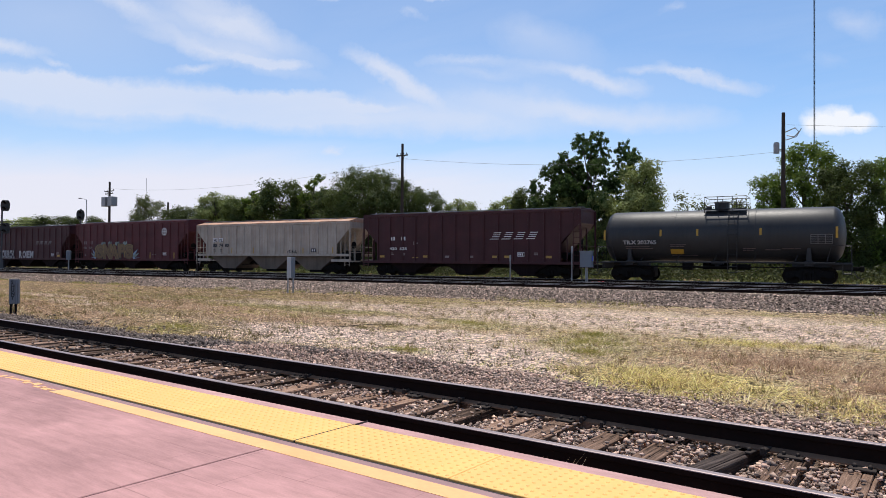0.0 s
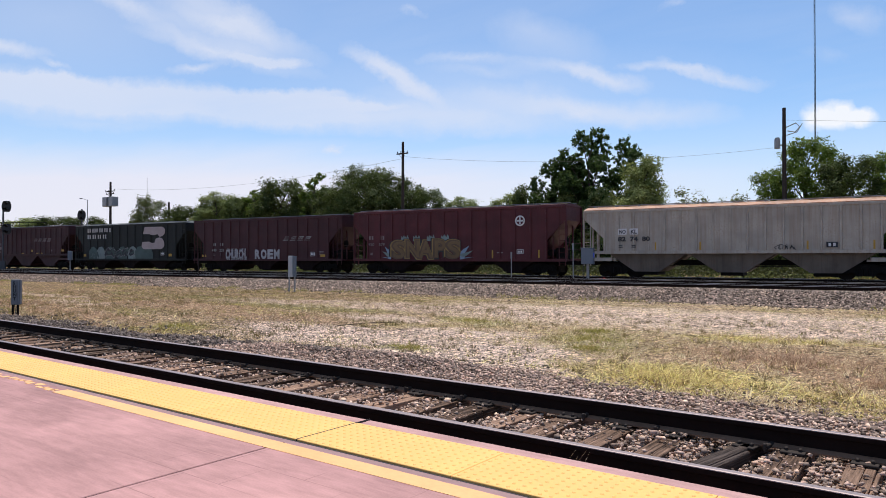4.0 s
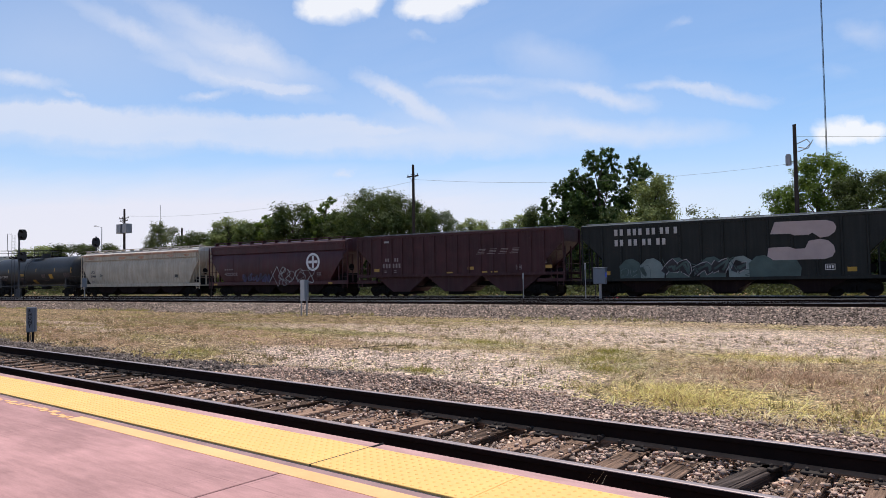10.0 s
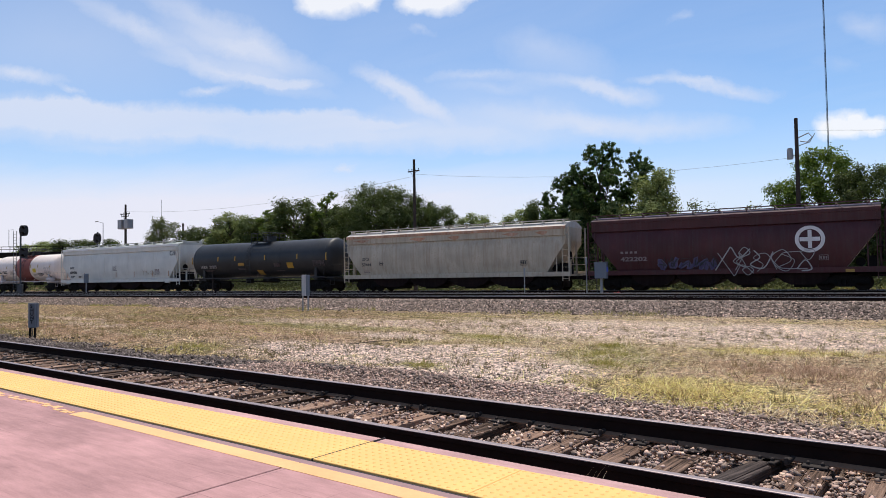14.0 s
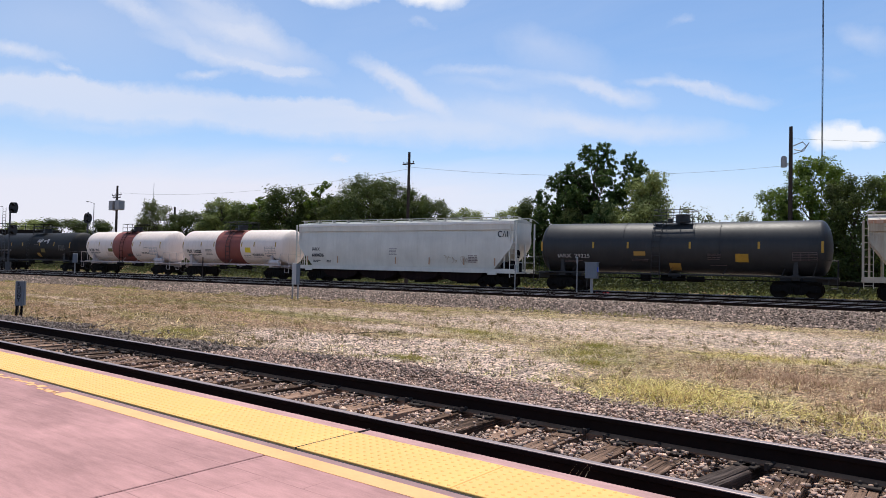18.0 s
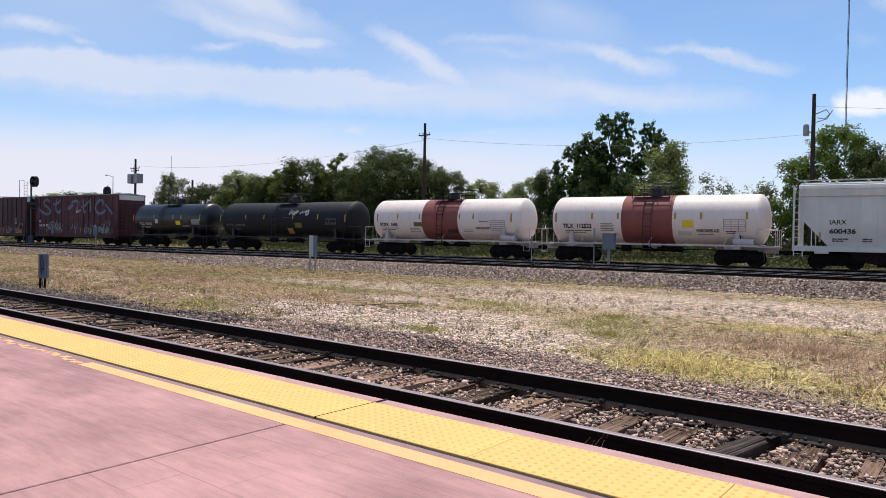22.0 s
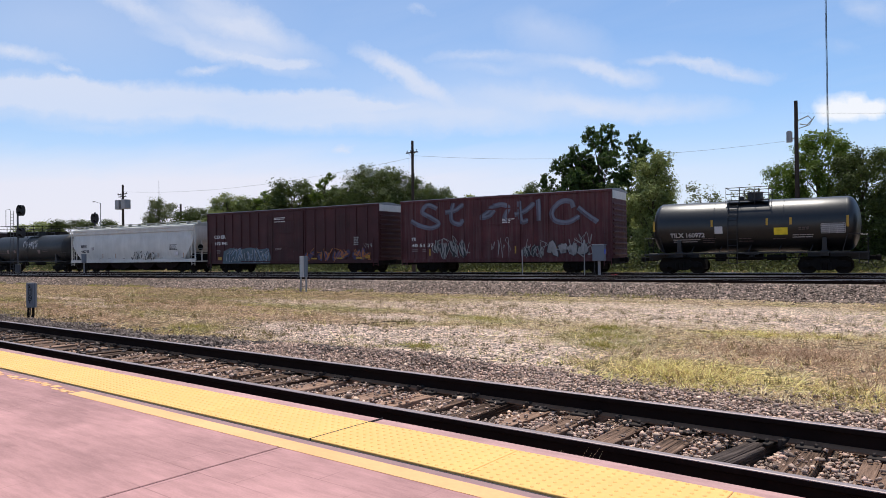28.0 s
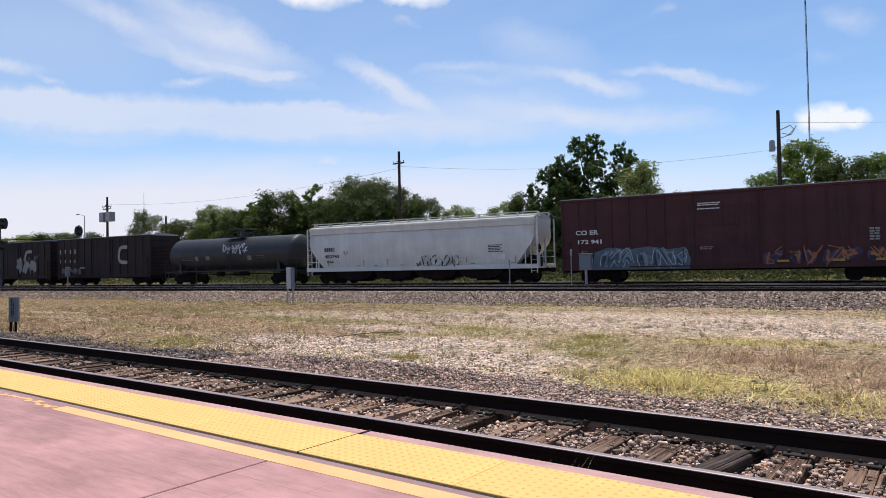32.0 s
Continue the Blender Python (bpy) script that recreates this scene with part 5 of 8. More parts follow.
    for x in (-1.15, 1.15):
        part("rail_bar", Build().tube((px + x, -0.95, top + 0.72), (px + x, 0.95, top + 0.72), 0.02), rails, deck)
    part("manway_housing", Build().tube((man, 0, top - 0.1), (man, 0, top + 0.40), 0.42, 18).tube((man, 0, top + 0.40), (man, 0, top + 0.47), 0.46, 18).box(man - 0.90, man - 0.60, -0.15, 0.15, top - 0.05, top + 0.25, 0.03), M_BLACK, car)
    for y in (-1, 1):
        b = Build()
        for x in (lad - 0.25, lad + 0.25):
            pts = [(x, y * (r + 0.09) * math.cos(a), zc + (r + 0.09) * math.sin(a)) for a in (1.1, 0.85, 0.6, 0.3, 0.0)] + [(x, y * (r + 0.07), 1.1), (x, y * 1.55, 0.55)]
            b.pipe(pts, 0.022)
        for a in (1.0, 0.8, 0.6, 0.4, 0.2, 0.0):
            b.tube((lad - 0.25, y * (r + 0.09) * math.cos(a), zc + (r + 0.09) * math.sin(a)), (lad + 0.25, y * (r + 0.09) * math.cos(a), zc + (r + 0.09) * math.sin(a)), 0.016)
        for z in np.arange(0.6, zc - 0.2, 0.34):
            b.tube((lad - 0.25, y * 1.6, float(z)), (lad + 0.25, y * 1.6, float(z)), 0.016)
        part("ladder", b, rails, car)
    part("bottom_outlet", Build().tube((0, 0, zc - r - 0.35), (0, 0, zc - r + 0.05), 0.16, 12).box(-0.35, 0.35, -0.2, 0.2, zc - r - 0.2, zc - r + 0.02, 0.02), frame_mat, car)
    # reflector strips on the shell
    for x in marks:
        hz, hh = (2.55, 0.62) if abs(x) > bl - 1.0 else (2.75, 0.40)
        v, f = [], []
        for i in range(4):
            z = hz + hh * i / 3
            y = -math.sqrt(max(0.01, (r + 0.008) ** 2 - (z - zc) ** 2))
            v += [(x - 0.06, y, z), (x + 0.06, y, z)]
        part("reflector", Build().add(v, [(2 * i, 2 * i + 1, 2 * i + 3, 2 * i + 2) for i in range(3)]), M_INK_Y, car, "yellow reflective strip")
    add_coupler(car, hl)
    add_trucks(car, hl - 2.1)
    return car


def on_shell(ob, r, zc, lift=0.012):
    """Bends a flat part that faces the platform onto the shell of a tank."""
    me = ob.data
    m = ob.matrix_basis
    for v in me.vertices:
        p = m @ v.co
        p.y = -math.sqrt(max(0.02, (r + lift) ** 2 - (p.z - zc) ** 2))
        v.co = p
    ob.matrix_basis = Matrix.Identity(4)
    me.update()
    return ob


def plate_on(car, x, z, w, h, r, zc, mat, name="placard", lift=0.012):
    v, f = [], []
    for i in range(5):
        zz = z + h * i / 4
        y = -math.sqrt(max(0.02, (r + lift) ** 2 - (zz - zc) ** 2))
        v += [(x, y, zz), (x + w, y, zz)]
    return part(name, Build().add(v, [(2 * i, 2 * i + 1, 2 * i + 3, 2 * i + 2) for i in range(4)]), mat, car)


# ---- box wagon ----
def box_wagon(name_label, s, length, mat, door_mat=None, top=5.42, z0=0.95, ribs=16, door=(-1.6, 1.9), end_mat=None, plug=None):
    car = thing("box_wagon", MAIN @ pose(s, 0, 0), name_label, "freight wagon", "wagons of the freight train")
    hl = length / 2
    for y in (-1, 1):
        part("side_wall", Build().box(-hl, hl, *sorted((y * 1.53, y * 1.46)), z0, top - 0.1, 0.01), mat, car)
        part("eave_rail", Build().box(-hl - 0.02, hl + 0.02, *sorted((y * 1.61, y * 1.53)), top - 0.20, top - 0.06, 0.01), mat, car)
        part("side_sill", Build().box(-hl + 0.1, hl - 0.1, *sorted((y * 1.58, y * 1.50)), z0 - 0.18, z0 + 0.06, 0.01), mat, car)
    for sx in (-1, 1):
        x = sx * hl
        e = part("end_wall", Build().box(min(x, x - sx * 0.06), max(x, x - sx * 0.06), -1.46, 1.46, z0, top - 0.1), mat, car)
        b = Build()
        z = z0 + 0.25
        while z < top - 0.9:
            b.tube((x + sx * 0.02, -1.4, z), (x + sx * 0.02, 1.4, z), 0.07, 8)
            z += 0.36
        part("corrugation", b, mat, e)
        part("upper_end_panel", Build().box(min(x - sx * 0.01, x + sx * 0.03), max(x - sx * 0.01, x + sx * 0.03), -1.45, 1.45, top - 0.62, top - 0.06, 0.01), end_mat or mat, e, "pale upper end panel")
    part("roof", Build().prism([(-1.56, top - 0.12), (1.56, top - 0.12), (1.56, top - 0.02), (0, top + 0.10), (-1.56, top - 0.02)], -hl - 0.04, hl + 0.04), M_GALV, car, "weathered galvanised roof")
    b = Build()
    x = -hl + 0.6
    while x < hl:
        b.prism([(-1.55, top - 0.03), (0, top + 0.10), (1.55, top - 0.03), (1.55, top), (0, top + 0.13), (-1.55, top)], x - 0.04, x + 0.04)
        x += 1.1
    part("roof_seam", b, M_GALV, car)
    rib = Build().box(-0.045, 0.045, -1.592, -1.525, z0 + 0.06, top - 0.2, 0.016).mesh("rib", mat)
    for i in range(ribs + 1):
        x = -hl + 0.06 + i * (length - 0.12) / ribs
        if door[0] - 0.15 < x < door[1] + 0.15:
            continue
        part("rib", rib, mat, car).location.x = x
        part("rib", rib, mat, car).matrix_basis = pose(x, 0, 0, 0, 0, 180)
    dm = door_mat or mat
    for y in (-1, 1):
        y0, y1 = sorted((y * 1.53, y * 1.585))
        d = part("door", Build().box(door[0], door[1], y0, y1, z0 + 0.06, top - 0.28, 0.01), dm, car)
        ya, yb = sorted((y * 1.585, y * 1.61))
        for z in (z0 + 1.2, z0 + 2.4, z0 + 3.5):
            part("door_stiffener", Build().box(door[0] + 0.05, door[1] - 0.05, ya, yb, z - 0.05, z + 0.05, 0.008), dm, d)
        for x in (door[0] + 0.04, (door[0] * 0.25 + door[1] * 0.75), door[1] - 0.04):
            part("door_edge", Build().box(x - 0.035, x + 0.035, ya, yb - 0.002 if y > 0 else yb, z0 + 0.08, top - 0.3, 0.008), dm, d)
        part("lock_rod", Build().pipe([(door[0] + 0.7, y * 1.63, z0 + 0.1), (door[0] + 0.7, y * 1.63, top - 0.4)], 0.02).pipe([(door[0] + 0.7, y * 1.64, z0 + 1.0), (door[0] + 1.3, y * 1.64, z0 + 0.9)], 0.02), dm, d)
        part("door_track", Build().box(door[0] - 3.2, door[1] + 0.4, *sorted((y * 1.56, y * 1.63)), z0 - 0.02, z0 + 0.05), dm, car)
    for sx in (-1, 1):
        ladder(car, *sorted((sx * (hl - 0.55), sx * (hl - 0.08))), -1.58, z0 - 0.45, z0 + 1.7, mat)
        for z in np.arange(z0 + 0.2, top - 0.5, 0.4):
            part("grab_iron", Build().tube((sx * (hl + 0.09), -1.35, float(z)), (sx * (hl + 0.09), -0.95, float(z)), 0.016), mat, car)
    for x in (-hl, hl - 0.3):
        part("end_beam", Build().box(x, x + 0.3, -1.45, 1.45, z0 - 0.35, z0, 0.01), M_DARKSTEEL, car)
    underframe(car, hl, z0 + 0.1, M_DARKSTEEL)
    add_coupler(car, hl)
    add_trucks(car, hl - 2.3)
    return car


# ---- the freight train, from its first wagon back ----
BROWN = paint("brown_red_paint", (0.050, 0.0125, 0.0155), (0.06, 0.034, 0.032), 0.25, 0.55, 0.22, 0.15)
BROWN_OLD = paint("old_brown_paint", (0.045, 0.0125, 0.0150), (0.075, 0.05, 0.046), 0.35, 0.6, 0.3, 0.2)
BROWN_SOOT = paint("soot_dark_brown_paint", (0.019, 0.0095, 0.0095), (0.05, 0.04, 0.036), 0.35, 0.7, 0.3, 0.2)
OXIDE = paint("red_oxide_paint", (0.082, 0.0155, 0.0195), (0.06, 0.035, 0.032), 0.28, 0.55, 0.25, 0.12)
OXIDE_DARK = paint("dark_red_paint", (0.055, 0.0115, 0.0145), (0.06, 0.045, 0.045), 0.45, 0.45, 0.25, 0.12)
OXIDE_WORN = paint("worn_red_oxide_paint", (0.072, 0.0175, 0.0215), (0.13, 0.095, 0.095), 0.55, 0.6, 0.3, 0.3)
GREEN = paint("dark_green_paint", (0.0090, 0.0112, 0.0098), (0.04, 0.036, 0.032), 0.35, 0.6, 0.3, 0.15)
GREY_RUST = paint("rust_stained_grey_paint", (0.40, 0.35, 0.295), (0.22, 0.125, 0.07), 0.55, 0.6, 0.2, 0.4)
GREY_WARM = paint("warm_grey_paint", (0.46, 0.40, 0.31), (0.25, 0.155, 0.085), 0.6, 0.6, 0.18, 0.3)
GREY_LIGHT = paint("light_grey_paint", (0.63, 0.61, 0.55), (0.40, 0.365, 0.315), 0.25, 0.5, 0.1, 0.06)
GREY_COOL = paint("cool_grey_paint", (0.60, 0.59, 0.555), (0.37, 0.335, 0.295), 0.3, 0.5, 0.12, 0.1)
# bays of the grey hopper, a darker brown than its sides
BELLY_BROWN = paint("dark_brown_belly", (0.13, 0.10, 0.078), (0.05, 0.035, 0.025), 0.6, 0.7, 0.3, 0.4)
RUST_ROOF = paint("rusted_roof", (0.42, 0.22, 0.13), (0.60, 0.55, 0.50), 0.6, 0.7, 0.4, 0.5)
# white for an eave strip: the sun's highlight along it, painted as colour
EAVE_SUNLIT = paint("sunlit_white_eave", (0.78, 0.77, 0.74), (0.4, 0.36, 0.3), 0.2, 0.5, 0.06, 0.05)
PALE_ROOF = paint("pale_roof", (0.46, 0.46, 0.42), (0.30, 0.33, 0.27), 0.4, 0.6, 0.2, 0.1)
TANK_BLACK = paint("black_tank_paint", (0.010, 0.0102, 0.0112), (0.030, 0.028, 0.026), 0.25, 0.62, 0.2, 0.05)
TANK_SHEEN = paint("sunbleached_black_tank_paint", (0.005, 0.0052, 0.006), (0.02, 0.019, 0.018), 0.2, 0.36, 0.2, 0.03)
for n_ in TANK_SHEEN.node_tree.nodes:
    if n_.type == "BSDF_PRINCIPLED":
        n_.inputs["Specular IOR Level"].default_value = 0.6
TANK_GREY = paint("faded_black_tank_paint", (0.029, 0.0295, 0.031), (0.055, 0.050, 0.046), 0.3, 0.46, 0.2, 0.05)
TANK_WHITE = paint("white_tank_paint", (0.82, 0.70, 0.62), (0.55, 0.42, 0.32), 0.35, 0.5, 0.06, 0.1)
BRICK = paint("brick_red_band", (0.25, 0.075, 0.06), (0.16, 0.06, 0.05), 0.3, 0.6, 0.15, 0.1)
PINK_SILL = paint("pinkish_frame_paint", (0.55, 0.48, 0.46), (0.25, 0.17, 0.13), 0.5, 0.6, 0.15, 0.4)
SP_BLUE = plain("pale_blue_spray", (0.20, 0.27, 0.36), 0.6, 0, 0.35, 1.5)
SP_FADED = paint("faded_blue_spray", (0.105, 0.112, 0.15), (0.09, 0.03, 0.035), 1.0, 0.7, 0.35, 0.0)
SP_TEAL = plain("grey_teal_spray", (0.17, 0.21, 0.20), 0.6, 0, 0.35, 1.5)
SP_TEAL_D = plain("dark_teal_spray", (0.055, 0.085, 0.078), 0.6, 0, 0.45, 1.5)
SP_SILVER = plain("dull_silver_spray", (0.40, 0.38, 0.39), 0.6, 0, 0.35, 1.5)
SP_GREY = plain("silver_spray", (0.29, 0.28, 0.285), 0.6, 0, 0.3, 1.5)
SP_DARK = plain("black_spray", (0.03, 0.028, 0.032), 0.6, 0, 0.3, 1.5)
SP_GOLD = plain("gold_spray", (0.27, 0.165, 0.05), 0.6, 0, 0.3, 1.5)
SP_UMBER = plain("umber_spray", (0.115, 0.070, 0.040), 0.6, 0, 0.5, 0.8)
SP_AMBER = plain("amber_spray", (0.17, 0.10, 0.045), 0.6, 0, 0.45, 0.8)
SP_WHITE = plain("white_spray", (0.52, 0.50, 0.50), 0.6, 0, 0.25, 1.5)
SP_VIOLET = plain("violet_spray", (0.07, 0.05, 0.12), 0.6, 0, 0.4, 1.5)
SP_ORANGE = plain("orange_spray", (0.36, 0.13, 0.04), 0.6, 0, 0.3, 1.5)
PALE_LOGO = plain("pale_pink_paint", (0.38, 0.30, 0.285), 0.6, 0, 0.2, 1.2)
FAINT = plain("faded_stencil", (0.20, 0.15, 0.15), 0.6, 0, 0.2, 1.2)
FAINT_Y = plain("faded_yellow", (0.38, 0.22, 0.05), 0.6, 0, 0.2, 1.2)

FADED_ORANGE = plain("faded_orange_strip", (0.42, 0.26, 0.16), 0.6, 0, 0.2, 1.2)
FADED_OLIVE = plain("faded_olive_placard", (0.16, 0.13, 0.04), 0.6, 0, 0.2, 1.2)
GREY_STAIN = plain("grey_stain", (0.30, 0.28, 0.25), 0.7, 0, 0.25, 1.2)
RUST_STREAK = plain("yellow_brown_stain", (0.75, 0.55, 0.30), 0.6, 0, 0.2, 1.2)
PALE_INK = plain("pale_lettering", (0.42, 0.39, 0.37), 0.6, 0, 0.2, 1.2)
SP_HAZE = plain("pale_blue_grey_spray", (0.14, 0.155, 0.20), 0.6, 0, 0.35, 1.2)
SP_STEEL = plain("steel_blue_spray", (0.075, 0.11, 0.135), 0.6, 0, 0.35, 1.2)
RUST_WALK = paint("pale_rust_spotted_roof", (0.50, 0.47, 0.42), (0.40, 0.20, 0.10), 0.6, 0.6, 0.2, 0.4)
MARK_GREY = plain("worn_white_mark", (0.26, 0.25, 0.25), 0.6, 0, 0.3, 1.5)
WAGONS = []
SIDE = -1.563
FACE = -1.633


def ends(car):
    WAGONS.append(car)
    return car


def disc_emblem(car, x, z, r, y, mat, hole):
    """A round emblem: ring, cross and centre, in plain shapes."""
    b = Build()
    n = 36
    v = []
    for rr in (r, r * 0.74):
        v += [(x + rr * math.cos(6.28318 * i / n), y, z + rr * math.sin(6.28318 * i / n)) for i in range(n)]
    b.add(v, [(i, (i + 1) % n, n + (i + 1) % n, n + i) for i in range(n)])
    e = part("emblem", b, mat, car, "round pale emblem with a cross")
    part("emblem_bar", Build().box(x - r * 0.13, x + r * 0.13, y - 0.001, y + 0.001, z - r * 0.68, z + r * 0.68), mat, e)
    part("emblem_bar", Build().box(x - r * 0.68, x + r * 0.68, y - 0.004, y - 0.002, z - r * 0.15, z + r * 0.15), mat, e)


def slanted_emblem(car, x, z, w, h, y, mat):
    """Four slanted marks with a bar under each."""
    for i in range(4):
        a = x + i * w / 4
        k = w / 4 * 0.62
        for za, zb in ((0.32, 0.44), (0.60, 0.70), (0.88, 1.0)):
            part("emblem_stripe", Build().add([(a + za * h * 0.5, y, z + za * h), (a + k + za * h * 0.5, y, z + za * h), (a + k + zb * h * 0.5, y, z + zb * h), (a + zb * h * 0.5, y, z + zb * h)], [(0, 1, 2, 3)]), mat, car)
        part("emblem_stripe", Build().add([(a - 0.1, y, z), (a + k, y, z), (a + k + 0.04, y, z + h * 0.1), (a - 0.06, y, z + h * 0.1)], [(0, 1, 2, 3)]), mat, car)


def block_letters(car, x, z, counts, size, y, mat, gap=0.55, name="painted_mark"):
    """Large letters of a company name, as plain upright bars."""
    me = Build().box(0, size * 0.5, y - 0.003, y + 0.003, z, z + size).mesh(name, mat)
    for n in counts:
        for _ in range(n):
            part(name, me, mat, car).location.x = x
            x += size * 0.86
        x += gap


def small_print(car, x, z, y, mat, seed=1, rows=2, w=0.9):
    rng = random.Random(seed)
    bars(car, x, z, [[rng.uniform(0.12, 0.3) for _ in range(int(w / 0.26))] for _ in range(rows)], y, mat)


def yellow_plates(car, xs, z, y, mat=None, w=0.42, h=0.16):
    for x in xs:
        part("reflector", Build().box(x, x + w, y - 0.003, y + 0.003, z, z + h), mat or FAINT_Y, car, "faded yellow reflector")


def framed_stamp(car, x, z, y, w=0.5, h=0.34, mat=None):
    b = Build()
    mat = mat or M_INK_W
    for a, c, d, e in ((x, x + w, z, z + 0.03), (x, x + w, z + h - 0.03, z + h), (x, x + 0.03, z, z + h), (x + w - 0.03, x + w, z, z + h)):
        b.box(a, c, y - 0.003, y + 0.003, d, e)
    for i in range(3):
        b.box(x + 0.07 + i * 0.125, x + 0.15 + i * 0.125, y - 0.003, y + 0.003, z + 0.08, z + h - 0.08)
    tagged(part("stencil_box", b, mat, car), kind="stuff")


def shell_marks(c, r, zc, rows):
    """Placards, panels and lines of lettering bent onto a tank: (kind, x, z, w, h, material)."""
    for kind, x, z, w, h, mat in rows:
        if kind == "plate":
            plate_on(c, x, z, w, h, r, zc, mat)
        elif kind == "lines":
            n = max(1, int(h / 0.10))
            rng = random.Random(int(x * 100) + 7)
            on_shell(bars(c, x, z + h, [[w * rng.uniform(0.22, 0.34) for _ in range(3)] for _ in range(n)], -1.6, mat, 0.045, h / n - 0.045), r, zc)
        else:
            b = Build()
            for i in range(6):
                zz = z + h * i / 5
                b.box(x, x + w, -1.603, -1.597, zz - 0.012, zz + 0.012)
            for i in range(4):
                xx = x + w * i / 3
                for j in range(5):
                    b.box(xx - 0.014, xx + 0.014, -1.603, -1.597, z + h * j / 5, z + h * (j + 1) / 5)
            on_shell(tagged(part("stencil_table", b, mat, c), kind="stuff"), r, zc)


def letters_on(c, words, x0, x1, z, size, mat, r, zc, fat=0.006):
    """Lettering fitted between two places along a tank."""
    ob = lettering(c, words, x0, -1.6, z, size, mat, fat)
    w = max(v.co.x for v in ob.data.vertices)
    ob.data.transform(Matrix.Diagonal(((x1 - x0) / w, 1, 1, 1)))
    return on_shell(ob, r, zc)


def fit_letters(c, words, x0, x1, z, size, y, mat, fat=0.006, name="lettering"):
    """Lettering fitted between two places along a flat side."""
    ob = lettering(c, words, x0, y, z, size, mat, fat, name=name)
    w = max(v.co.x for v in ob.data.vertices)
    ob.data.transform(Matrix.Diagonal(((x1 - x0) / w, 1, 1, 1)))
    return ob


def outlined_word(c, words, x0, x1, z, size, y, edge, fill, name="spray_lettering"):
    """Sprayed block letters: a pale edge round a fill."""
    for k, (mat, fat) in enumerate(((edge, 0.055), (fill, 0.018))):
        fit_letters(c, words, x0 + 0.03 * k, x1 - 0.03 * k, z, size, y - 0.005 * k, mat, fat, name)


# first tank, dark grey
c = ends(tank_wagon("dark grey tank wagon with white stencilling and yellow strips", -11.65, 14.1, TANK_GREY, 1.56, 2.80, 13.5, marks=(-6.5, -3.03, -0.9, 2.53, 6.3), platform_x=0.55, lad=1.04, man=0.26))
letters_on(c, "TILX 202765", -5.34, -3.30, 2.28, 0.32, M_INK_W, 1.56, 2.8, 0.012)
shell_marks(c, 1.56, 2.8, (("lines", -5.2, 1.92, 1.9, 0.24, FAINT), ("plate", -2.49, 1.66, 0.76, 0.31, M_INK_Y), ("lines", -2.5, 2.05, 1.0, 0.2, FAINT), ("lines", -2.45, 1.55, 1.7, 0.06, FAINT), ("table", 5.05, 2.25, 1.05, 0.5, MARK_GREY),
                           ("lines", 1.58, 1.80, 0.7, 0.22, FAINT), ("lines", 2.75, 1.84, 0.8, 0.1, FAINT), ("lines", 3.63, 1.84, 1.0, 0.16, FAINT)))

# brown hopper with slanted emblem
c = ends(ribbed_hopper("brown ribbed covered hopper wagon with pale slanted emblem", -28.45, 17.5, BROWN, 4.58, 4.70, ribs=14))
slanted_emblem(c, 2.3, 2.66, 3.6, 0.48, FACE, M_INK_W)
block_letters(c, -6.15, 2.66, (2, 2), 0.27, SIDE, M_INK_W, 0.48)
fit_letters(c, "430", -6.22, -5.56, 1.94, 0.30, FACE, M_INK_W)
fit_letters(c, "625", -5.31, -4.67, 1.94, 0.30, FACE, M_INK_W)
small_print(c, -6.1, 1.75, SIDE, FAINT, 3, 2, 0.5)
small_print(c, -5.0, 1.72, SIDE, FAINT, 4, 2, 0.5)
framed_stamp(c, -4.13, 2.33, SIDE, 0.22, 0.24, FAINT)
framed_stamp(c, 4.28, 1.47, SIDE, 0.5, 0.31)
yellow_plates(c, (-7.15, -3.28, 2.37, 3.3, 6.32), 1.38, SIDE)
yellow_plates(c, (-4.2,), 1.36, SIDE, None, 0.5, 0.06)
yellow_plates(c, (-1.41, 0.55), 1.38, SIDE, FAINT, 0.34, 0.15)
small_print(c, 5.5, 1.75, SIDE, FAINT, 6, 2, 0.5)

# grey hopper with rusted roof
c = ends(ribbed_hopper("rust-stained pale grey ribbed covered hopper wagon", -47.3, 17.7, GREY_RUST, 4.20, 4.48, 1.62, 17, RUST_ROOF, belly=BELLY_BROWN, deck=1.14))
for a, x in (("NO", -6.5), ("KL", -5.79)):
    part("stencil_panel", Build().box(x - 0.03, x + 0.50, FACE - 0.002, FACE + 0.002, 2.66, 3.03), M_INK_W, c)
    fit_letters(c, a, x + 0.03, x + 0.44, 2.72, 0.34, FACE - 0.004, M_INK_D, 0.01)
for a, x in (("82", -6.54), ("74", -5.79), ("80", -5.05)):
    fit_letters(c, a, x, x + 0.48, 2.25, 0.38, FACE - 0.002, M_INK_D, 0.014)
small_print(c, -6.5, 2.02, FACE, M_INK_D, 5, 2, 0.5)
small_print(c, -5.7, 2.02, FACE, M_INK_D, 6, 2, 0.5)
spray_tag(c, 2.34, 3.43, 1.66, 1.98, FACE - 0.004, SP_DARK, 4, 5, 0.035)
part("stencil_box", Build().box(4.88, 5.43, FACE - 0.003, FACE + 0.003, 1.78, 2.08), M_INK_D, c, "black stencilled panel")
for x in (4.98, 5.2):
    part("stencil_mark", Build().box(x, x + 0.12, FACE - 0.006, FACE - 0.003, 1.84, 2.02), M_INK_W, c)
yellow_plates(c, (-4.30, -1.70, 3.93, 7.05), 1.68, SIDE, M_INK_Y, 0.09, 0.48)

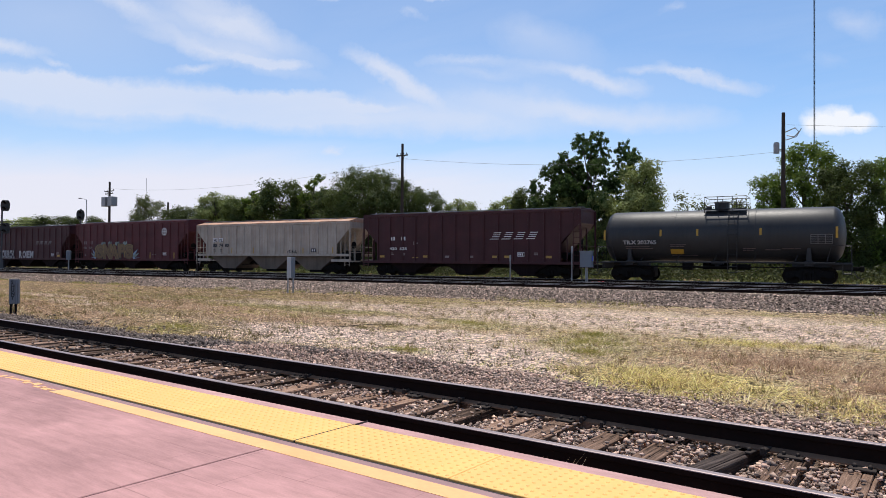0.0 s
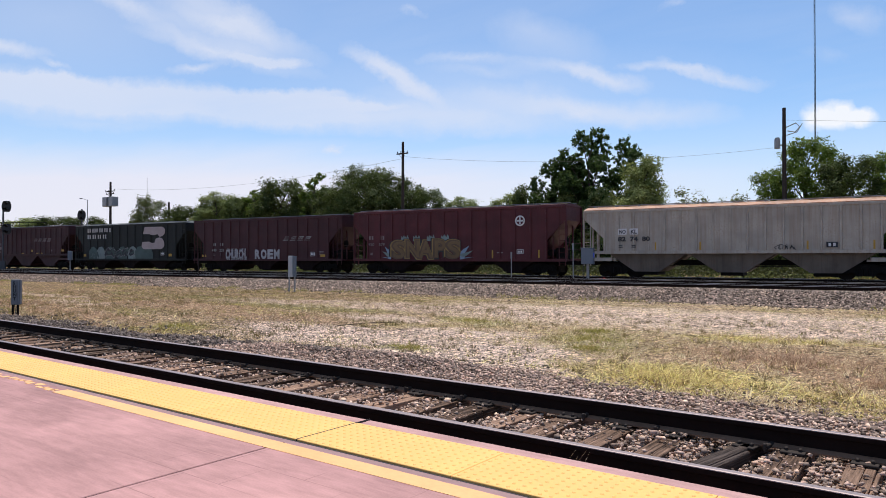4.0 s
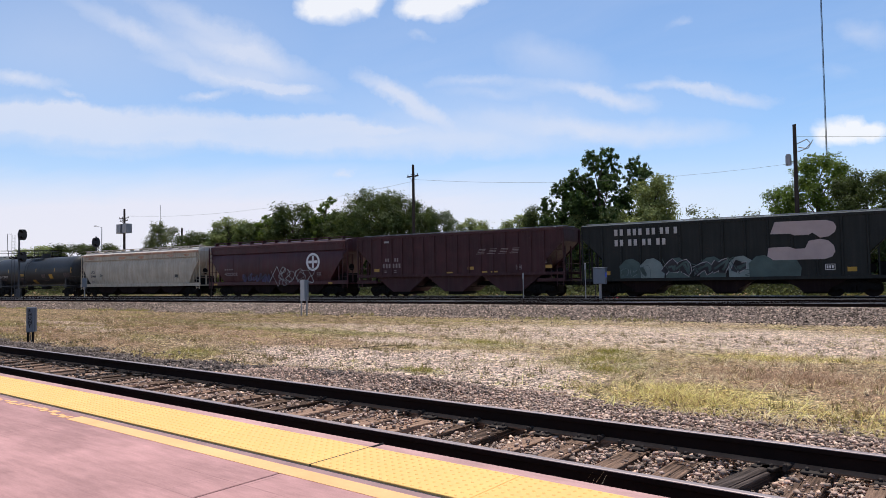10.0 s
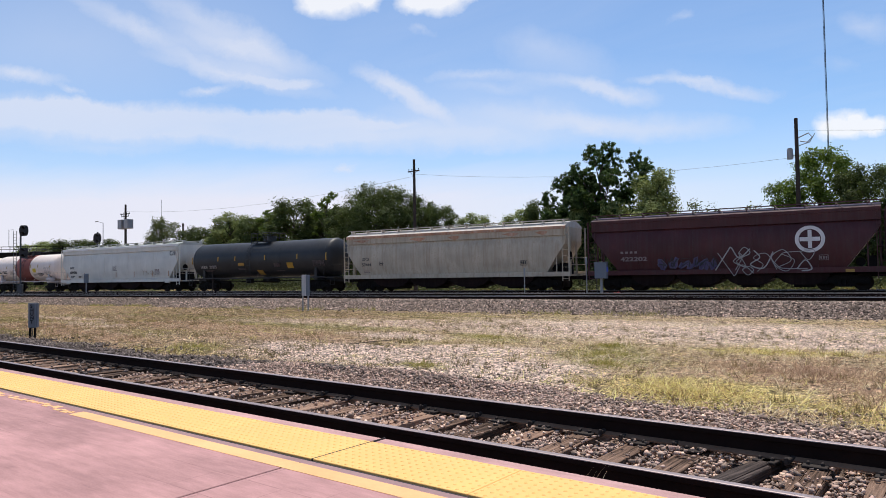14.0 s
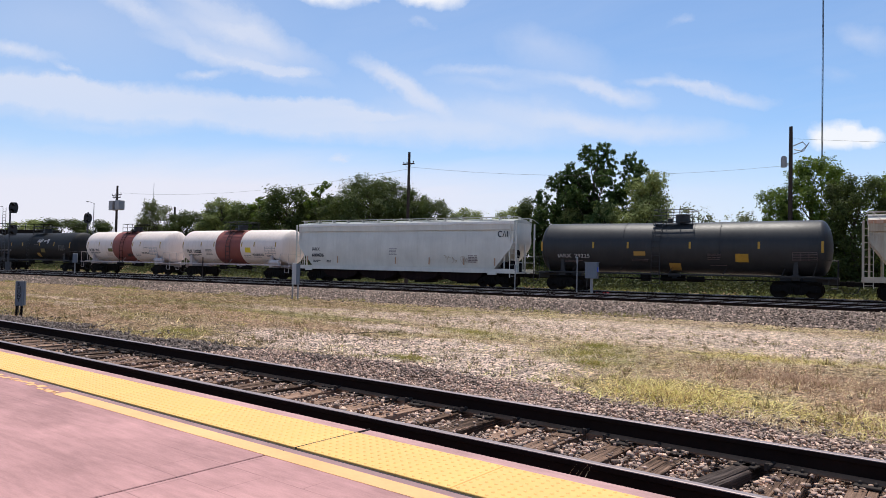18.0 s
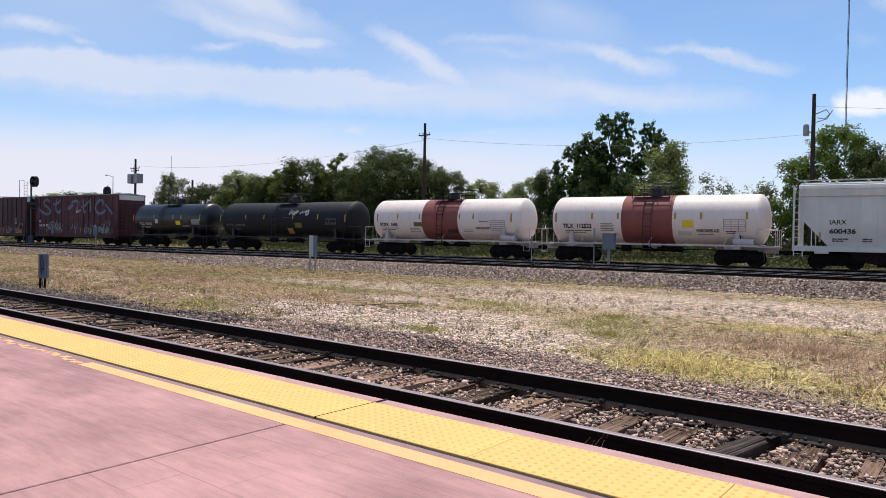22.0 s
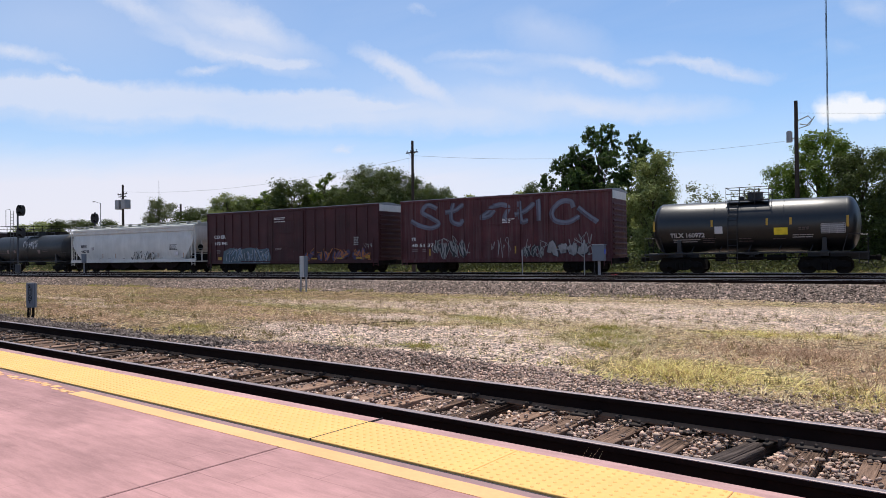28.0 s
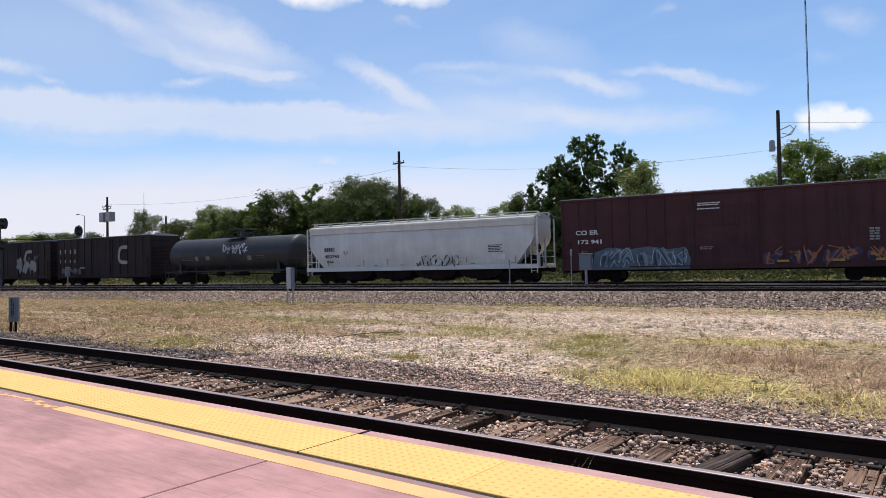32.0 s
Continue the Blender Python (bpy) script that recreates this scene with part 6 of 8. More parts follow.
# red oxide hopper with large spray painting
c = ends(ribbed_hopper("red oxide ribbed covered hopper wagon with gold spray-painted letters", -66.0, 17.5, OXIDE, 4.68, 4.82, ribs=14))
disc_emblem(c, 5.46, 3.72, 0.36, FACE, M_INK_W, OXIDE)
for i, (a, x, w) in enumerate((("S", -5.0, 1.15), ("N", -3.8, 1.2), ("A", -2.6, 1.2), ("P", -1.4, 1.05), ("S", -0.3, 1.15))):
    for k, (mat, fat) in enumerate(((SP_DARK, 0.21), (SP_GOLD, 0.17), (SP_UMBER, 0.125), (SP_AMBER, 0.03))):
        fit_letters(c, a, x - 0.12 + 0.05 * k, x + w + 0.12 - 0.05 * k, 1.25 + 0.06 * (i % 2), 1.66, FACE - 0.003 - 0.004 * k - 0.0012 * (i % 2), mat, fat, "spray_lettering")
for x in (-4.02, -3.7, -2.95, -2.7, -1.76, -1.45, -0.55, -0.25):
    part("spray_flame", Build().slab([(x - 0.22, 2.46), (x + 0.2, 2.44), (x + 0.16, 2.70), (x + 0.06, 2.92), (x - 0.04, 2.70), (x - 0.16, 2.84)], FACE - 0.004, FACE), SP_TEAL, c, "pale spiky sprayed flame")
for x, k, run0 in ((-5.15, -1, 0.8), (0.85, 1, 1.0)):
    for i, (up, run) in enumerate(((0.95, 0.7), (0.6, 1.0), (0.15, 1.1))):
        leaf = Build().slab([(x, 1.10), (x + k * run * run0 * 0.45, 1.14 + up * 0.35), (x + k * run * run0, 1.12 + up), (x + k * run * run0 * 0.35, 1.12 + up * 0.75), (x - k * 0.05, 1.3 + up * 0.3)], FACE - 0.003 - 0.002 * i, FACE)
        part("spray_leaf", leaf, SP_BLUE if i != 1 else SP_TEAL, c, "pale blue sprayed leaf")
block_letters(c, -7.24, 2.59, (2, 2), 0.30, SIDE, FAINT, 0.5)
fit_letters(c, "430", -7.24, -6.69, 2.12, 0.32, FACE - 0.002, FAINT)
fit_letters(c, "579", -6.26, -5.72, 2.12, 0.32, FACE - 0.002, FAINT)
small_print(c, -7.1, 1.6, SIDE, FAINT, 9, 2, 0.5)
framed_stamp(c, 5.19, 1.48, SIDE, 0.5, 0.30)
small_print(c, 3.7, 1.6, SIDE, FAINT, 10, 1, 0.6)
yellow_plates(c, (3.3, 6.75), 1.2, SIDE, M_INK_Y, 0.10, 0.55)

# brown hopper with silver spray lettering
c = ends(ribbed_hopper("brown ribbed covered hopper wagon with silver spray-painted words", -84.5, 17.3, BROWN, 4.55, 4.66, ribs=14))
for i, a in enumerate("CHURCH."):
    x = -4.36 + i * 0.405
    w = 0.36 if a != "." else 0.12
    fit_letters(c, a, x - 0.03, x + w + 0.03, 1.14, 1.18, FACE - 0.003, SP_SILVER, 0.075, "spray_lettering")
    fit_letters(c, a, x, x + w, 1.16, 1.15, FACE - 0.007, SP_DARK, 0.035, "spray_lettering")
    fit_letters(c, a, x + 0.01, x + w - 0.01, 1.17, 1.13, FACE - 0.011, SP_SILVER, 0.008, "spray_lettering")
for i, a in enumerate("ROEM"):
    x = -0.86 + i * 0.74
    outlined_word(c, a, x, x + 0.66, 1.18, 1.02, FACE - 0.003, SP_SILVER, SP_SILVER)
slanted_emblem(c, 2.44, 2.65, 3.2, 0.32, FACE, MARK_GREY)
block_letters(c, -6.12, 2.27, (2, 2), 0.27, SIDE, MARK_GREY, 0.5)
fit_letters(c, "430", -6.17, -5.59, 1.78, 0.34, FACE - 0.002, MARK_GREY)
fit_letters(c, "233", -5.21, -4.65, 1.78, 0.34, FACE - 0.002, MARK_GREY)
small_print(c, -6.1, 1.6, SIDE, FAINT, 8, 2, 0.5)
small_print(c, -5.2, 1.6, SIDE, FAINT, 9, 2, 0.5)
yellow_plates(c, (-7.5, 6.38), 1.3, SIDE, M_INK_Y, 0.5, 0.2)
small_print(c, 6.3, 1.75, SIDE, FAINT, 10, 3, 0.6)
framed_stamp(c, 5.36, 1.35, SIDE, 0.44, 0.34)

# dark green hopper
c = ends(ribbed_hopper("dark green ribbed covered hopper wagon with large pale emblem", -102.87, 17.3, GREEN, 4.52, 4.62, roof_mat=PALE_ROOF, ribs=13))
block_letters(c, -6.42, 3.82, (2, 3, 2, 2, 1), 0.40, FACE, PALE_INK, 0.14)
block_letters(c, -6.42, 3.17, (2, 2, 2, 2), 0.40, FACE, PALE_INK, 0.18)
b = Build()
b.slab([(2.78, 4.20), (2.52, 3.52), (3.55, 3.50), (3.75, 3.40), (4.45, 3.40), (4.62, 3.52), (5.0, 3.22), (5.42, 3.28), (5.72, 3.52), (5.79, 3.78), (5.66, 4.05), (5.30, 4.18)], FACE - 0.004, FACE)
b.slab([(2.42, 2.76), (2.30, 2.05), (5.2, 2.05), (5.55, 2.18), (5.70, 2.45), (5.64, 2.78), (5.38, 3.06), (5.0, 3.16), (4.45, 3.08), (4.25, 2.66), (3.75, 2.66), (3.45, 2.78)], FACE - 0.004, FACE)
part("emblem", b, PALE_LOGO, c, "large pale pink block emblem")
spray_piece(c, -6.05, -4.4, 1.16, 1.95, FACE - 0.002, SP_TEAL_D, SP_TEAL, 3, 27, 0.02, second=SP_TEAL_D)
spray_piece(c, -3.9, 1.4, 1.16, 2.35, FACE - 0.010, SP_DARK, SP_GREY, 5, 21, 0.045, second=SP_TEAL_D, bold=0.34)
for i, x in enumerate((-5.4, -4.1, -2.6, -0.6, 1.0, 2.1, 3.3)):
    part("spray_cloud", Build().slab([(x - 0.7, 1.14), (x - 0.75, 1.9), (x - 0.35, 2.3), (x + 0.1, 2.36), (x + 0.5, 2.1), (x + 0.75, 1.6), (x + 0.7, 1.14)], FACE - 0.0015 * (1 + i % 3), FACE), SP_TEAL if i % 3 == 1 else SP_TEAL_D, c, "grey-green sprayed cloud")
yellow_plates(c, (-7.2, 6.23), 1.36, SIDE, M_INK_Y, 0.44, 0.24)
framed_stamp(c, 5.19, 1.46, FACE, 0.48, 0.32)

# brown hopper, plain
c = ends(ribbed_hopper("plain brown ribbed covered hopper wagon with faded stencils", -121.35, 17.3, BROWN_OLD, 4.56, 4.68, 1.62, 16, belly=BROWN_OLD, deck=1.14))
slanted_emblem(c, 2.14, 2.98, 3.5, 0.36, FACE, FAINT)
block_letters(c, -5.93, 2.64, (2, 2), 0.26, SIDE, FAINT, 0.42)
block_letters(c, -6.15, 2.17, (3, 3), 0.32, SIDE, FAINT, 0.1)
small_print(c, -6.0, 1.98, SIDE, FAINT, 9, 2, 0.5)
small_print(c, -5.1, 1.98, SIDE, FAINT, 11, 2, 0.5)
part("stencil_panel", Build().box(-6.02, -5.58, SIDE - 0.003, SIDE + 0.003, 4.08, 4.22), MARK_GREY, c)
yellow_plates(c, (-6.97, 1.34, 7.3), 1.90, SIDE, None, 0.48, 0.22)
yellow_plates(c, (-0.43, 2.4, 3.21), 1.68, SIDE, None, 0.5, 0.10)
framed_stamp(c, 5.13, 1.85, SIDE, 0.42, 0.31, mat=FAINT)
small_print(c, 7.2, 2.4, SIDE, FAINT, 12, 2, 0.5)

# red smooth hopper with round emblem
c = ends(smooth_hopper("dark red smooth-sided covered hopper wagon with round emblem", -139.15, 16.4, OXIDE_DARK, 4.42, 4.72, slope=(3.45, 1.7), crease=3.74))
disc_emblem(c, 4.55, 2.84, 0.74, -1.612, M_INK_W, OXIDE)
block_letters(c, -6.02, 2.33, (4,), 0.34, -1.59, FAINT, 0.2)
fit_letters(c, "422202", -6.03, -4.37, 1.86, 0.36, -1.585, FAINT, 0.01)
spray_piece(c, -3.7, -0.1, 1.12, 2.15, -1.60, SP_VIOLET, SP_FADED, 6, 31, 0.03, second=SP_DARK)
for i, path in enumerate(([(-0.4, 1.2), (0.3, 2.3), (0.5, 2.5), (0.9, 1.9), (1.5, 2.4)], [(0.7, 1.2), (1.1, 2.0), (0.6, 1.7), (1.3, 1.3)], [(1.7, 2.3), (2.0, 1.9), (1.5, 1.5), (2.2, 1.3), (2.7, 2.2)],
                          [(3.0, 1.3), (2.6, 1.9), (3.2, 2.3), (3.6, 1.7), (3.0, 1.3), (4.4, 1.2)], [(3.9, 1.25), (4.3, 1.7), (4.6, 1.2), (4.1, 1.1)], [(0.9, 2.2), (1.2, 2.5), (1.5, 2.2), (1.2, 2.0), (0.9, 2.2)])):
    b = Build()
    ribbon(b, smooth_path(path, 6), 0.045 if i % 2 else 0.07, -1.615 - 0.001 * i)
    ribbon(b, smooth_path([(x + 0.16, 3.4 - z) for x, z in path], 6), 0.04, -1.623 - 0.001 * i)
    part("spray_stroke", b, SP_GREY, c, "silver sprayed scrawl")
framed_stamp(c, 4.96, 1.66, -1.60, 0.46, 0.3, FAINT)
yellow_plates(c, (-7.4, 6.2), 1.0, -1.602)

# rust-streaked grey smooth hopper
c = ends(smooth_hopper("rust-streaked grey smooth-sided covered hopper wagon", -158.1, 19.1, GREY_WARM, 4.28, 4.66, roof_mat=RUST_WALK, slope=(3.2, 1.4), eave_mat=RUST_ROOF, crease=3.68))
fit_letters(c, "UTCX", -7.67, -6.95, 2.38, 0.34, -1.60, M_INK_D)
fit_letters(c, "59444", -7.68, -6.79, 1.96, 0.33, -1.59, M_INK_D)
small_print(c, -7.5, 1.62, -1.56, FAINT, 31, 2, 0.8)
framed_stamp(c, -6.0, 2.0, -1.59, 0.34, 0.28, M_INK_D)
framed_stamp(c, 6.0, 1.75, -1.60, 0.5, 0.36, M_INK_D)
for i, (x, z, w, h) in enumerate(((-8.6, 3.95, 1.6, 0.14), (-3.2, 3.92, 1.5, 0.2), (0.2, 3.9, 1.0, 0.22), (4.6, 3.93, 1.3, 0.16), (7.1, 3.94, 0.9, 0.18))):
    part("rust_patch", Build().slab([(x, z), (x + w * 0.3, z - h * 0.5), (x + w * 0.6, z - h), (x + w * 0.9, z - h * 0.4), (x + w, z + h * 0.3), (x + w * 0.4, z + h * 0.5)], -1.546, -1.541), RUST_ROOF, c, "orange-brown rust patch")

# grey-black tank
c = ends(tank_wagon("dull black tank wagon with ladder and white stencilling", -177.65, 17.9, TANK_GREY, 1.60, 2.84, 17.3, marks=(-8.26, -4.73, -2.51, 1.21, 4.98, 8.16), dip=0.05, platform_x=0.07, lad=-0.78, man=0.47))
letters_on(c, "IARX  29225", -7.18, -4.99, 2.14, 0.34, M_INK_W, 1.6, 2.84)
shell_marks(c, 1.6, 2.84, (("lines", -7.0, 1.78, 1.6, 0.2, FAINT), ("plate", -2.15, 2.30, 0.72, 0.26, FAINT_Y), ("plate", -0.05, 1.44, 0.68, 0.44, FAINT_Y), ("plate", 3.73, 1.98, 0.70, 0.48, M_INK_Y), ("lines", -2.3, 1.9, 1.2, 0.2, FAINT),
                           ("lines", 2.2, 2.05, 0.8, 0.4, FAINT), ("table", 6.7, 2.1, 1.2, 0.45, FAINT), ("lines", 2.3, 1.7, 1.0, 0.1, FAINT)))

# pale grey smooth hopper
c = ends(smooth_hopper("clean pale grey smooth-sided covered hopper wagon", -197.8, 20.1, GREY_LIGHT, 4.56, 4.80, roof_mat=PALE_ROOF, crease=3.98, eave_mat=EAVE_SUNLIT, slope=(2.9, 1.5)))
fit_letters(c, "IARX", -8.26, -7.43, 2.46, 0.36, -1.60, M_INK_D)
fit_letters(c, "600436", -8.25, -7.00, 1.97, 0.36, -1.59, M_INK_D, 0.012)
small_print(c, -8.1, 1.70, -1.56, M_INK_D, 12, 2, 1.0)
small_print(c, -6.7, 1.70, -1.56, M_INK_D, 15, 2, 0.6)
b = Build()
ribbon(b, [(8.62 + 0.16 + 0.16 * math.cos(a), 3.70 + 0.19 * math.sin(a)) for a in [0.8 + i * 0.45 for i in range(11)]], 0.08, -1.575)
ribbon(b, [(8.98, 3.50), (9.1, 3.9), (9.22, 3.50)], 0.07, -1.575)
ribbon(b, [(9.32, 3.50), (9.32, 3.9)], 0.08, -1.575)
part("emblem", b, M_INK_D, c, "small dark company emblem")
small_print(c, -0.56, 2.67, -1.61, MARK_GREY, 13, 5, 0.95)
small_print(c, 6.3, 2.2, -1.60, FAINT, 14, 5, 1.0)
spray_tag(c, 4.3, 6.2, 1.6, 2.2, -1.612, GREY_WARM, 64, 6, 0.035)
yellow_plates(c, (-8.75, -5.6, 0.0, 3.0, 5.9, 8.35), 1.50, -1.60, FADED_ORANGE, 0.10, 0.52)
for x in (-8.6, 8.2):
    part("jacking_pad", Build().box(x - 0.35, x + 0.35, -1.62, -1.50, 0.86, 1.02, 0.02), GREY_LIGHT, c)

# white tanks with red bands
for s, words, body, k in ((-215.85, "TILX  112522", 13.5, 1), (-231.05, "RCRX  1692", 13.45, 2)):
    c = ends(tank_wagon("dirty white tank wagon with brick-red band and dark ladder" if k == 1 else "yellow-stained white tank wagon with brick-red band", s, body + 0.9, TANK_WHITE, 1.52, 2.76, body,
                        (-1.75, 1.42) if k == 1 else (-1.75, 1.38), BRICK, M_BLACK if k == 1 else M_DARKSTEEL, PINK_SILL, M_INK_D, 0.0, -0.06 if k == 1 else 0.22, PINK_SILL,
                        (-6.14, -3.65, -1.95, 1.6, 3.11, 5.64) if k == 1 else (-5.9, -3.97, -1.95, 1.55, 2.7, 5.73), PINK_SILL, -0.08 if k == 1 else -0.13, 0.1 if k == 1 else 0.2))
    if k == 1:
        letters_on(c, words, -5.66, -3.68, 2.18, 0.38, M_INK_D, 1.52, 2.76, 0.016)
        letters_on(c, "HYDROCHLORIC ACID", 2.83, 4.13, 1.98, 0.24, M_INK_D, 1.52, 2.76, 0.010)
        shell_marks(c, 1.52, 2.76, (("lines", -5.55, 1.80, 1.9, 0.24, M_INK_D), ("plate", 2.0, 2.24, 0.68, 0.44, M_SIGNY), ("lines", -3.1, 1.95, 0.9, 0.55, GREY_STAIN), ("lines", 1.75, 1.75, 0.9, 0.25, GREY_STAIN), ("lines", 2.9, 1.72, 0.9, 0.16, M_INK_D),
                                   ("table", 4.38, 2.05, 1.2, 0.68, MARK_GREY), ("lines", 4.5, 1.85, 0.5, 0.2, M_INK_D), ("plate", 4.95, 1.62, 0.34, 0.18, M_INK_D)))
    else:
        letters_on(c, words, -5.67, -4.01, 2.22, 0.36, M_INK_D, 1.52, 2.76, 0.012)
        letters_on(c, "HYDROCHLORIC ACID", 2.85, 3.98, 2.04, 0.22, M_INK_D, 1.52, 2.76, 0.010)
        shell_marks(c, 1.52, 2.76, (("lines", -5.55, 1.85, 1.7, 0.24, M_INK_D), ("plate", -2.49, 2.2, 0.74, 0.32, FADED_OLIVE), ("lines", -2.9, 1.75, 1.0, 0.32, GREY_STAIN), ("table", 4.07, 1.95, 1.16, 0.7, SP_BLUE), ("lines", 3.2, 2.5, 0.7, 0.12, M_INK_D),
                                   ("lines", 1.8, 1.75, 0.9, 0.25, GREY_STAIN), ("plate", 5.3, 1.50, 0.3, 0.28, M_INK_W)))
        b = Build()
        for x in (0.5, 0.72, 0.95, 1.15):
            ribbon(b, smooth_path([(x, 1.7), (x + 0.05, 2.0), (x + 0.14, 1.75), (x + 0.1, 2.08)], 4), 0.06, -1.6)
        on_shell(part("spray_tag", b, SP_DARK, c), 1.53, 2.76, 0.02)
        b = Build().slab([(1.5, 3.9), (2.2, 3.95), (2.0, 3.3), (1.7, 2.9), (1.5, 2.6)], -1.6, -1.598)
        on_shell(part("stain", b, RUST_STREAK, c, "yellow-brown stain run down the shell"), 1.52, 2.76, 0.008)
    part("valve_tank", Build().tube((4.9, -1.35, 1.42), (6.0, -1.35, 1.42), 0.20, 14), PINK_SILL, c, "small pinkish air tank on the end deck")

# black tank with gloss patch
c = ends(tank_wagon("glossy black tank wagon with faded stencilling", -247.5, 16.4, TANK_BLACK, 1.54, 2.72, 15.8, marks=(-7.63, -4.3, -1.99, 1.48, 4.29, 7.26), dip=0.04, platform_x=0.25, lad=-0.66, man=0.4))
letters_on(c, "SCFX 630000", -6.92, -4.46, 2.12, 0.32, MARK_GREY, 1.54, 2.72)
shell_marks(c, 1.54, 2.72, (("lines", -6.4, 1.75, 1.6, 0.22, FAINT), ("plate", 0.69, 1.52, 0.62, 0.46, FAINT_Y), ("plate", 1.68, 2.03, 0.8, 0.42, FADED_OLIVE), ("table", 5.16, 2.29, 1.1, 0.52, MARK_GREY), ("lines", 0.4, 2.75, 0.9, 0.14, FAINT), ("lines", 5.6, 1.75, 0.5, 0.1, FAINT)))
# the gloss patch: glare drawn as short pale strokes on the shell
b = Build()
scr = random.Random(15)
for i in range(26):
    x = 1.0 + 2.2 * scr.random() ** 1.2
    z = 3.55 - 0.02 * i % 0.3
    ribbon(b, [(x, z), (x - 0.05, z - scr.uniform(0.1, 0.35))], scr.uniform(0.03, 0.10), -1.6)
on_shell(part("scrape", b, SP_WHITE, c, "pale strokes painted as glare on the black shell"), 1.54, 2.72, 0.006)

# black tank with pale top
c = ends(tank_wagon("black tank wagon with white stencilling and yellow placard", -263.05, 11.9, TANK_SHEEN, 1.52, 2.78, 11.2, marks=(-5.3, -1.95, 1.01, 2.22, 4.97), platform_x=-0.08, lad=-0.81, man=0.25))
letters_on(c, "TILX 160972", -4.36, -2.36, 2.16, 0.36, M_INK_W, 1.52, 2.78, 0.014)
shell_marks(c, 1.52, 2.78, (("lines", -4.2, 1.80, 1.7, 0.24, M_INK_W), ("plate", -1.80, 2.34, 0.44, 0.42, SP_WHITE), ("plate", 1.36, 2.20, 0.70, 0.40, M_SIGNY), ("table", 3.71, 2.23, 1.14, 0.52, M_INK_W), ("plate", 3.75, 2.26, 1.06, 0.46, MARK_GREY),
                           ("lines", 2.6, 2.4, 0.6, 0.2, FAINT), ("lines", 2.3, 1.95, 1.1, 0.24, M_INK_W), ("lines", -2.5, 1.75, 0.8, 0.35, FAINT), ("lines", -0.5, 1.75, 0.8, 0.30, FAINT), ("lines", 1.3, 1.9, 0.7, 0.1, FAINT)))

# box wagon with huge faded blue letters
S_ = -1.597
c = ends(box_wagon("weathered maroon box wagon with huge pale blue sprayed letters", -279.1, 16.3, OXIDE_WORN, OXIDE_WORN, 5.42, 0.95, 15, (-1.9, 1.75), GREY_COOL))
for path in ([(-4.9, 4.7), (-5.7, 5.0), (-6.2, 4.5), (-5.4, 4.05), (-4.75, 3.6), (-5.4, 3.3), (-6.4, 3.5), (-7.2, 3.9)], [(-3.5, 5.0), (-3.7, 4.3), (-3.6, 3.7), (-3.0, 3.5), (-2.75, 3.8)], [(-4.2, 4.4), (-3.4, 4.5), (-2.7, 4.9)],
             [(-0.1, 4.75), (-0.8, 4.2), (-1.25, 3.9), (-0.6, 4.0), (-0.2, 4.4)], [(-0.6, 4.5), (0.3, 4.75), (0.9, 4.5), (0.6, 3.9), (0.7, 3.55)], [(1.7, 4.9), (1.75, 4.2), (1.9, 3.5), (2.3, 3.6)], [(1.35, 4.0), (2.1, 4.2), (2.8, 4.7)],
             [(3.1, 4.95), (3.15, 4.2), (3.15, 3.5)], [(5.6, 4.3), (5.4, 4.7), (4.7, 4.7), (4.1, 4.1), (4.3, 3.5), (5.2, 3.35), (5.95, 3.7)], [(5.9, 4.3), (6.5, 3.8), (7.2, 3.3)]):
    b = Build()
    ribbon(b, smooth_path(path, 6), 0.34, S_)
    part("spray_stroke", b, SP_FADED, c, "huge faded pale blue sprayed stroke")
    b = Build()
    ribbon(b, smooth_path([(x + 0.05, z + 0.04) for x, z in path], 6), 0.14, S_ - 0.003)
    part("spray_core", b, SP_HAZE, c, "paler core of the sprayed stroke")
fit_letters(c, "TR", -7.16, -6.75, 2.38, 0.34, -1.60, M_INK_W)
fit_letters(c, "40 51 37", -7.16, -5.21, 1.92, 0.34, -1.60, M_INK_W)
small_print(c, -7.1, 1.75, S_, FAINT, 22, 2, 0.6)
small_print(c, -6.2, 1.75, S_, FAINT, 23, 2, 0.5)
spray_piece(c, -5.2, -2.5, 0.98, 2.7, S_ - 0.004, SP_DARK, MARK_GREY, 4, 41, 0.05, second=MARK_GREY, bold=0.34)
spray_piece(c, 2.0, 3.6, 1.0, 2.35, S_ - 0.004, SP_DARK, MARK_GREY, 3, 42, 0.04, second=MARK_GREY, bold=0.34)
spray_piece(c, 3.7, 6.6, 1.0, 2.3, S_ - 0.004, MARK_GREY, SP_DARK, 4, 46, 0.06, second=SP_GREY, bold=0.42)
spray_tag(c, -0.44, 1.0, 1.0, 2.5, -1.625, SP_GREY, 43, 4, 0.03)
spray_tag(c, 5.6, 6.9, 1.9, 2.7, -1.60, MARK_GREY, 44, 4, 0.03)
yellow_plates(c, (-5.6, -2.95, 2.2, 4.3, 7.1), 1.25, -1.60, M_INK_Y, 0.1, 0.5)
yellow_plates(c, (1.35,), 1.35, -1.625, M_INK_Y, 0.1, 0.5)
small_print(c, 0.4, 3.75, -1.595, M_INK_W, 23, 3, 0.9)

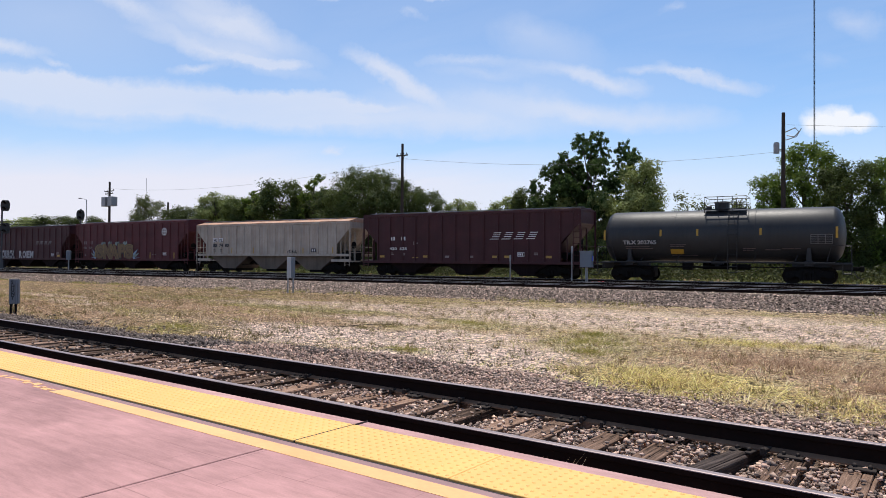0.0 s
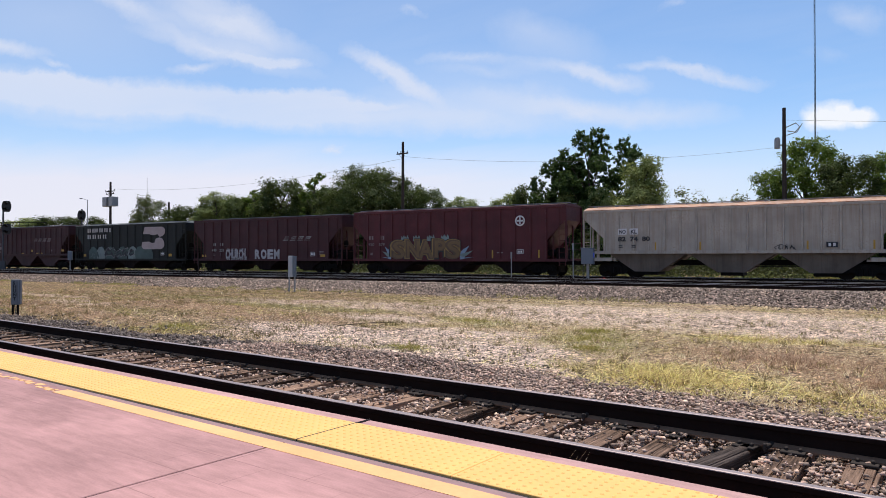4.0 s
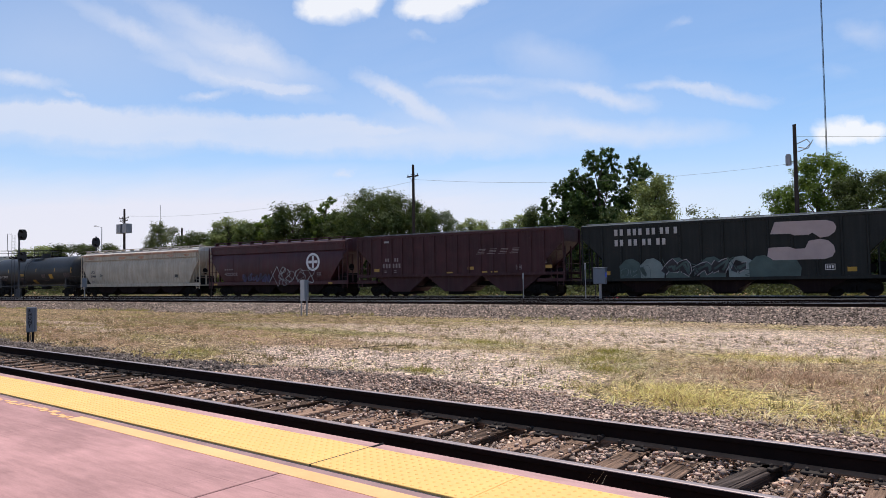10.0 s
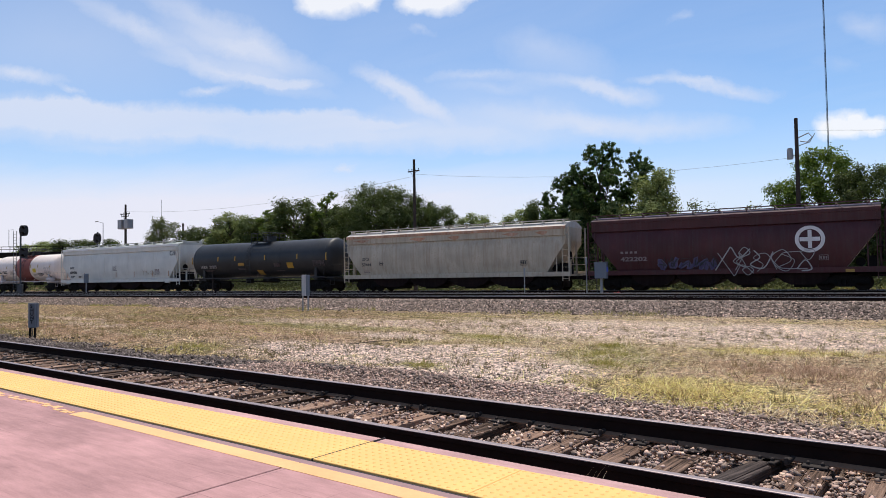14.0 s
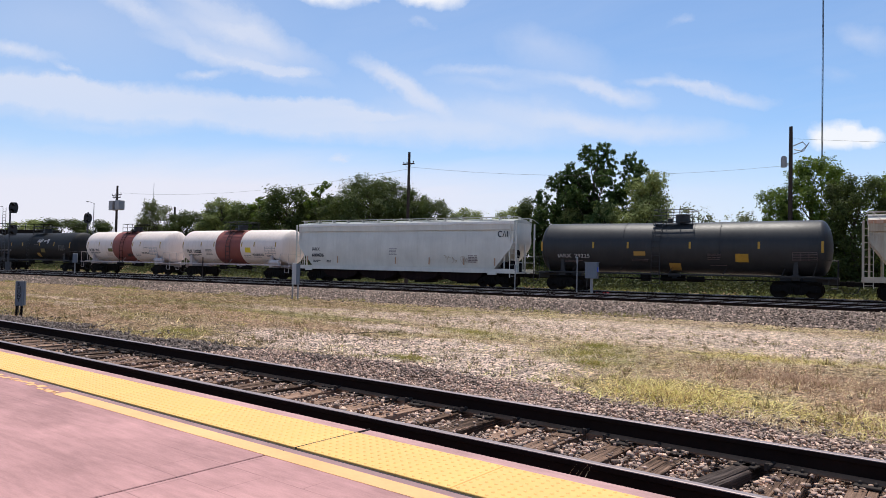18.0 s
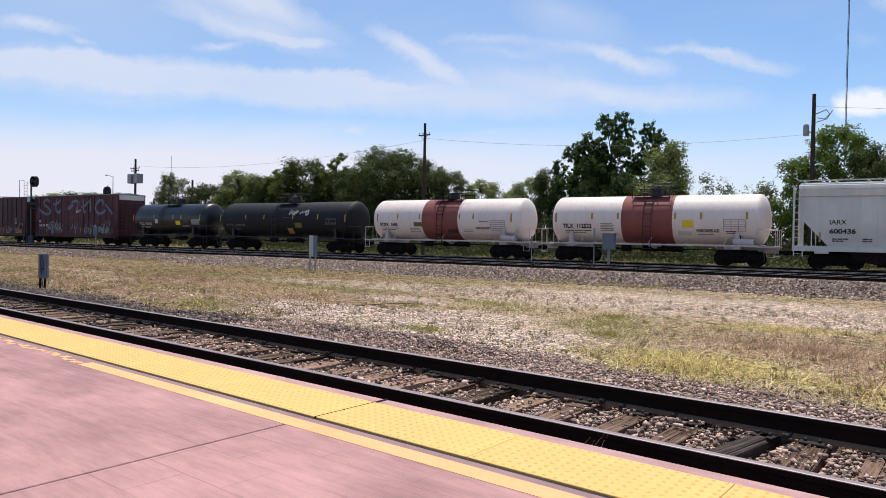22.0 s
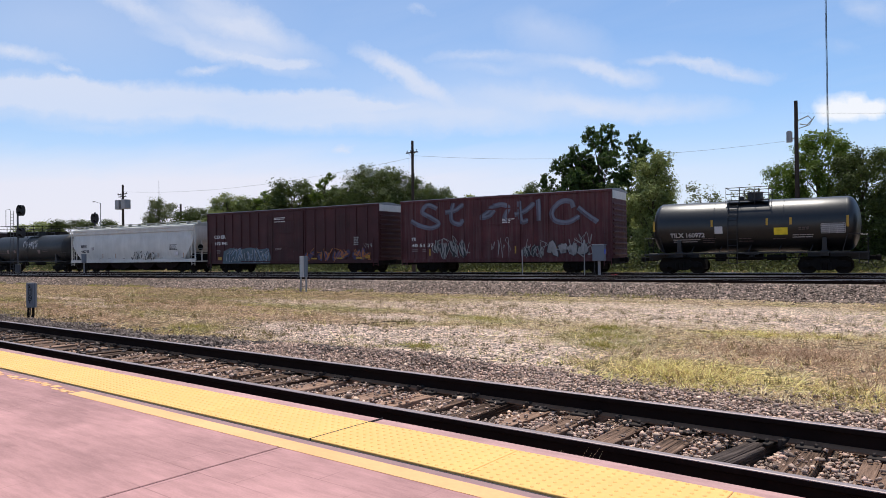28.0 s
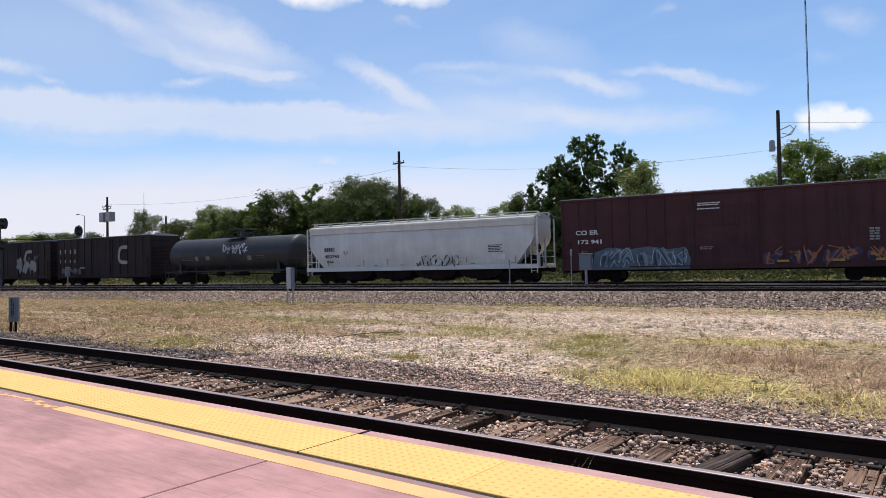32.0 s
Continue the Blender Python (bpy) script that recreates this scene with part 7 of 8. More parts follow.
# long maroon box wagon
c = ends(box_wagon("dark maroon box wagon with blue spray-painted letters", -299.13, 19.6, BROWN, BROWN_OLD, 5.42, 0.95, 18, (-2.2, 2.0), GREY_COOL))
fit_letters(c, "CO ER", -8.84, -7.33, 3.06, 0.40, S_ - 0.004, M_INK_W, 0.01)
fit_letters(c, "172 941", -8.78, -7.13, 2.48, 0.36, S_ - 0.004, M_INK_W, 0.01)
small_print(c, -8.5, 2.0, S_, FAINT, 29, 3, 0.6)
part("spray_ground", Build().slab([(-7.75, 0.80), (-7.6, 1.9), (-6.7, 2.2), (-5.4, 2.05), (-4.2, 2.2), (-3.0, 2.0), (-2.0, 2.1), (-1.75, 1.4), (-1.8, 0.80)], S_ - 0.003, S_), SP_STEEL, c, "blue-grey sprayed ground")
spray_piece(c, -7.6, -1.85, 0.80, 2.25, S_ - 0.006, SP_STEEL, SP_WHITE, 7, 51, 0.035, second=SP_BLUE, bold=0.34)
spray_piece(c, 2.3, 8.9, 0.82, 2.05, S_ - 0.004, SP_VIOLET, SP_DARK, 7, 52, 0.05, second=SP_ORANGE, bold=0.30)
yellow_plates(c, (2.9, 5.6, 7.6), 1.1, S_ - 0.018, M_INK_Y, 0.6, 0.12)
small_print(c, -1.3, 4.68, -1.60, M_INK_W, 24, 4, 1.3)
small_print(c, -1.2, 2.2, -1.60, FAINT, 25, 3, 1.0)
bars(c, 7.35, 2.84, [[0.2, 0.22], [0.22, 0.18], [0.16, 0.22], [0.22, 0.2], [0.2, 0.2]], S_, MARK_GREY, 0.09, 0.05)
spray_tag(c, 8.3, 9.2, 1.9, 2.3, S_ - 0.004, MARK_GREY, 54, 4, 0.025)
part("side_panel", Build().box(5.4, 6.9, -1.545, -1.528, 2.3, 4.7, 0.01), BROWN_OLD, c, "patched maroon side panel")
yellow_plates(c, (-8.32, 8.5), 1.13, S_ - 0.006, M_INK_Y, 0.46, 0.26)

# grey smooth hopper with black tag
c = ends(smooth_hopper("pale grey smooth-sided covered hopper wagon with black bubble letters", -320.7, 20.2, GREY_COOL, 4.42, 4.72, roof_mat=PALE_ROOF, crease=3.92, slope=(2.9, 1.4)))
fit_letters(c, "482743", -8.21, -6.77, 2.06, 0.34, -1.59, M_INK_D, 0.012)
part("stencil_panel", Build().box(-8.25, -7.18, -1.603, -1.598, 2.54, 2.88), MARK_GREY, c)
block_letters(c, -8.21, 2.58, (4,), 0.26, -1.606, M_INK_D)
small_print(c, -8.0, 1.85, -1.59, M_INK_D, 26, 2, 0.8)
framed_stamp(c, -6.3, 2.3, -1.60, 0.4, 0.3, FAINT)
spray_piece(c, 1.0, 4.0, 1.10, 2.25, -1.608, GREY_COOL, SP_DARK, 5, 63, 0.09, "black-outlined bubble letter", GREY_COOL, 0.36)
spray_tag(c, 0.4, 0.9, 1.2, 1.7, -1.608, SP_DARK, 65, 2, 0.05)
small_print(c, 6.4, 2.66, -1.60, M_INK_D, 27, 5, 1.2)
part("stencil_panel", Build().box(7.15, 7.67, -1.605, -1.60, 1.61, 1.98), M_INK_W, c)
for x in (-5.0, -3.4, -1.0, 5.0, 8.1):
    small_print(c, x, 1.42, -1.56, FAINT, 28, 1, 0.6)
yellow_plates(c, (-7.9, -4.4, -2.2, 4.6, 8.4), 1.42, -1.58, FADED_ORANGE, 0.09, 0.45)

# dull black tank with scrawl
c = ends(tank_wagon("dull black tank wagon with pale sprayed scrawl", -340.25, 16.5, TANK_GREY, 1.52, 2.68, 15.9, marks=(), platform_x=0.6, lad=0.4))
for seed, z0, z1 in ((61, 2.6, 3.5), (62, 2.9, 3.6)):
    on_shell(spray_tag(c, -0.6, 2.6, z0, z1, -1.6, SP_WHITE, seed, 6, 0.06), 1.52, 2.68)
shell_marks(c, 1.52, 2.68, (("lines", -5.8, 2.1, 1.8, 0.3, FAINT), ("plate", -4.0, 2.15, 0.4, 0.4, FAINT), ("plate", -2.6, 2.2, 0.5, 0.35, FAINT), ("plate", 2.6, 2.1, 0.5, 0.4, FAINT), ("lines", 3.6, 2.2, 1.2, 0.3, FAINT)))

# dark box wagons at the rear
for s, seed in ((-358.1, 71), (-374.8, 72)):
    c = ends(box_wagon("soot-dark brown box wagon covered in pale sprayed scrawls", s, 15.4, BROWN_SOOT, BROWN_SOOT, 4.90, 0.95, 13, (-1.4, 1.4)))
    for x in (-7.2, -6.3, -5.4, -4.6):
        block_letters(c, x, 3.3, (1,), 0.45, S_, MARK_GREY)
        block_letters(c, x, 2.35, (1,), 0.34, S_, MARK_GREY)
    small_print(c, -3.6, 1.9, S_, MARK_GREY, 33, 2, 0.9)
    b = Build()
    ribbon(b, smooth_path([(4.2, 3.75), (3.2, 3.7), (2.9, 3.2), (2.9, 2.6), (3.2, 2.3), (4.2, 2.25)], 5), 0.34, S_ - 0.008)
    part("painted_bracket", b, MARK_GREY, c, "large worn white painted bracket")
    spray_piece(c, -6.8, -3.6, 1.1, 1.9, S_ - 0.004, SP_DARK, FAINT, 5, seed, 0.03, second=FAINT, bold=0.2)
    if seed == 72:
        spray_piece(c, 1.0, 5.2, 1.1, 3.4, S_ - 0.012, MARK_GREY, SP_DARK, 3, seed + 9, 0.05, second=MARK_GREY, bold=0.3)


# ---- poles, signals and boxes ----
def utility_pole(x, y, h, label, arms=((0.6, 2.4),), r=0.16, z0=-0.7):
    t = thing("utility_pole", pose(x, y, z0), label, "utility pole", "wooden poles behind the train")
    part("pole", Build().tube((0, 0, 0), (0, 0, h), r, 12, r * 0.62), M_POLE, t)
    for drop, w in arms:
        z = h - drop
        a = part("cross_arm", Build().box(-w / 2, w / 2, -0.14, -0.03, z - 0.06, z + 0.06, 0.01), M_POLE, t)
        b = Build()
        for i in range(4):
            px = -w / 2 + 0.12 + i * (w - 0.24) / 3
            b.tube((px, -0.08, z + 0.06), (px, -0.08, z + 0.14), 0.02, 6).tube((px, -0.08, z + 0.14), (px, -0.08, z + 0.24), 0.05, 8)
        part("insulators", b, M_DARKSTEEL, a)
        part("brace", Build().pipe([(-w * 0.3, -0.1, z), (0, -0.1, z - 0.55), (w * 0.3, -0.1, z)], 0.02), M_DARKSTEEL, a)
    return t


p1 = utility_pole(-45.1, 53.1, 13.6, "dark wooden utility pole with one cross-arm", ((1.2, 1.5),), 0.20)
p2 = utility_pole(-12.8, 67.97, 15.4, "dark wooden utility pole with a transformer", (), 0.24)
part("transformer", Build().tube((-0.55, -0.1, 11.75), (-0.55, -0.1, 12.65), 0.25, 16).tube((-0.55, -0.1, 12.65), (-0.55, -0.1, 12.75), 0.18, 16).box(-0.4, 0.1, -0.06, 0.06, 12.0, 12.12), M_GALV, p2, "grey transformer can")
part("bracket", Build().pipe([(0.1, 0, 13.6), (1.0, -0.2, 13.9), (1.3, -0.2, 13.5), (0.9, -0.2, 13.1), (0.3, 0, 13.3)], 0.05).pipe([(0.2, 0, 12.9), (1.1, -0.2, 13.1), (1.5, -0.2, 13.8)], 0.04), M_GALV, p2)
p3 = utility_pole(-107.6, 55.4, 13.8, "wooden utility pole with cross-arms and two boxes", ((1.5, 2.9), (1.9, 2.4)), 0.24)
for x in (-0.95, 1.0):
    part("equipment_box", Build().box(x - 0.6, x + 0.6, -0.55, 0.45, 9.9, 11.4, 0.05), M_GALV, p3, "grey equipment box")
p4 = utility_pole(-120.0, 73.0, 12.3, "short dark wooden pole", (), 0.28)


def wire(name, pts, r=0.02, sag=0.6):
    b = Build()
    for a, c in zip(pts, pts[1:]):
        a, c = Vector(a), Vector(c)
        line = [a.lerp(c, t / 10) + Vector((0, 0, -sag * 4 * (t / 10) * (1 - t / 10))) for t in range(11)]
        b.pipe(line, r, 4)
    solid(name, b, M_WIRE, "thin dark overhead wire between the poles", "wire", "overhead wires")


wire("overhead_wire", [(-45.1, 53.1, 11.4), (-12.8, 67.9, 11.2)], 0.010, 0.9)
wire("overhead_wire", [(-45.1, 53.1, 11.2), (-107.6, 55.4, 12.0)], 0.010, 1.2)
wire("overhead_wire", [(-12.8, 67.9, 13.6), (40.0, 92.0, 13.6)], 0.010, 1.0)


def radio_mast():
    t = thing("radio_mast", pose(-42.5, 280.3, -2), "very tall thin steel radio mast behind the trees", "radio mast")
    b = Build()
    for dx, dy in ((-0.2, -0.12), (0.2, -0.12), (0, 0.23)):
        b.tube((dx, dy, 0), (dx, dy, 150), 0.07, 6)
    part("legs", b, M_DARKSTEEL, t)
    b = Build()
    for i in range(75):
        z = i * 2.0
        b.tube((-0.2, -0.12, z), (0.2, -0.12, z + 1), 0.03, 4).tube((0.2, -0.12, z + 1), (-0.2, -0.12, z + 2), 0.03, 4)
    part("lattice", b, M_DARKSTEEL, t)


radio_mast()


def far_left():
    t = thing("antenna_mast", pose(-140.6, 80.4, -0.7), "very thin pale antenna mast behind the trees", "antenna")
    part("mast", Build().tube((0, 0, 0), (0, 0, 18.9), 0.07, 6, 0.04), M_GALV, t)
    t = thing("street_lamp", pose(-160.7, 77.4, -0.7), "tall grey street lamp with a short arm", "street lamp")
    part("column", Build().tube((0, 0, 0), (0, 0, 15.0), 0.13, 8, 0.08), M_GALV, t)
    part("arm", Build().pipe([(0, 0, 14.9), (-1.0, -0.8, 15.3)], 0.05), M_GALV, t)
    part("lamp_head", Build().box(-1.9, -1.0, -0.95, -0.6, 15.2, 15.4, 0.05), M_GALV, t)
    t = thing("road_bridge", pose(-176.0, 62.0, 0, 0, 0, 38), "dark road bridge with a steel railing", "bridge")
    part("deck", Build().box(-32, 14, -0.6, 3.0, 6.4, 7.6, 0.05), M_DARKSTEEL, t)
    for x in (-30, -8, 12.5):
        part("pier", Build().box(x - 0.7, x + 0.7, -0.4, 2.8, -0.8, 6.4, 0.05), M_DARKSTEEL, t)
    part("top_rail", Build().pipe([(-32, -0.6, 8.9), (14, -0.6, 8.9)], 0.07), M_DARKSTEEL, t)
    part("middle_rail", Build().pipe([(-32, -0.6, 8.3), (14, -0.6, 8.3)], 0.05), M_DARKSTEEL, t)
    me = Build().tube((0, -0.6, 7.6), (0, -0.6, 8.95), 0.06, 6).mesh("railing_post", M_DARKSTEEL)
    for i in range(24):
        part("railing_post", me, M_DARKSTEEL, t).location.x = -32 + i * 2


far_left()


def signal_head(t, x, y, z, r=0.5):
    """A black signal head: oval backing, hooded lenses."""
    n = 20
    ring = [(math.cos(6.28318 * i / n) * r * 0.75, max(-0.65, min(0.65, math.sin(6.28318 * i / n) * 0.85)) * r * 1.45) for i in range(n)]
    h = part("signal_head", Build().slab([(x + a, z + c) for a, c in ring], y - 0.05, y + 0.02).box(x - 0.2, x + 0.2, y, y + 0.35, z - 0.4, z + 0.4, 0.04), M_BLACK, t)
    for dz in (-0.32, 0.32):
        part("hood", Build().spin([(0, 0.17), (0.4, 0.19)], 14, 0.0, 0.0, math.pi), M_BLACK, h).matrix_basis = pose(x, y - 0.05, z + dz, 0, 0, -90)
        part("lens", Build().tube((x, y - 0.07, z + dz), (x, y - 0.05, z + dz), 0.14, 14), M_DARKSTEEL, h)


def signals():
    p = main(-87.17, -2.59, -0.25)
    t = thing("signal_mast", pose(*p, 0, 0, 50) @ Matrix.Diagonal((1.04, 1.04, 1.04, 1)), "grey signal mast with two black heads and a ladder", "railway signal", "signals beside the main line")
    part("mast", Build().tube((0, 0, 0), (0, 0, 7.3), 0.09, 10), M_SIGNAL, t)
    part("base", Build().box(-0.25, 0.25, -0.2, 0.2, 0, 1.1, 0.03), M_SIGNAL, t)
    b = Build()
    for x in (-0.75, -0.45):
        b.tube((x, 0.1, 0), (x, 0.1, 7.0), 0.025, 6)
    for i in range(20):
        b.tube((-0.75, 0.1, 0.3 + i * 0.33), (-0.45, 0.1, 0.3 + i * 0.33), 0.016, 6)
    b.pipe([(-0.75, 0.1, 5.2), (-1.2, 0.1, 5.2), (-1.2, 0.1, 7.1), (-0.75, 0.1, 7.1)], 0.03)
    part("ladder", b, M_SIGNAL, t)
    signal_head(t, 0.35, -0.1, 7.0, 0.62)
    signal_head(t, 0.35, -0.1, 4.55, 0.62)
    p = main(-88.5, 7.5, -0.55)
    t = thing("signal_mast", pose(*p, 0, 0, 50) @ Matrix.Diagonal((1.04, 1.04, 1.04, 1)), "signal mast with one black head behind the train", "railway signal", "signals beside the main line")
    part("mast", Build().tube((0, 0, 0), (0, 0, 7.6), 0.09, 10), M_SIGNAL, t)
    signal_head(t, 0.0, -0.1, 6.85, 0.62)


signals()


def trackside():
    # white marker on two legs
    t = thing("marker_post", pose(-29.2, 25.05, -0.62, 0, 0, 12), "white enamel marker board on two steel legs", "marker")
    part("board", Build().box(-0.21, 0.07, -0.05, 0.05, 0.85, 2.0, 0.015), M_WHITE, t)
    part("board_fold", Build().box(0.072, 0.25, -0.04, 0.10, 0.86, 1.99, 0.01), M_GREYBOX, t, "grey folded side plate")
    for x in (-0.16, 0.20):
        part("leg", Build().box(x - 0.03, x + 0.03, -0.03, 0.03, 0, 0.95), M_GALV, t)
    # lettered post by the platform track
    t = thing("marker_post", pose(-22.3, 8.66, -0.45, 0, 0, 40), "grey flat post lettered in black beside the platform track", "marker")
    part("board", Build().box(-0.12, 0.12, -0.04, 0.04, 0.38, 1.13, 0.02), M_DARKBOX, t)
    part("side_plate", Build().box(0.122, 0.155, -0.03, 0.06, 0.40, 1.12, 0.008), M_DARKBOX, t)
    for x in (-0.07, 0.07):
        part("leg", Build().box(x - 0.025, x + 0.025, -0.025, 0.025, 0, 0.45), M_DARKSTEEL, t)
    part("cable", Build().pipe([(0.0, -0.03, 0.4), (0.03, -0.06, 0.2), (0.10, -0.06, 0.0)], 0.012), M_BLACK, t)
    for i, ch in enumerate("SHUNT"):
        lettering(t, ch, -0.045, -0.048, 0.98 - i * 0.115, 0.135, M_BLACK, 0.006)
    # grey relay box between the tracks
    p = main(-18.53, -3.92, -0.22)
    t = thing("relay_box", pose(*p, 0, 0, 10), "blue-grey relay box on a post between the tracks", "relay box")
    part("box", Build().box(-0.36, 0.36, -0.22, 0.22, 1.05, 2.0, 0.02), M_GREYBOX, t)
    part("lid", Build().box(-0.39, 0.39, -0.25, 0.25, 2.0, 2.05, 0.01), M_GREYBOX, t)
    part("post", Build().box(-0.07, 0.07, -0.06, 0.06, 0, 1.06), M_GALV, t)
    part("conduit", Build().pipe([(-0.25, -0.1, 1.06), (-0.28, -0.1, 0.5), (-0.2, -0.1, 0.0)], 0.03), M_BLACK, t)
    part("side_tag", Build().box(0.362, 0.40, -0.15, 0.0, 1.45, 1.75), M_BLUE, t, "blue and white tag")
    part("side_label", Build().box(0.362, 0.40, 0.02, 0.12, 1.45, 1.75), M_WHITE, t)
    b = Build()
    rng = random.Random(2)
    for i in range(7):
        a = rng.uniform(-0.9, 0.9)
        b.pipe([(a, -0.3, 0.05), (a + 0.25, -0.35, 0.14 + rng.uniform(0, 0.1)), (a + 0.5, -0.3, 0.05)], 0.03)
    part("warning_cable", b, M_RED, t, "red cable loops at the foot")
    # thin marker masts
    for s, q, h in ((-19.57, -3.62, 2.30), (-23.77, -3.6, 1.75)):
        p = main(s, q, -0.22)
        t = thing("marker_mast", pose(*p), "thin grey steel marker mast between the tracks", "marker", "thin masts between the tracks")
        part("mast", Build().tube((0, 0, 0), (0, 0, h), 0.035, 8), M_GALV, t)
        part("marker_top", Build().box(-0.06, 0.06, -0.02, 0.02, h - 0.35, h + 0.05, 0.01), M_GALV, t)
    # small grey box far up the line
    p = main(-73.78, -2.87, -0.22)
    t = thing("relay_box", pose(*p, 0, 0, -30), "small grey relay box on a thin post", "relay box")
    part("box", Build().box(-0.45, 0.45, -0.2, 0.2, 1.2, 2.15, 0.03), M_GREYBOX, t)
    part("post", Build().tube((0, 0, 0), (0, 0, 1.2), 0.06, 8), M_GALV, t)
    p = main(-54.35, -2.96, -0.22)
    t = thing("marker_mast", pose(*p), "thin dark marker stake between the tracks", "marker", "thin masts between the tracks")
    part("mast", Build().tube((0, 0, 0), (0, 0, 2.0), 0.05, 8), M_POLE, t)


trackside()


# ---- trees ----
LEAF_DARK = leaf_mat("dark_leaves", (0.064, 0.084, 0.026), (0.17, 0.22, 0.04))
LEAF_DEEP = leaf_mat("deep_green_leaves", (0.050, 0.084, 0.026), (0.14, 0.22, 0.04))
LEAF_MID = leaf_mat("mid_green_leaves", (0.105, 0.155, 0.030), (0.30, 0.40, 0.05))
LEAF_LIGHT = leaf_mat("light_green_leaves", (0.21, 0.245, 0.085), (0.36, 0.41, 0.105))
# undergrowth green, darkened so that the shade under the trees is in its colour
LEAF_SHADE = leaf_mat("shade_dark_undergrowth_leaves", (0.052, 0.060, 0.024), (0.085, 0.10, 0.025))
LEAF_OLIVE = leaf_mat("grey_green_leaves", (0.120, 0.138, 0.055), (0.22, 0.25, 0.07))


def tree_meshes(h, w, mat, seed, lobes, leaf, count, base=0.12, knob=0.0):
    """Trunk with limbs, and a crown of leaf tufts round uneven lobes, for a tree of that height and crown width."""
    rng = np.random.default_rng(seed)
    trunk = Build()
    trunk.tube((0, 0, -0.3), (0.1, 0, h * 0.3), h * 0.026, 9, h * 0.019)
    trunk.tube((0.1, 0, h * 0.3), (0.0, 0.1, h * 0.62), h * 0.019, 8, h * 0.008)
    cs, rs = [], []
    for i in range(lobes):
        rel = (i + 0.5) / lobes
        girth = max(0.1, 1 - abs((rel - 0.45) / 0.58) ** 2.6) ** 0.5
        reach = w / 2 * girth * (0.40 + 0.60 * rng.random() ** 0.6)
        a = i * 2.4 + rng.uniform(-0.6, 0.6)
        r = w * rng.uniform(0.15, 0.235) * (1.1 - 0.3 * rel) * (30 / min(lobes, 60)) ** 0.25
        c = np.array([math.cos(a) * reach * 0.85, math.sin(a) * reach * 0.85, h * (base + (1.0 - base) * rel) - r * 0.6])
        cs.append(c)
        rs.append(r)
        s = Vector((0.05, 0.05, max(h * 0.16, c[2] - reach * 0.9 - r)))
        trunk.tube(s, Vector(c), h * 0.0055, 5, h * 0.0015)
    cs, rs = np.array(cs), np.array(rs)
    # tufts on the lobes, leaves round each tuft
    tufts = max(40, count // (34 if knob else 20))
    pick = rng.choice(len(cs), tufts, p=rs ** 2 / (rs ** 2).sum())
    d = rng.normal(size=(tufts, 3))
    d /= np.linalg.norm(d, axis=1)[:, None]
    tc = cs[pick] + d * (rs[pick] * rng.uniform(0.30 if knob else 0.45, 1.08, tufts))[:, None] * np.array([1, 1, 0.9])
    i = rng.integers(0, tufts, count)
    if knob:
        # leaves crowd round the tips of the twigs in tight knobs
        ball = rng.normal(size=(count, 3))
        ball /= np.linalg.norm(ball, axis=1)[:, None]
        c = tc[i] + ball * (knob * rng.uniform(0.25, 1.0, count) * rng.uniform(0.6, 1.25, tufts)[i])[:, None]
    else:
        c = tc[i] + rng.normal(size=(count, 3)) * np.array([0.22, 0.22, 0.18])
    n = (ball if knob else d[i]) + rng.normal(size=(count, 3)) * 0.6 + np.array([0, 0, 0.6])
    n /= np.linalg.norm(n, axis=1)[:, None]
    u = np.cross(n, rng.normal(size=(count, 3)))
    u /= np.linalg.norm(u, axis=1)[:, None]
    v = np.cross(n, u)
    sz = leaf * rng.uniform(0.5, 1.15, count)[:, None]
    wide = 0.46 if knob else 0.36
    quad = np.stack([c - u * sz * 0.6, c - v * sz * wide, c + u * sz * 0.6, c + v * sz * wide], 1)
    F = np.arange(count * 4).reshape(-1, 4)
    return trunk.mesh("trunk", M_BARK), fast_mesh("crown", quad.reshape(-1, 3), F, mat)


KINDS = {}
for key, mat, lobes, leaf, count, base, h, w in (("b", LEAF_MID, 34, 0.27, 30000, 0.12, 15, 7.5), ("k", LEAF_DEEP, 26, 0.24, 46000, 0.10, 16, 8.0), ("r", LEAF_DARK, 110, 0.22, 95000, 0.04, 14, 11.5), ("d", LEAF_DARK, 30, 0.22, 36000, 0.02, 12, 6.5),
                                                  ("l", LEAF_LIGHT, 30, 0.21, 30000, 0.02, 11.5, 5.5), ("c", LEAF_MID, 18, 0.26, 8000, 0.05, 14, 3.8), ("o", LEAF_OLIVE, 30, 0.22, 34000, 0.03, 12, 7.2), ("t", LEAF_OLIVE, 15, 0.22, 3600, 0.03, 8.5, 4.6)):
    KINDS[key] = [(tree_meshes(h, w, mat, 50 + i * 7 + len(key) + ord(key), lobes, leaf, count, base, 0.34 if key in "kc" else 0.0), h, w) for i in range(2)]
TREE_WORDS = {"b": "broad leafy tree with an uneven mid-green crown", "k": "tall dark green tree with clumped foliage and gaps", "r": "large round-headed dark green tree", "d": "dense dark green tree in the tree line", "l": "light green tree with loose foliage",
              "c": "narrow pointed dark green tree", "o": "rounded grey-green tree behind the railway", "t": "sparse grey-green bush-like tree"}
tree_rng = random.Random(8)


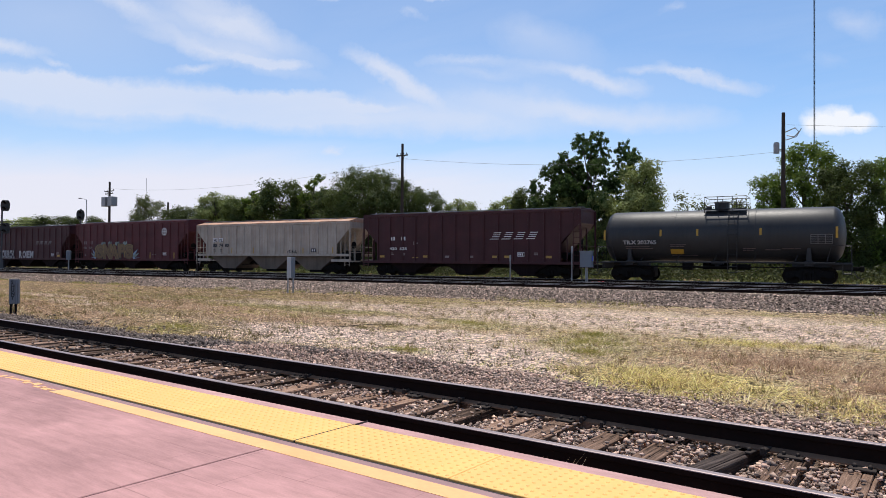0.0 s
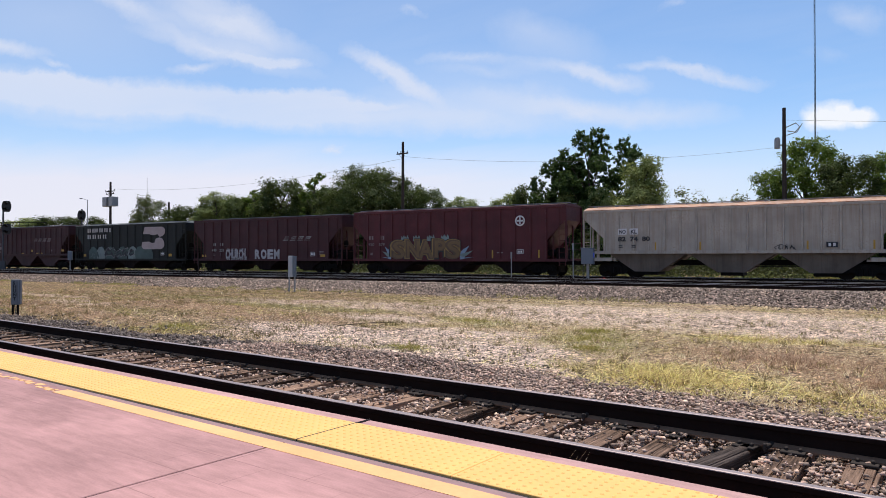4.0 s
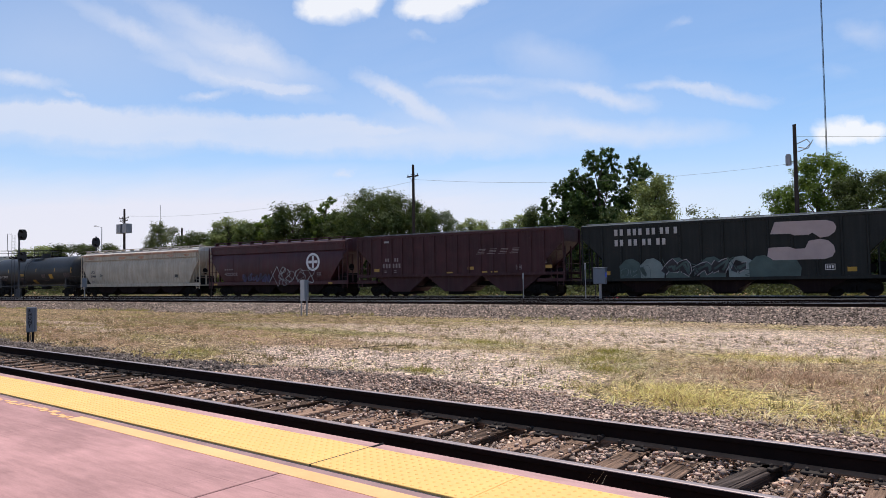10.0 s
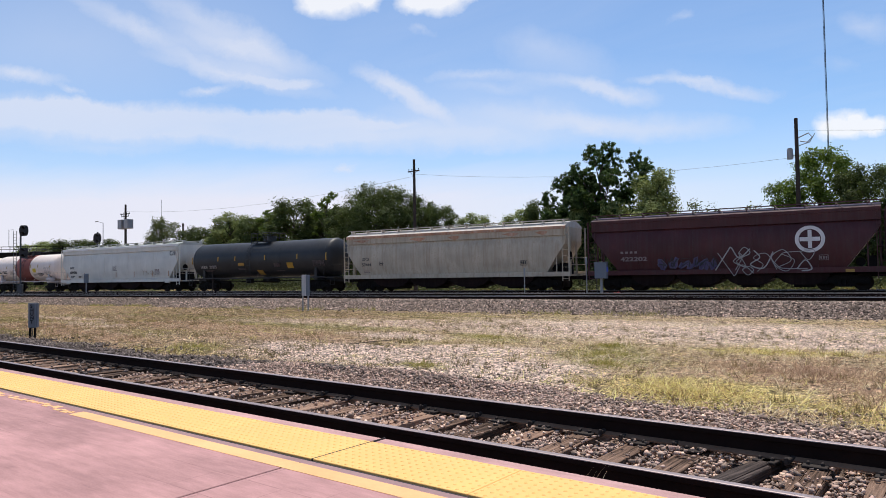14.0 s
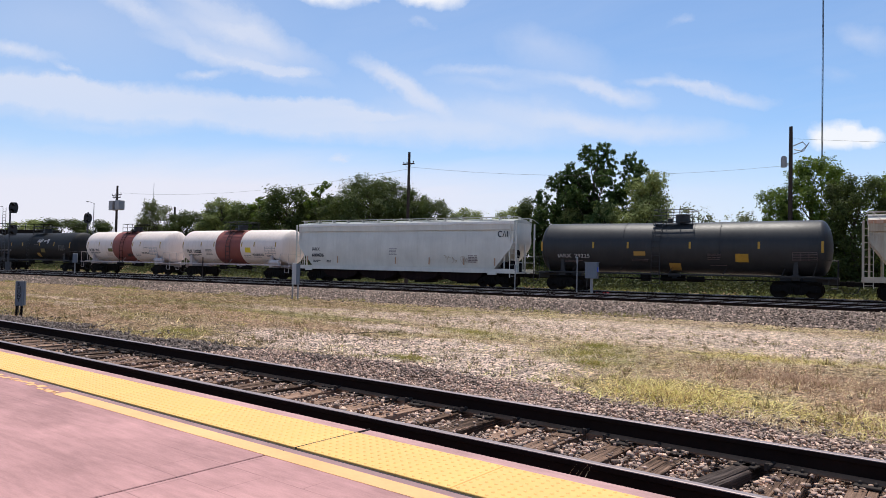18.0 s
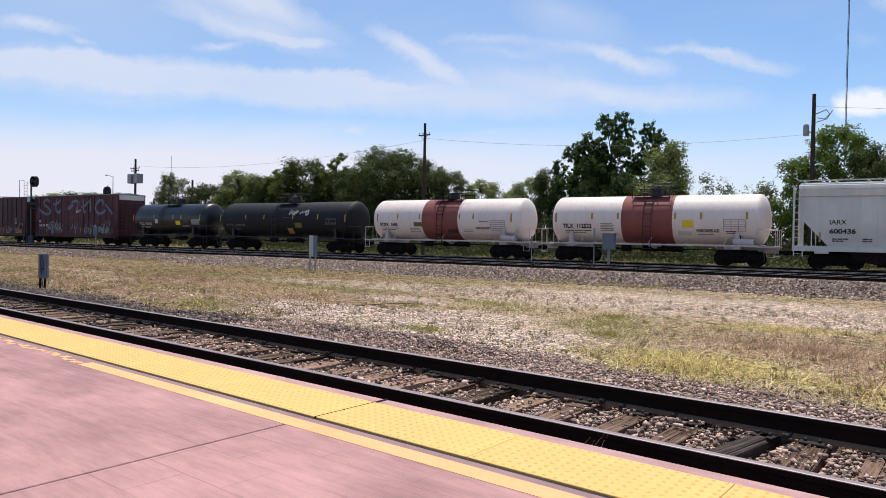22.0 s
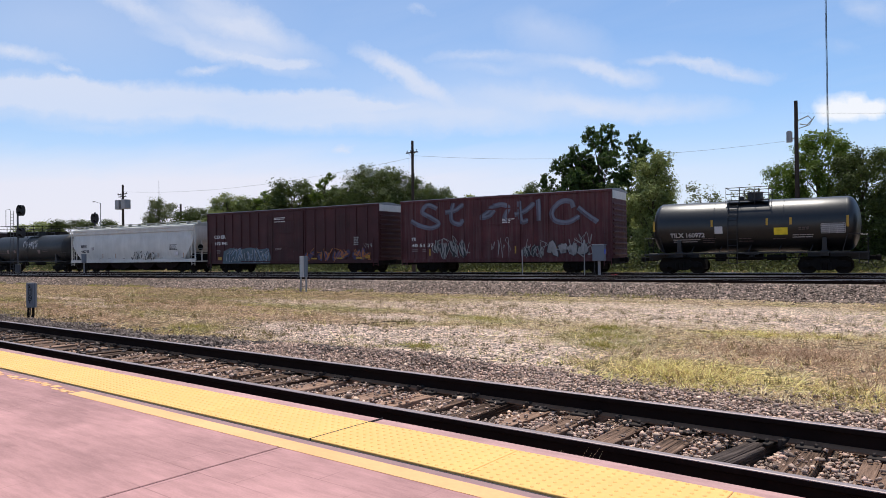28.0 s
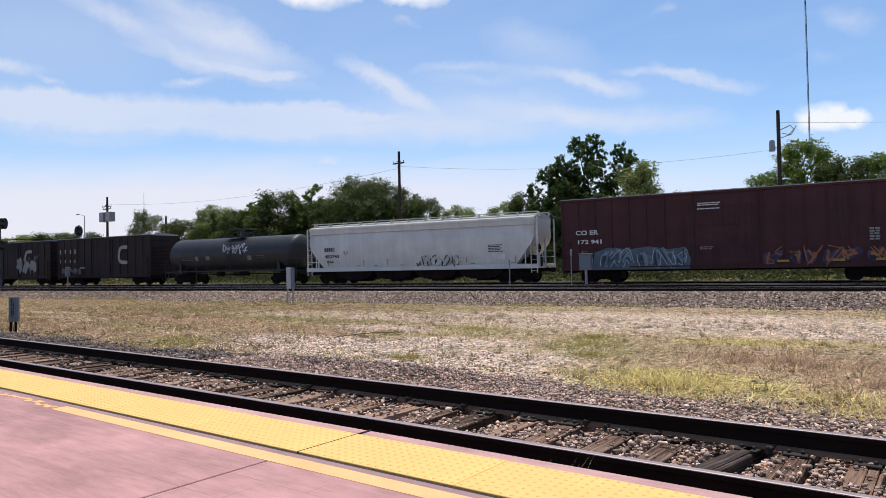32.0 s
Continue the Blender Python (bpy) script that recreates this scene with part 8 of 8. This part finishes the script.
def tree(kind, x, y, h, w, z=-0.7):
    (trunk, crown), h0, w0 = KINDS[kind][tree_rng.randrange(2)]
    t = thing("tree", pose(x, y, z, 0, 0, tree_rng.uniform(0, 360)) @ Matrix.Diagonal((w / w0 * 1.12, w / w0 * 1.12, h / h0, 1)), TREE_WORDS[kind], "tree", "trees behind the railway")
    part("trunk", trunk, M_BARK, t)
    part("crown", crown, M_BARK, t)


for row in (("l", -215.1, 84.8, 13.0, 14.7), ("d", -199.2, 87.2, 13.1, 14.1), ("d", -193.7, 93.2, 13.0, 11.0), ("o", -126.8, 73.1, 13.8, 7.2), ("d", -118.1, 74.4, 11.7, 7.5),
            ("l", -103.0, 71.7, 13.2, 7.4), ("d", -95.8, 70.8, 12.1, 6.0), ("c", -92.5, 71.3, 13.2, 4.0), ("d", -86.7, 72.2, 14.4, 9.5), ("c", -78.2, 71.5, 15.0, 3.8)):
    tree(*row)
for row in (("d", -70.7, 68.6, 12.1, 6.5), ("r", -65.6, 69.4, 14.4, 11.4), ("d", -62.1, 74.0, 13.1, 6.0), ("d", -58.8, 74.5, 11.4, 6.0), ("l", -56.4, 78.9, 10.4, 5.5), ("t", -52.0, 77.0, 9.0, 5.0),
            ("l", -46.9, 76.3, 10.1, 5.5), ("d", -42.1, 73.0, 10.7, 4.5), ("k", -37.4, 71.8, 13.2, 6.8), ("k", -33.8, 72.3, 16.6, 7.0), ("k", -36.3, 72.6, 13.9, 5.8), ("k", -30.0, 74.9, 15.4, 5.4), ("l", -36.0, 70.5, 9.0, 4.0), ("l", -31.0, 70.0, 9.5, 4.2)):
    tree(*row)
for row in (("l", -25.9, 67.6, 12.0, 5.4), ("t", -23.1, 73.9, 9.4, 5.0), ("t", -20.6, 78.3, 8.5, 4.6), ("b", -14.8, 73.1, 10.6, 4.4), ("b", -12.0, 73.6, 13.6, 6.2), ("d", -8.0, 70.2, 11.1, 5.2), ("b", -5.3, 72.6, 11.5, 5.2), ("d", -1.5, 73.0, 10.5, 5.5)):
    tree(*row)


for row in (("d", -110.0, 75.5, 11.6, 7.0), ("d", -81.5, 74.0, 12.6, 7.0), ("d", -74.5, 73.0, 12.0, 7.0), ("l", -99.0, 75.0, 12.0, 6.5), ("o", -90.0, 77.0, 12.0, 7.0), ("l", -50.0, 78.0, 9.0, 5.0), ("o", -39.5, 77.5, 9.8, 6.0),
            ("l", -27.4, 71.0, 10.0, 4.6), ("t", -18.0, 75.5, 8.6, 4.6), ("d", -133.0, 79.0, 9.5, 8.0), ("l", -142.0, 82.0, 9.0, 8.0), ("d", -106.5, 77.0, 12.4, 8.0), ("l", -95.0, 74.0, 12.6, 7.0), ("d", -83.5, 76.5, 13.0, 8.0), ("o", -77.0, 76.0, 12.2, 7.0), ("d", -113.5, 78.0, 11.5, 8.0), ("d", -150.0, 86.0, 8.5, 9.0), ("d", 3.5, 74.0, 10.5, 6.0)):
    tree(*row)


def thicket():
    """Undergrowth that closes the tree line towards the ground."""
    rng = np.random.default_rng(77)
    for name, mat, n, q0, q1, hi, label in (("undergrowth", LEAF_SHADE, 40000, 17, 24, 2.4, "tangled undergrowth behind the railway, shade painted into its dark green"), ("undergrowth", LEAF_OLIVE, 5000, 15.5, 20, 0.9, "sunlit grey-green scrub behind the railway"), ("undergrowth", LEAF_SHADE, 80000, 26, 44, 6.5, "dense undergrowth below the trees, shade painted into its dark green")):
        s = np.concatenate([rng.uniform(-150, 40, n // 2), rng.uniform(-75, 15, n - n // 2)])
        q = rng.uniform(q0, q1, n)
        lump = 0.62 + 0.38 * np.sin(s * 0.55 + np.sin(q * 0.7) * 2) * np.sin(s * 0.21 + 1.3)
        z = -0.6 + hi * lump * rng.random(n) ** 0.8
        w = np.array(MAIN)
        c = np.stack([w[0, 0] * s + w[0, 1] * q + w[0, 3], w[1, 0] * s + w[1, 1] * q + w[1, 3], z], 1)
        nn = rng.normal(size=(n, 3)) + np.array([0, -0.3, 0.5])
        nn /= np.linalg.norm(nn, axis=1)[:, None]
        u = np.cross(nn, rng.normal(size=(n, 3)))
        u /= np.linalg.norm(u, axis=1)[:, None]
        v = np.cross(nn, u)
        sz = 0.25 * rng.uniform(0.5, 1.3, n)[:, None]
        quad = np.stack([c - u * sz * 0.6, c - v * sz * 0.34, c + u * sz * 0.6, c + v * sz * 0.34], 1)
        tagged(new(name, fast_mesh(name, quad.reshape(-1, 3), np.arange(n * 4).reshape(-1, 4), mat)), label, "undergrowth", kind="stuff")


thicket()


# ---- grass and weeds ----
def blades(name, places, lo, hi, wide, mat, label, seed, lean=0.6):
    rng = np.random.default_rng(seed)
    n = len(places)
    a = rng.random(n) * 6.283
    L = lo + (hi - lo) * rng.random(n) ** 2
    ln = np.clip(lean + rng.normal(0, 0.35, n), 0.05, 1.5)
    up = np.stack([np.cos(a) * np.sin(ln), np.sin(a) * np.sin(ln), np.cos(ln)], 1)
    side = np.stack([-np.sin(a + 0.6), np.cos(a + 0.6), np.zeros(n)], 1) * (wide * rng.uniform(0.6, 1.4, n))[:, None]
    mid = places + up * (L * 0.55)[:, None]
    bend = up + np.stack([np.cos(a), np.sin(a), np.full(n, -0.5)], 1) * 0.5
    tip = mid + bend * (L * 0.45)[:, None]
    v = np.stack([places - side / 2, places + side / 2, mid + side * 0.35, tip, mid - side * 0.35], 1)
    f = np.arange(n)[:, None] * 5
    F = np.concatenate([f + np.array([0, 1, 2]), f + np.array([0, 2, 4]), f + np.array([4, 2, 3])])
    tagged(new(name, fast_mesh(name, v.reshape(-1, 3), F, mat)), label, "grass", kind="stuff")


def field_grass():
    rng = np.random.default_rng(31)

    def spread(n, x0, x1, y0, y1, clump, size):
        """Places gathered in clumps."""
        k = max(1, int(n / clump))
        cx, cy = rng.uniform(x0, x1, k), y0 + (y1 - y0) * rng.random(k) ** 1.3
        i = rng.integers(0, k, n)
        x, y = cx[i] + rng.normal(0, size, n), cy[i] + rng.normal(0, size * 0.8, n)
        dx, dy = x - MAIN_X, y - MAIN_Y
        q = -dx * math.sin(TURN) + dy * math.cos(TURN)
        ok = (y > 7.4) & (q < -14.1)
        x, y = x[ok], y[ok]
        return np.stack([x, y, ground_z(x, y) - 0.01], 1)
    def round_place(n, cx, cy, a, c, size=0.12, clump=14):
        k = max(1, n // clump)
        r, t = np.abs(rng.normal(0, 0.62, k)), rng.random(k) * 6.283
        x0, y0 = cx + a * r * np.cos(t), cy + c * r * np.sin(t)
        i = rng.integers(0, k, n)
        x, y = x0[i] + rng.normal(0, size, n), y0[i] + rng.normal(0, size, n)
        ok = y > 7.6
        return np.stack([x[ok], y[ok], ground_z(x[ok], y[ok]) - 0.01], 1)
    flat = 1.25
    bare = ((-13.8, 12.2, 2.8, 1.2), (-7.4, 10.6, 2.8, 1.5), (-5.6, 9.4, 1.4, 0.8), (-9.5, 13.0, 1.8, 0.8), (-11.2, 10.9, 2.6, 1.3), (-3.4, 10.4, 1.4, 1.0))
    p = np.concatenate([spread(100000, -40, 4, 8.4, 29, 16, 0.07), spread(50000, -12, 3, 8.6, 18, 16, 0.06)])
    for cx, cy, a, c in bare:
        p = p[(((p[:, 0] - cx) / a) ** 2 + ((p[:, 1] - cy) / c) ** 2 > 1) | (rng.random(len(p)) < 0.12)]
    p = p[((p[:, 1] < 18.0) | (rng.random(len(p)) < 0.8)) & ((p[:, 0] > -14.0) | (rng.random(len(p)) < 0.45))]
    blades("dry_grass", p, 0.05, 0.22, 0.012, M_STRAW, "short flattened dry grass on the field", 1, 1.28)
    blades("weeds", np.concatenate([round_place(1300, -3.4, 10.4, 1.6, 1.0, 0.12, 40), round_place(1000, -3.4, 16.6, 1.7, 0.5, 0.1, 40), spread(5000, -40, 4, 8.4, 29, 60, 0.25), round_place(500, -0.8, 9.6, 1.2, 0.8)]), 0.08, 0.30, 0.008, M_WEED, "flattened yellow-green weeds in patches on the field", 2, flat)
    blades("weeds", np.concatenate([round_place(1300, -7.3, 15.9, 0.9, 0.7), round_place(1300, -6.6, 14.2, 0.8, 0.9), round_place(900, -5.8, 12.4, 0.7, 0.7), round_place(1200, -11.4, 16.5, 1.7, 0.5), round_place(700, -8.8, 10.5, 0.6, 0.3, 0.05), round_place(900, -16.0, 10.0, 1.3, 0.6),
                                    spread(9000, -40, -14, 8, 26, 80, 0.3), spread(2500, -14, 3, 9, 24, 50, 0.15)]), 0.04, 0.20, 0.010, M_GREEN, "low green weeds on the field", 3, 0.9)
    tuft = np.concatenate([spread(9000, -14, 3, 9.0, 22, 26, 0.05), spread(22000, -38, -12, 8.6, 24, 26, 0.10)])
    blades("grass_tufts", tuft, 0.06, 0.24, 0.007, M_TUFT, "small upright tufts of olive and brown grass", 14, 0.45)
    blades("dead_grass", np.concatenate([round_place(5000, -2.4, 13.2, 2.2, 1.5, 0.12, 40), round_place(3000, -0.6, 11.3, 1.1, 1.8, 0.12, 40), spread(12000, -40, -14, 8.4, 20, 60, 0.25)]), 0.06, 0.26, 0.010, M_DRYBROWN, "brown dead grass in matted patches", 12, 0.95)
    blades("straw", np.concatenate([round_place(4600, -3.4, 10.2, 1.9, 1.1, 0.2, 22), round_place(500, -0.9, 9.8, 1.3, 0.8, 0.2, 8), round_place(900, -3.4, 16.6, 1.8, 0.5, 0.2, 20), spread(3500, -20, 3, 9.0, 22, 14, 0.2)]), 0.16, 0.46, 0.012, M_STRAW_LONG, "long flattened yellow straw lying on the weeds", 8, 1.42)
    # a dead branch on the bare ground
    solid("dead_branch", Build().pipe([(-13.1, 12.8, -0.46), (-12.8, 13.2, -0.42), (-12.5, 13.7, -0.40), (-12.3, 14.1, -0.43)], 0.009).pipe([(-12.9, 13.1, -0.43), (-12.6, 13.1, -0.46)], 0.006), M_BARK, "thin dry dead branch lying on bare dirt", "branch")
    # weeds along the ballast edge of the main line
    n = 9000
    s, q = rng.uniform(-70, 0, n), -14.8 - np.abs(rng.normal(0, 0.35, n))
    keep = np.sin(s * 1.3) + np.sin(s * 0.37 + 1) > 0.2
    s, q = s[keep], q[keep]
    w = np.array(MAIN)
    x, y = w[0, 0] * s + w[0, 1] * q + w[0, 3], w[1, 0] * s + w[1, 1] * q + w[1, 3]
    blades("weeds", np.stack([x, y, ground_z(x, y) - 0.01], 1), 0.08, 0.35, 0.016, M_GREEN, "green weeds along the foot of the ballast", 4)
    # grass tuft growing up at the platform's edge
    n = 90
    x, y = -2.2 + rng.normal(0, 0.16, n), 4.0 + rng.normal(0, 0.06, n)
    blades("grass_tuft", np.stack([x, y, np.full(n, -0.38)], 1), 0.2, 0.62, 0.006, M_STRAW, "dry grass tuft between the platform and the rail", 5, 0.35)
    # verge behind the train
    n = 9000
    s, q = rng.uniform(-110, 10, n), rng.uniform(11, 17, n)
    thick = (np.sin(s * 0.8) + np.sin(s * 0.29 + 2) > -0.2) & ((s > -40) | (rng.random(n) < 0.25))
    s, q = s[thick], q[thick]
    x, y = w[0, 0] * s + w[0, 1] * q + w[0, 3], w[1, 0] * s + w[1, 1] * q + w[1, 3]
    blades("weeds", np.stack([x, y, ground_z(x, y)], 1), 0.12, 0.55, 0.03, M_WEED, "sunlit weeds behind the train", 6)


field_grass()


# ---- what moves ----
def ran(t):
    """Metres that the train has gone since the start."""
    return 9.1432 * t - 0.00446 * t * t


def motions():
    for car in WAGONS:
        s = (MAIN.inverted() @ car.matrix_world.translation).x
        walk(car, [(t, MAIN @ pose(s + ran(t), 0, 0)) for t in range(0, 33, 2)])
    # the wheels roll: each wheelset of a kind shares one action
    for sets, dx in ((WHEELS_LEAD, 0.89), (WHEELS_TRAIL, -0.89)):
        first = sets[0]
        walk(first, [(k / 15, pose(dx, 0, 0.457, 0, math.degrees(ran(k / 15) / 0.457) % 360, 0)) for k in range(0, 481)])
        act, slot = first.animation_data.action, first.animation_data.action_slot
        for w in sets[1:]:
            w.rotation_mode = "QUATERNION"
            w.animation_data_create()
            w.animation_data.action = act
            w.animation_data.action_slot = slot


motions()
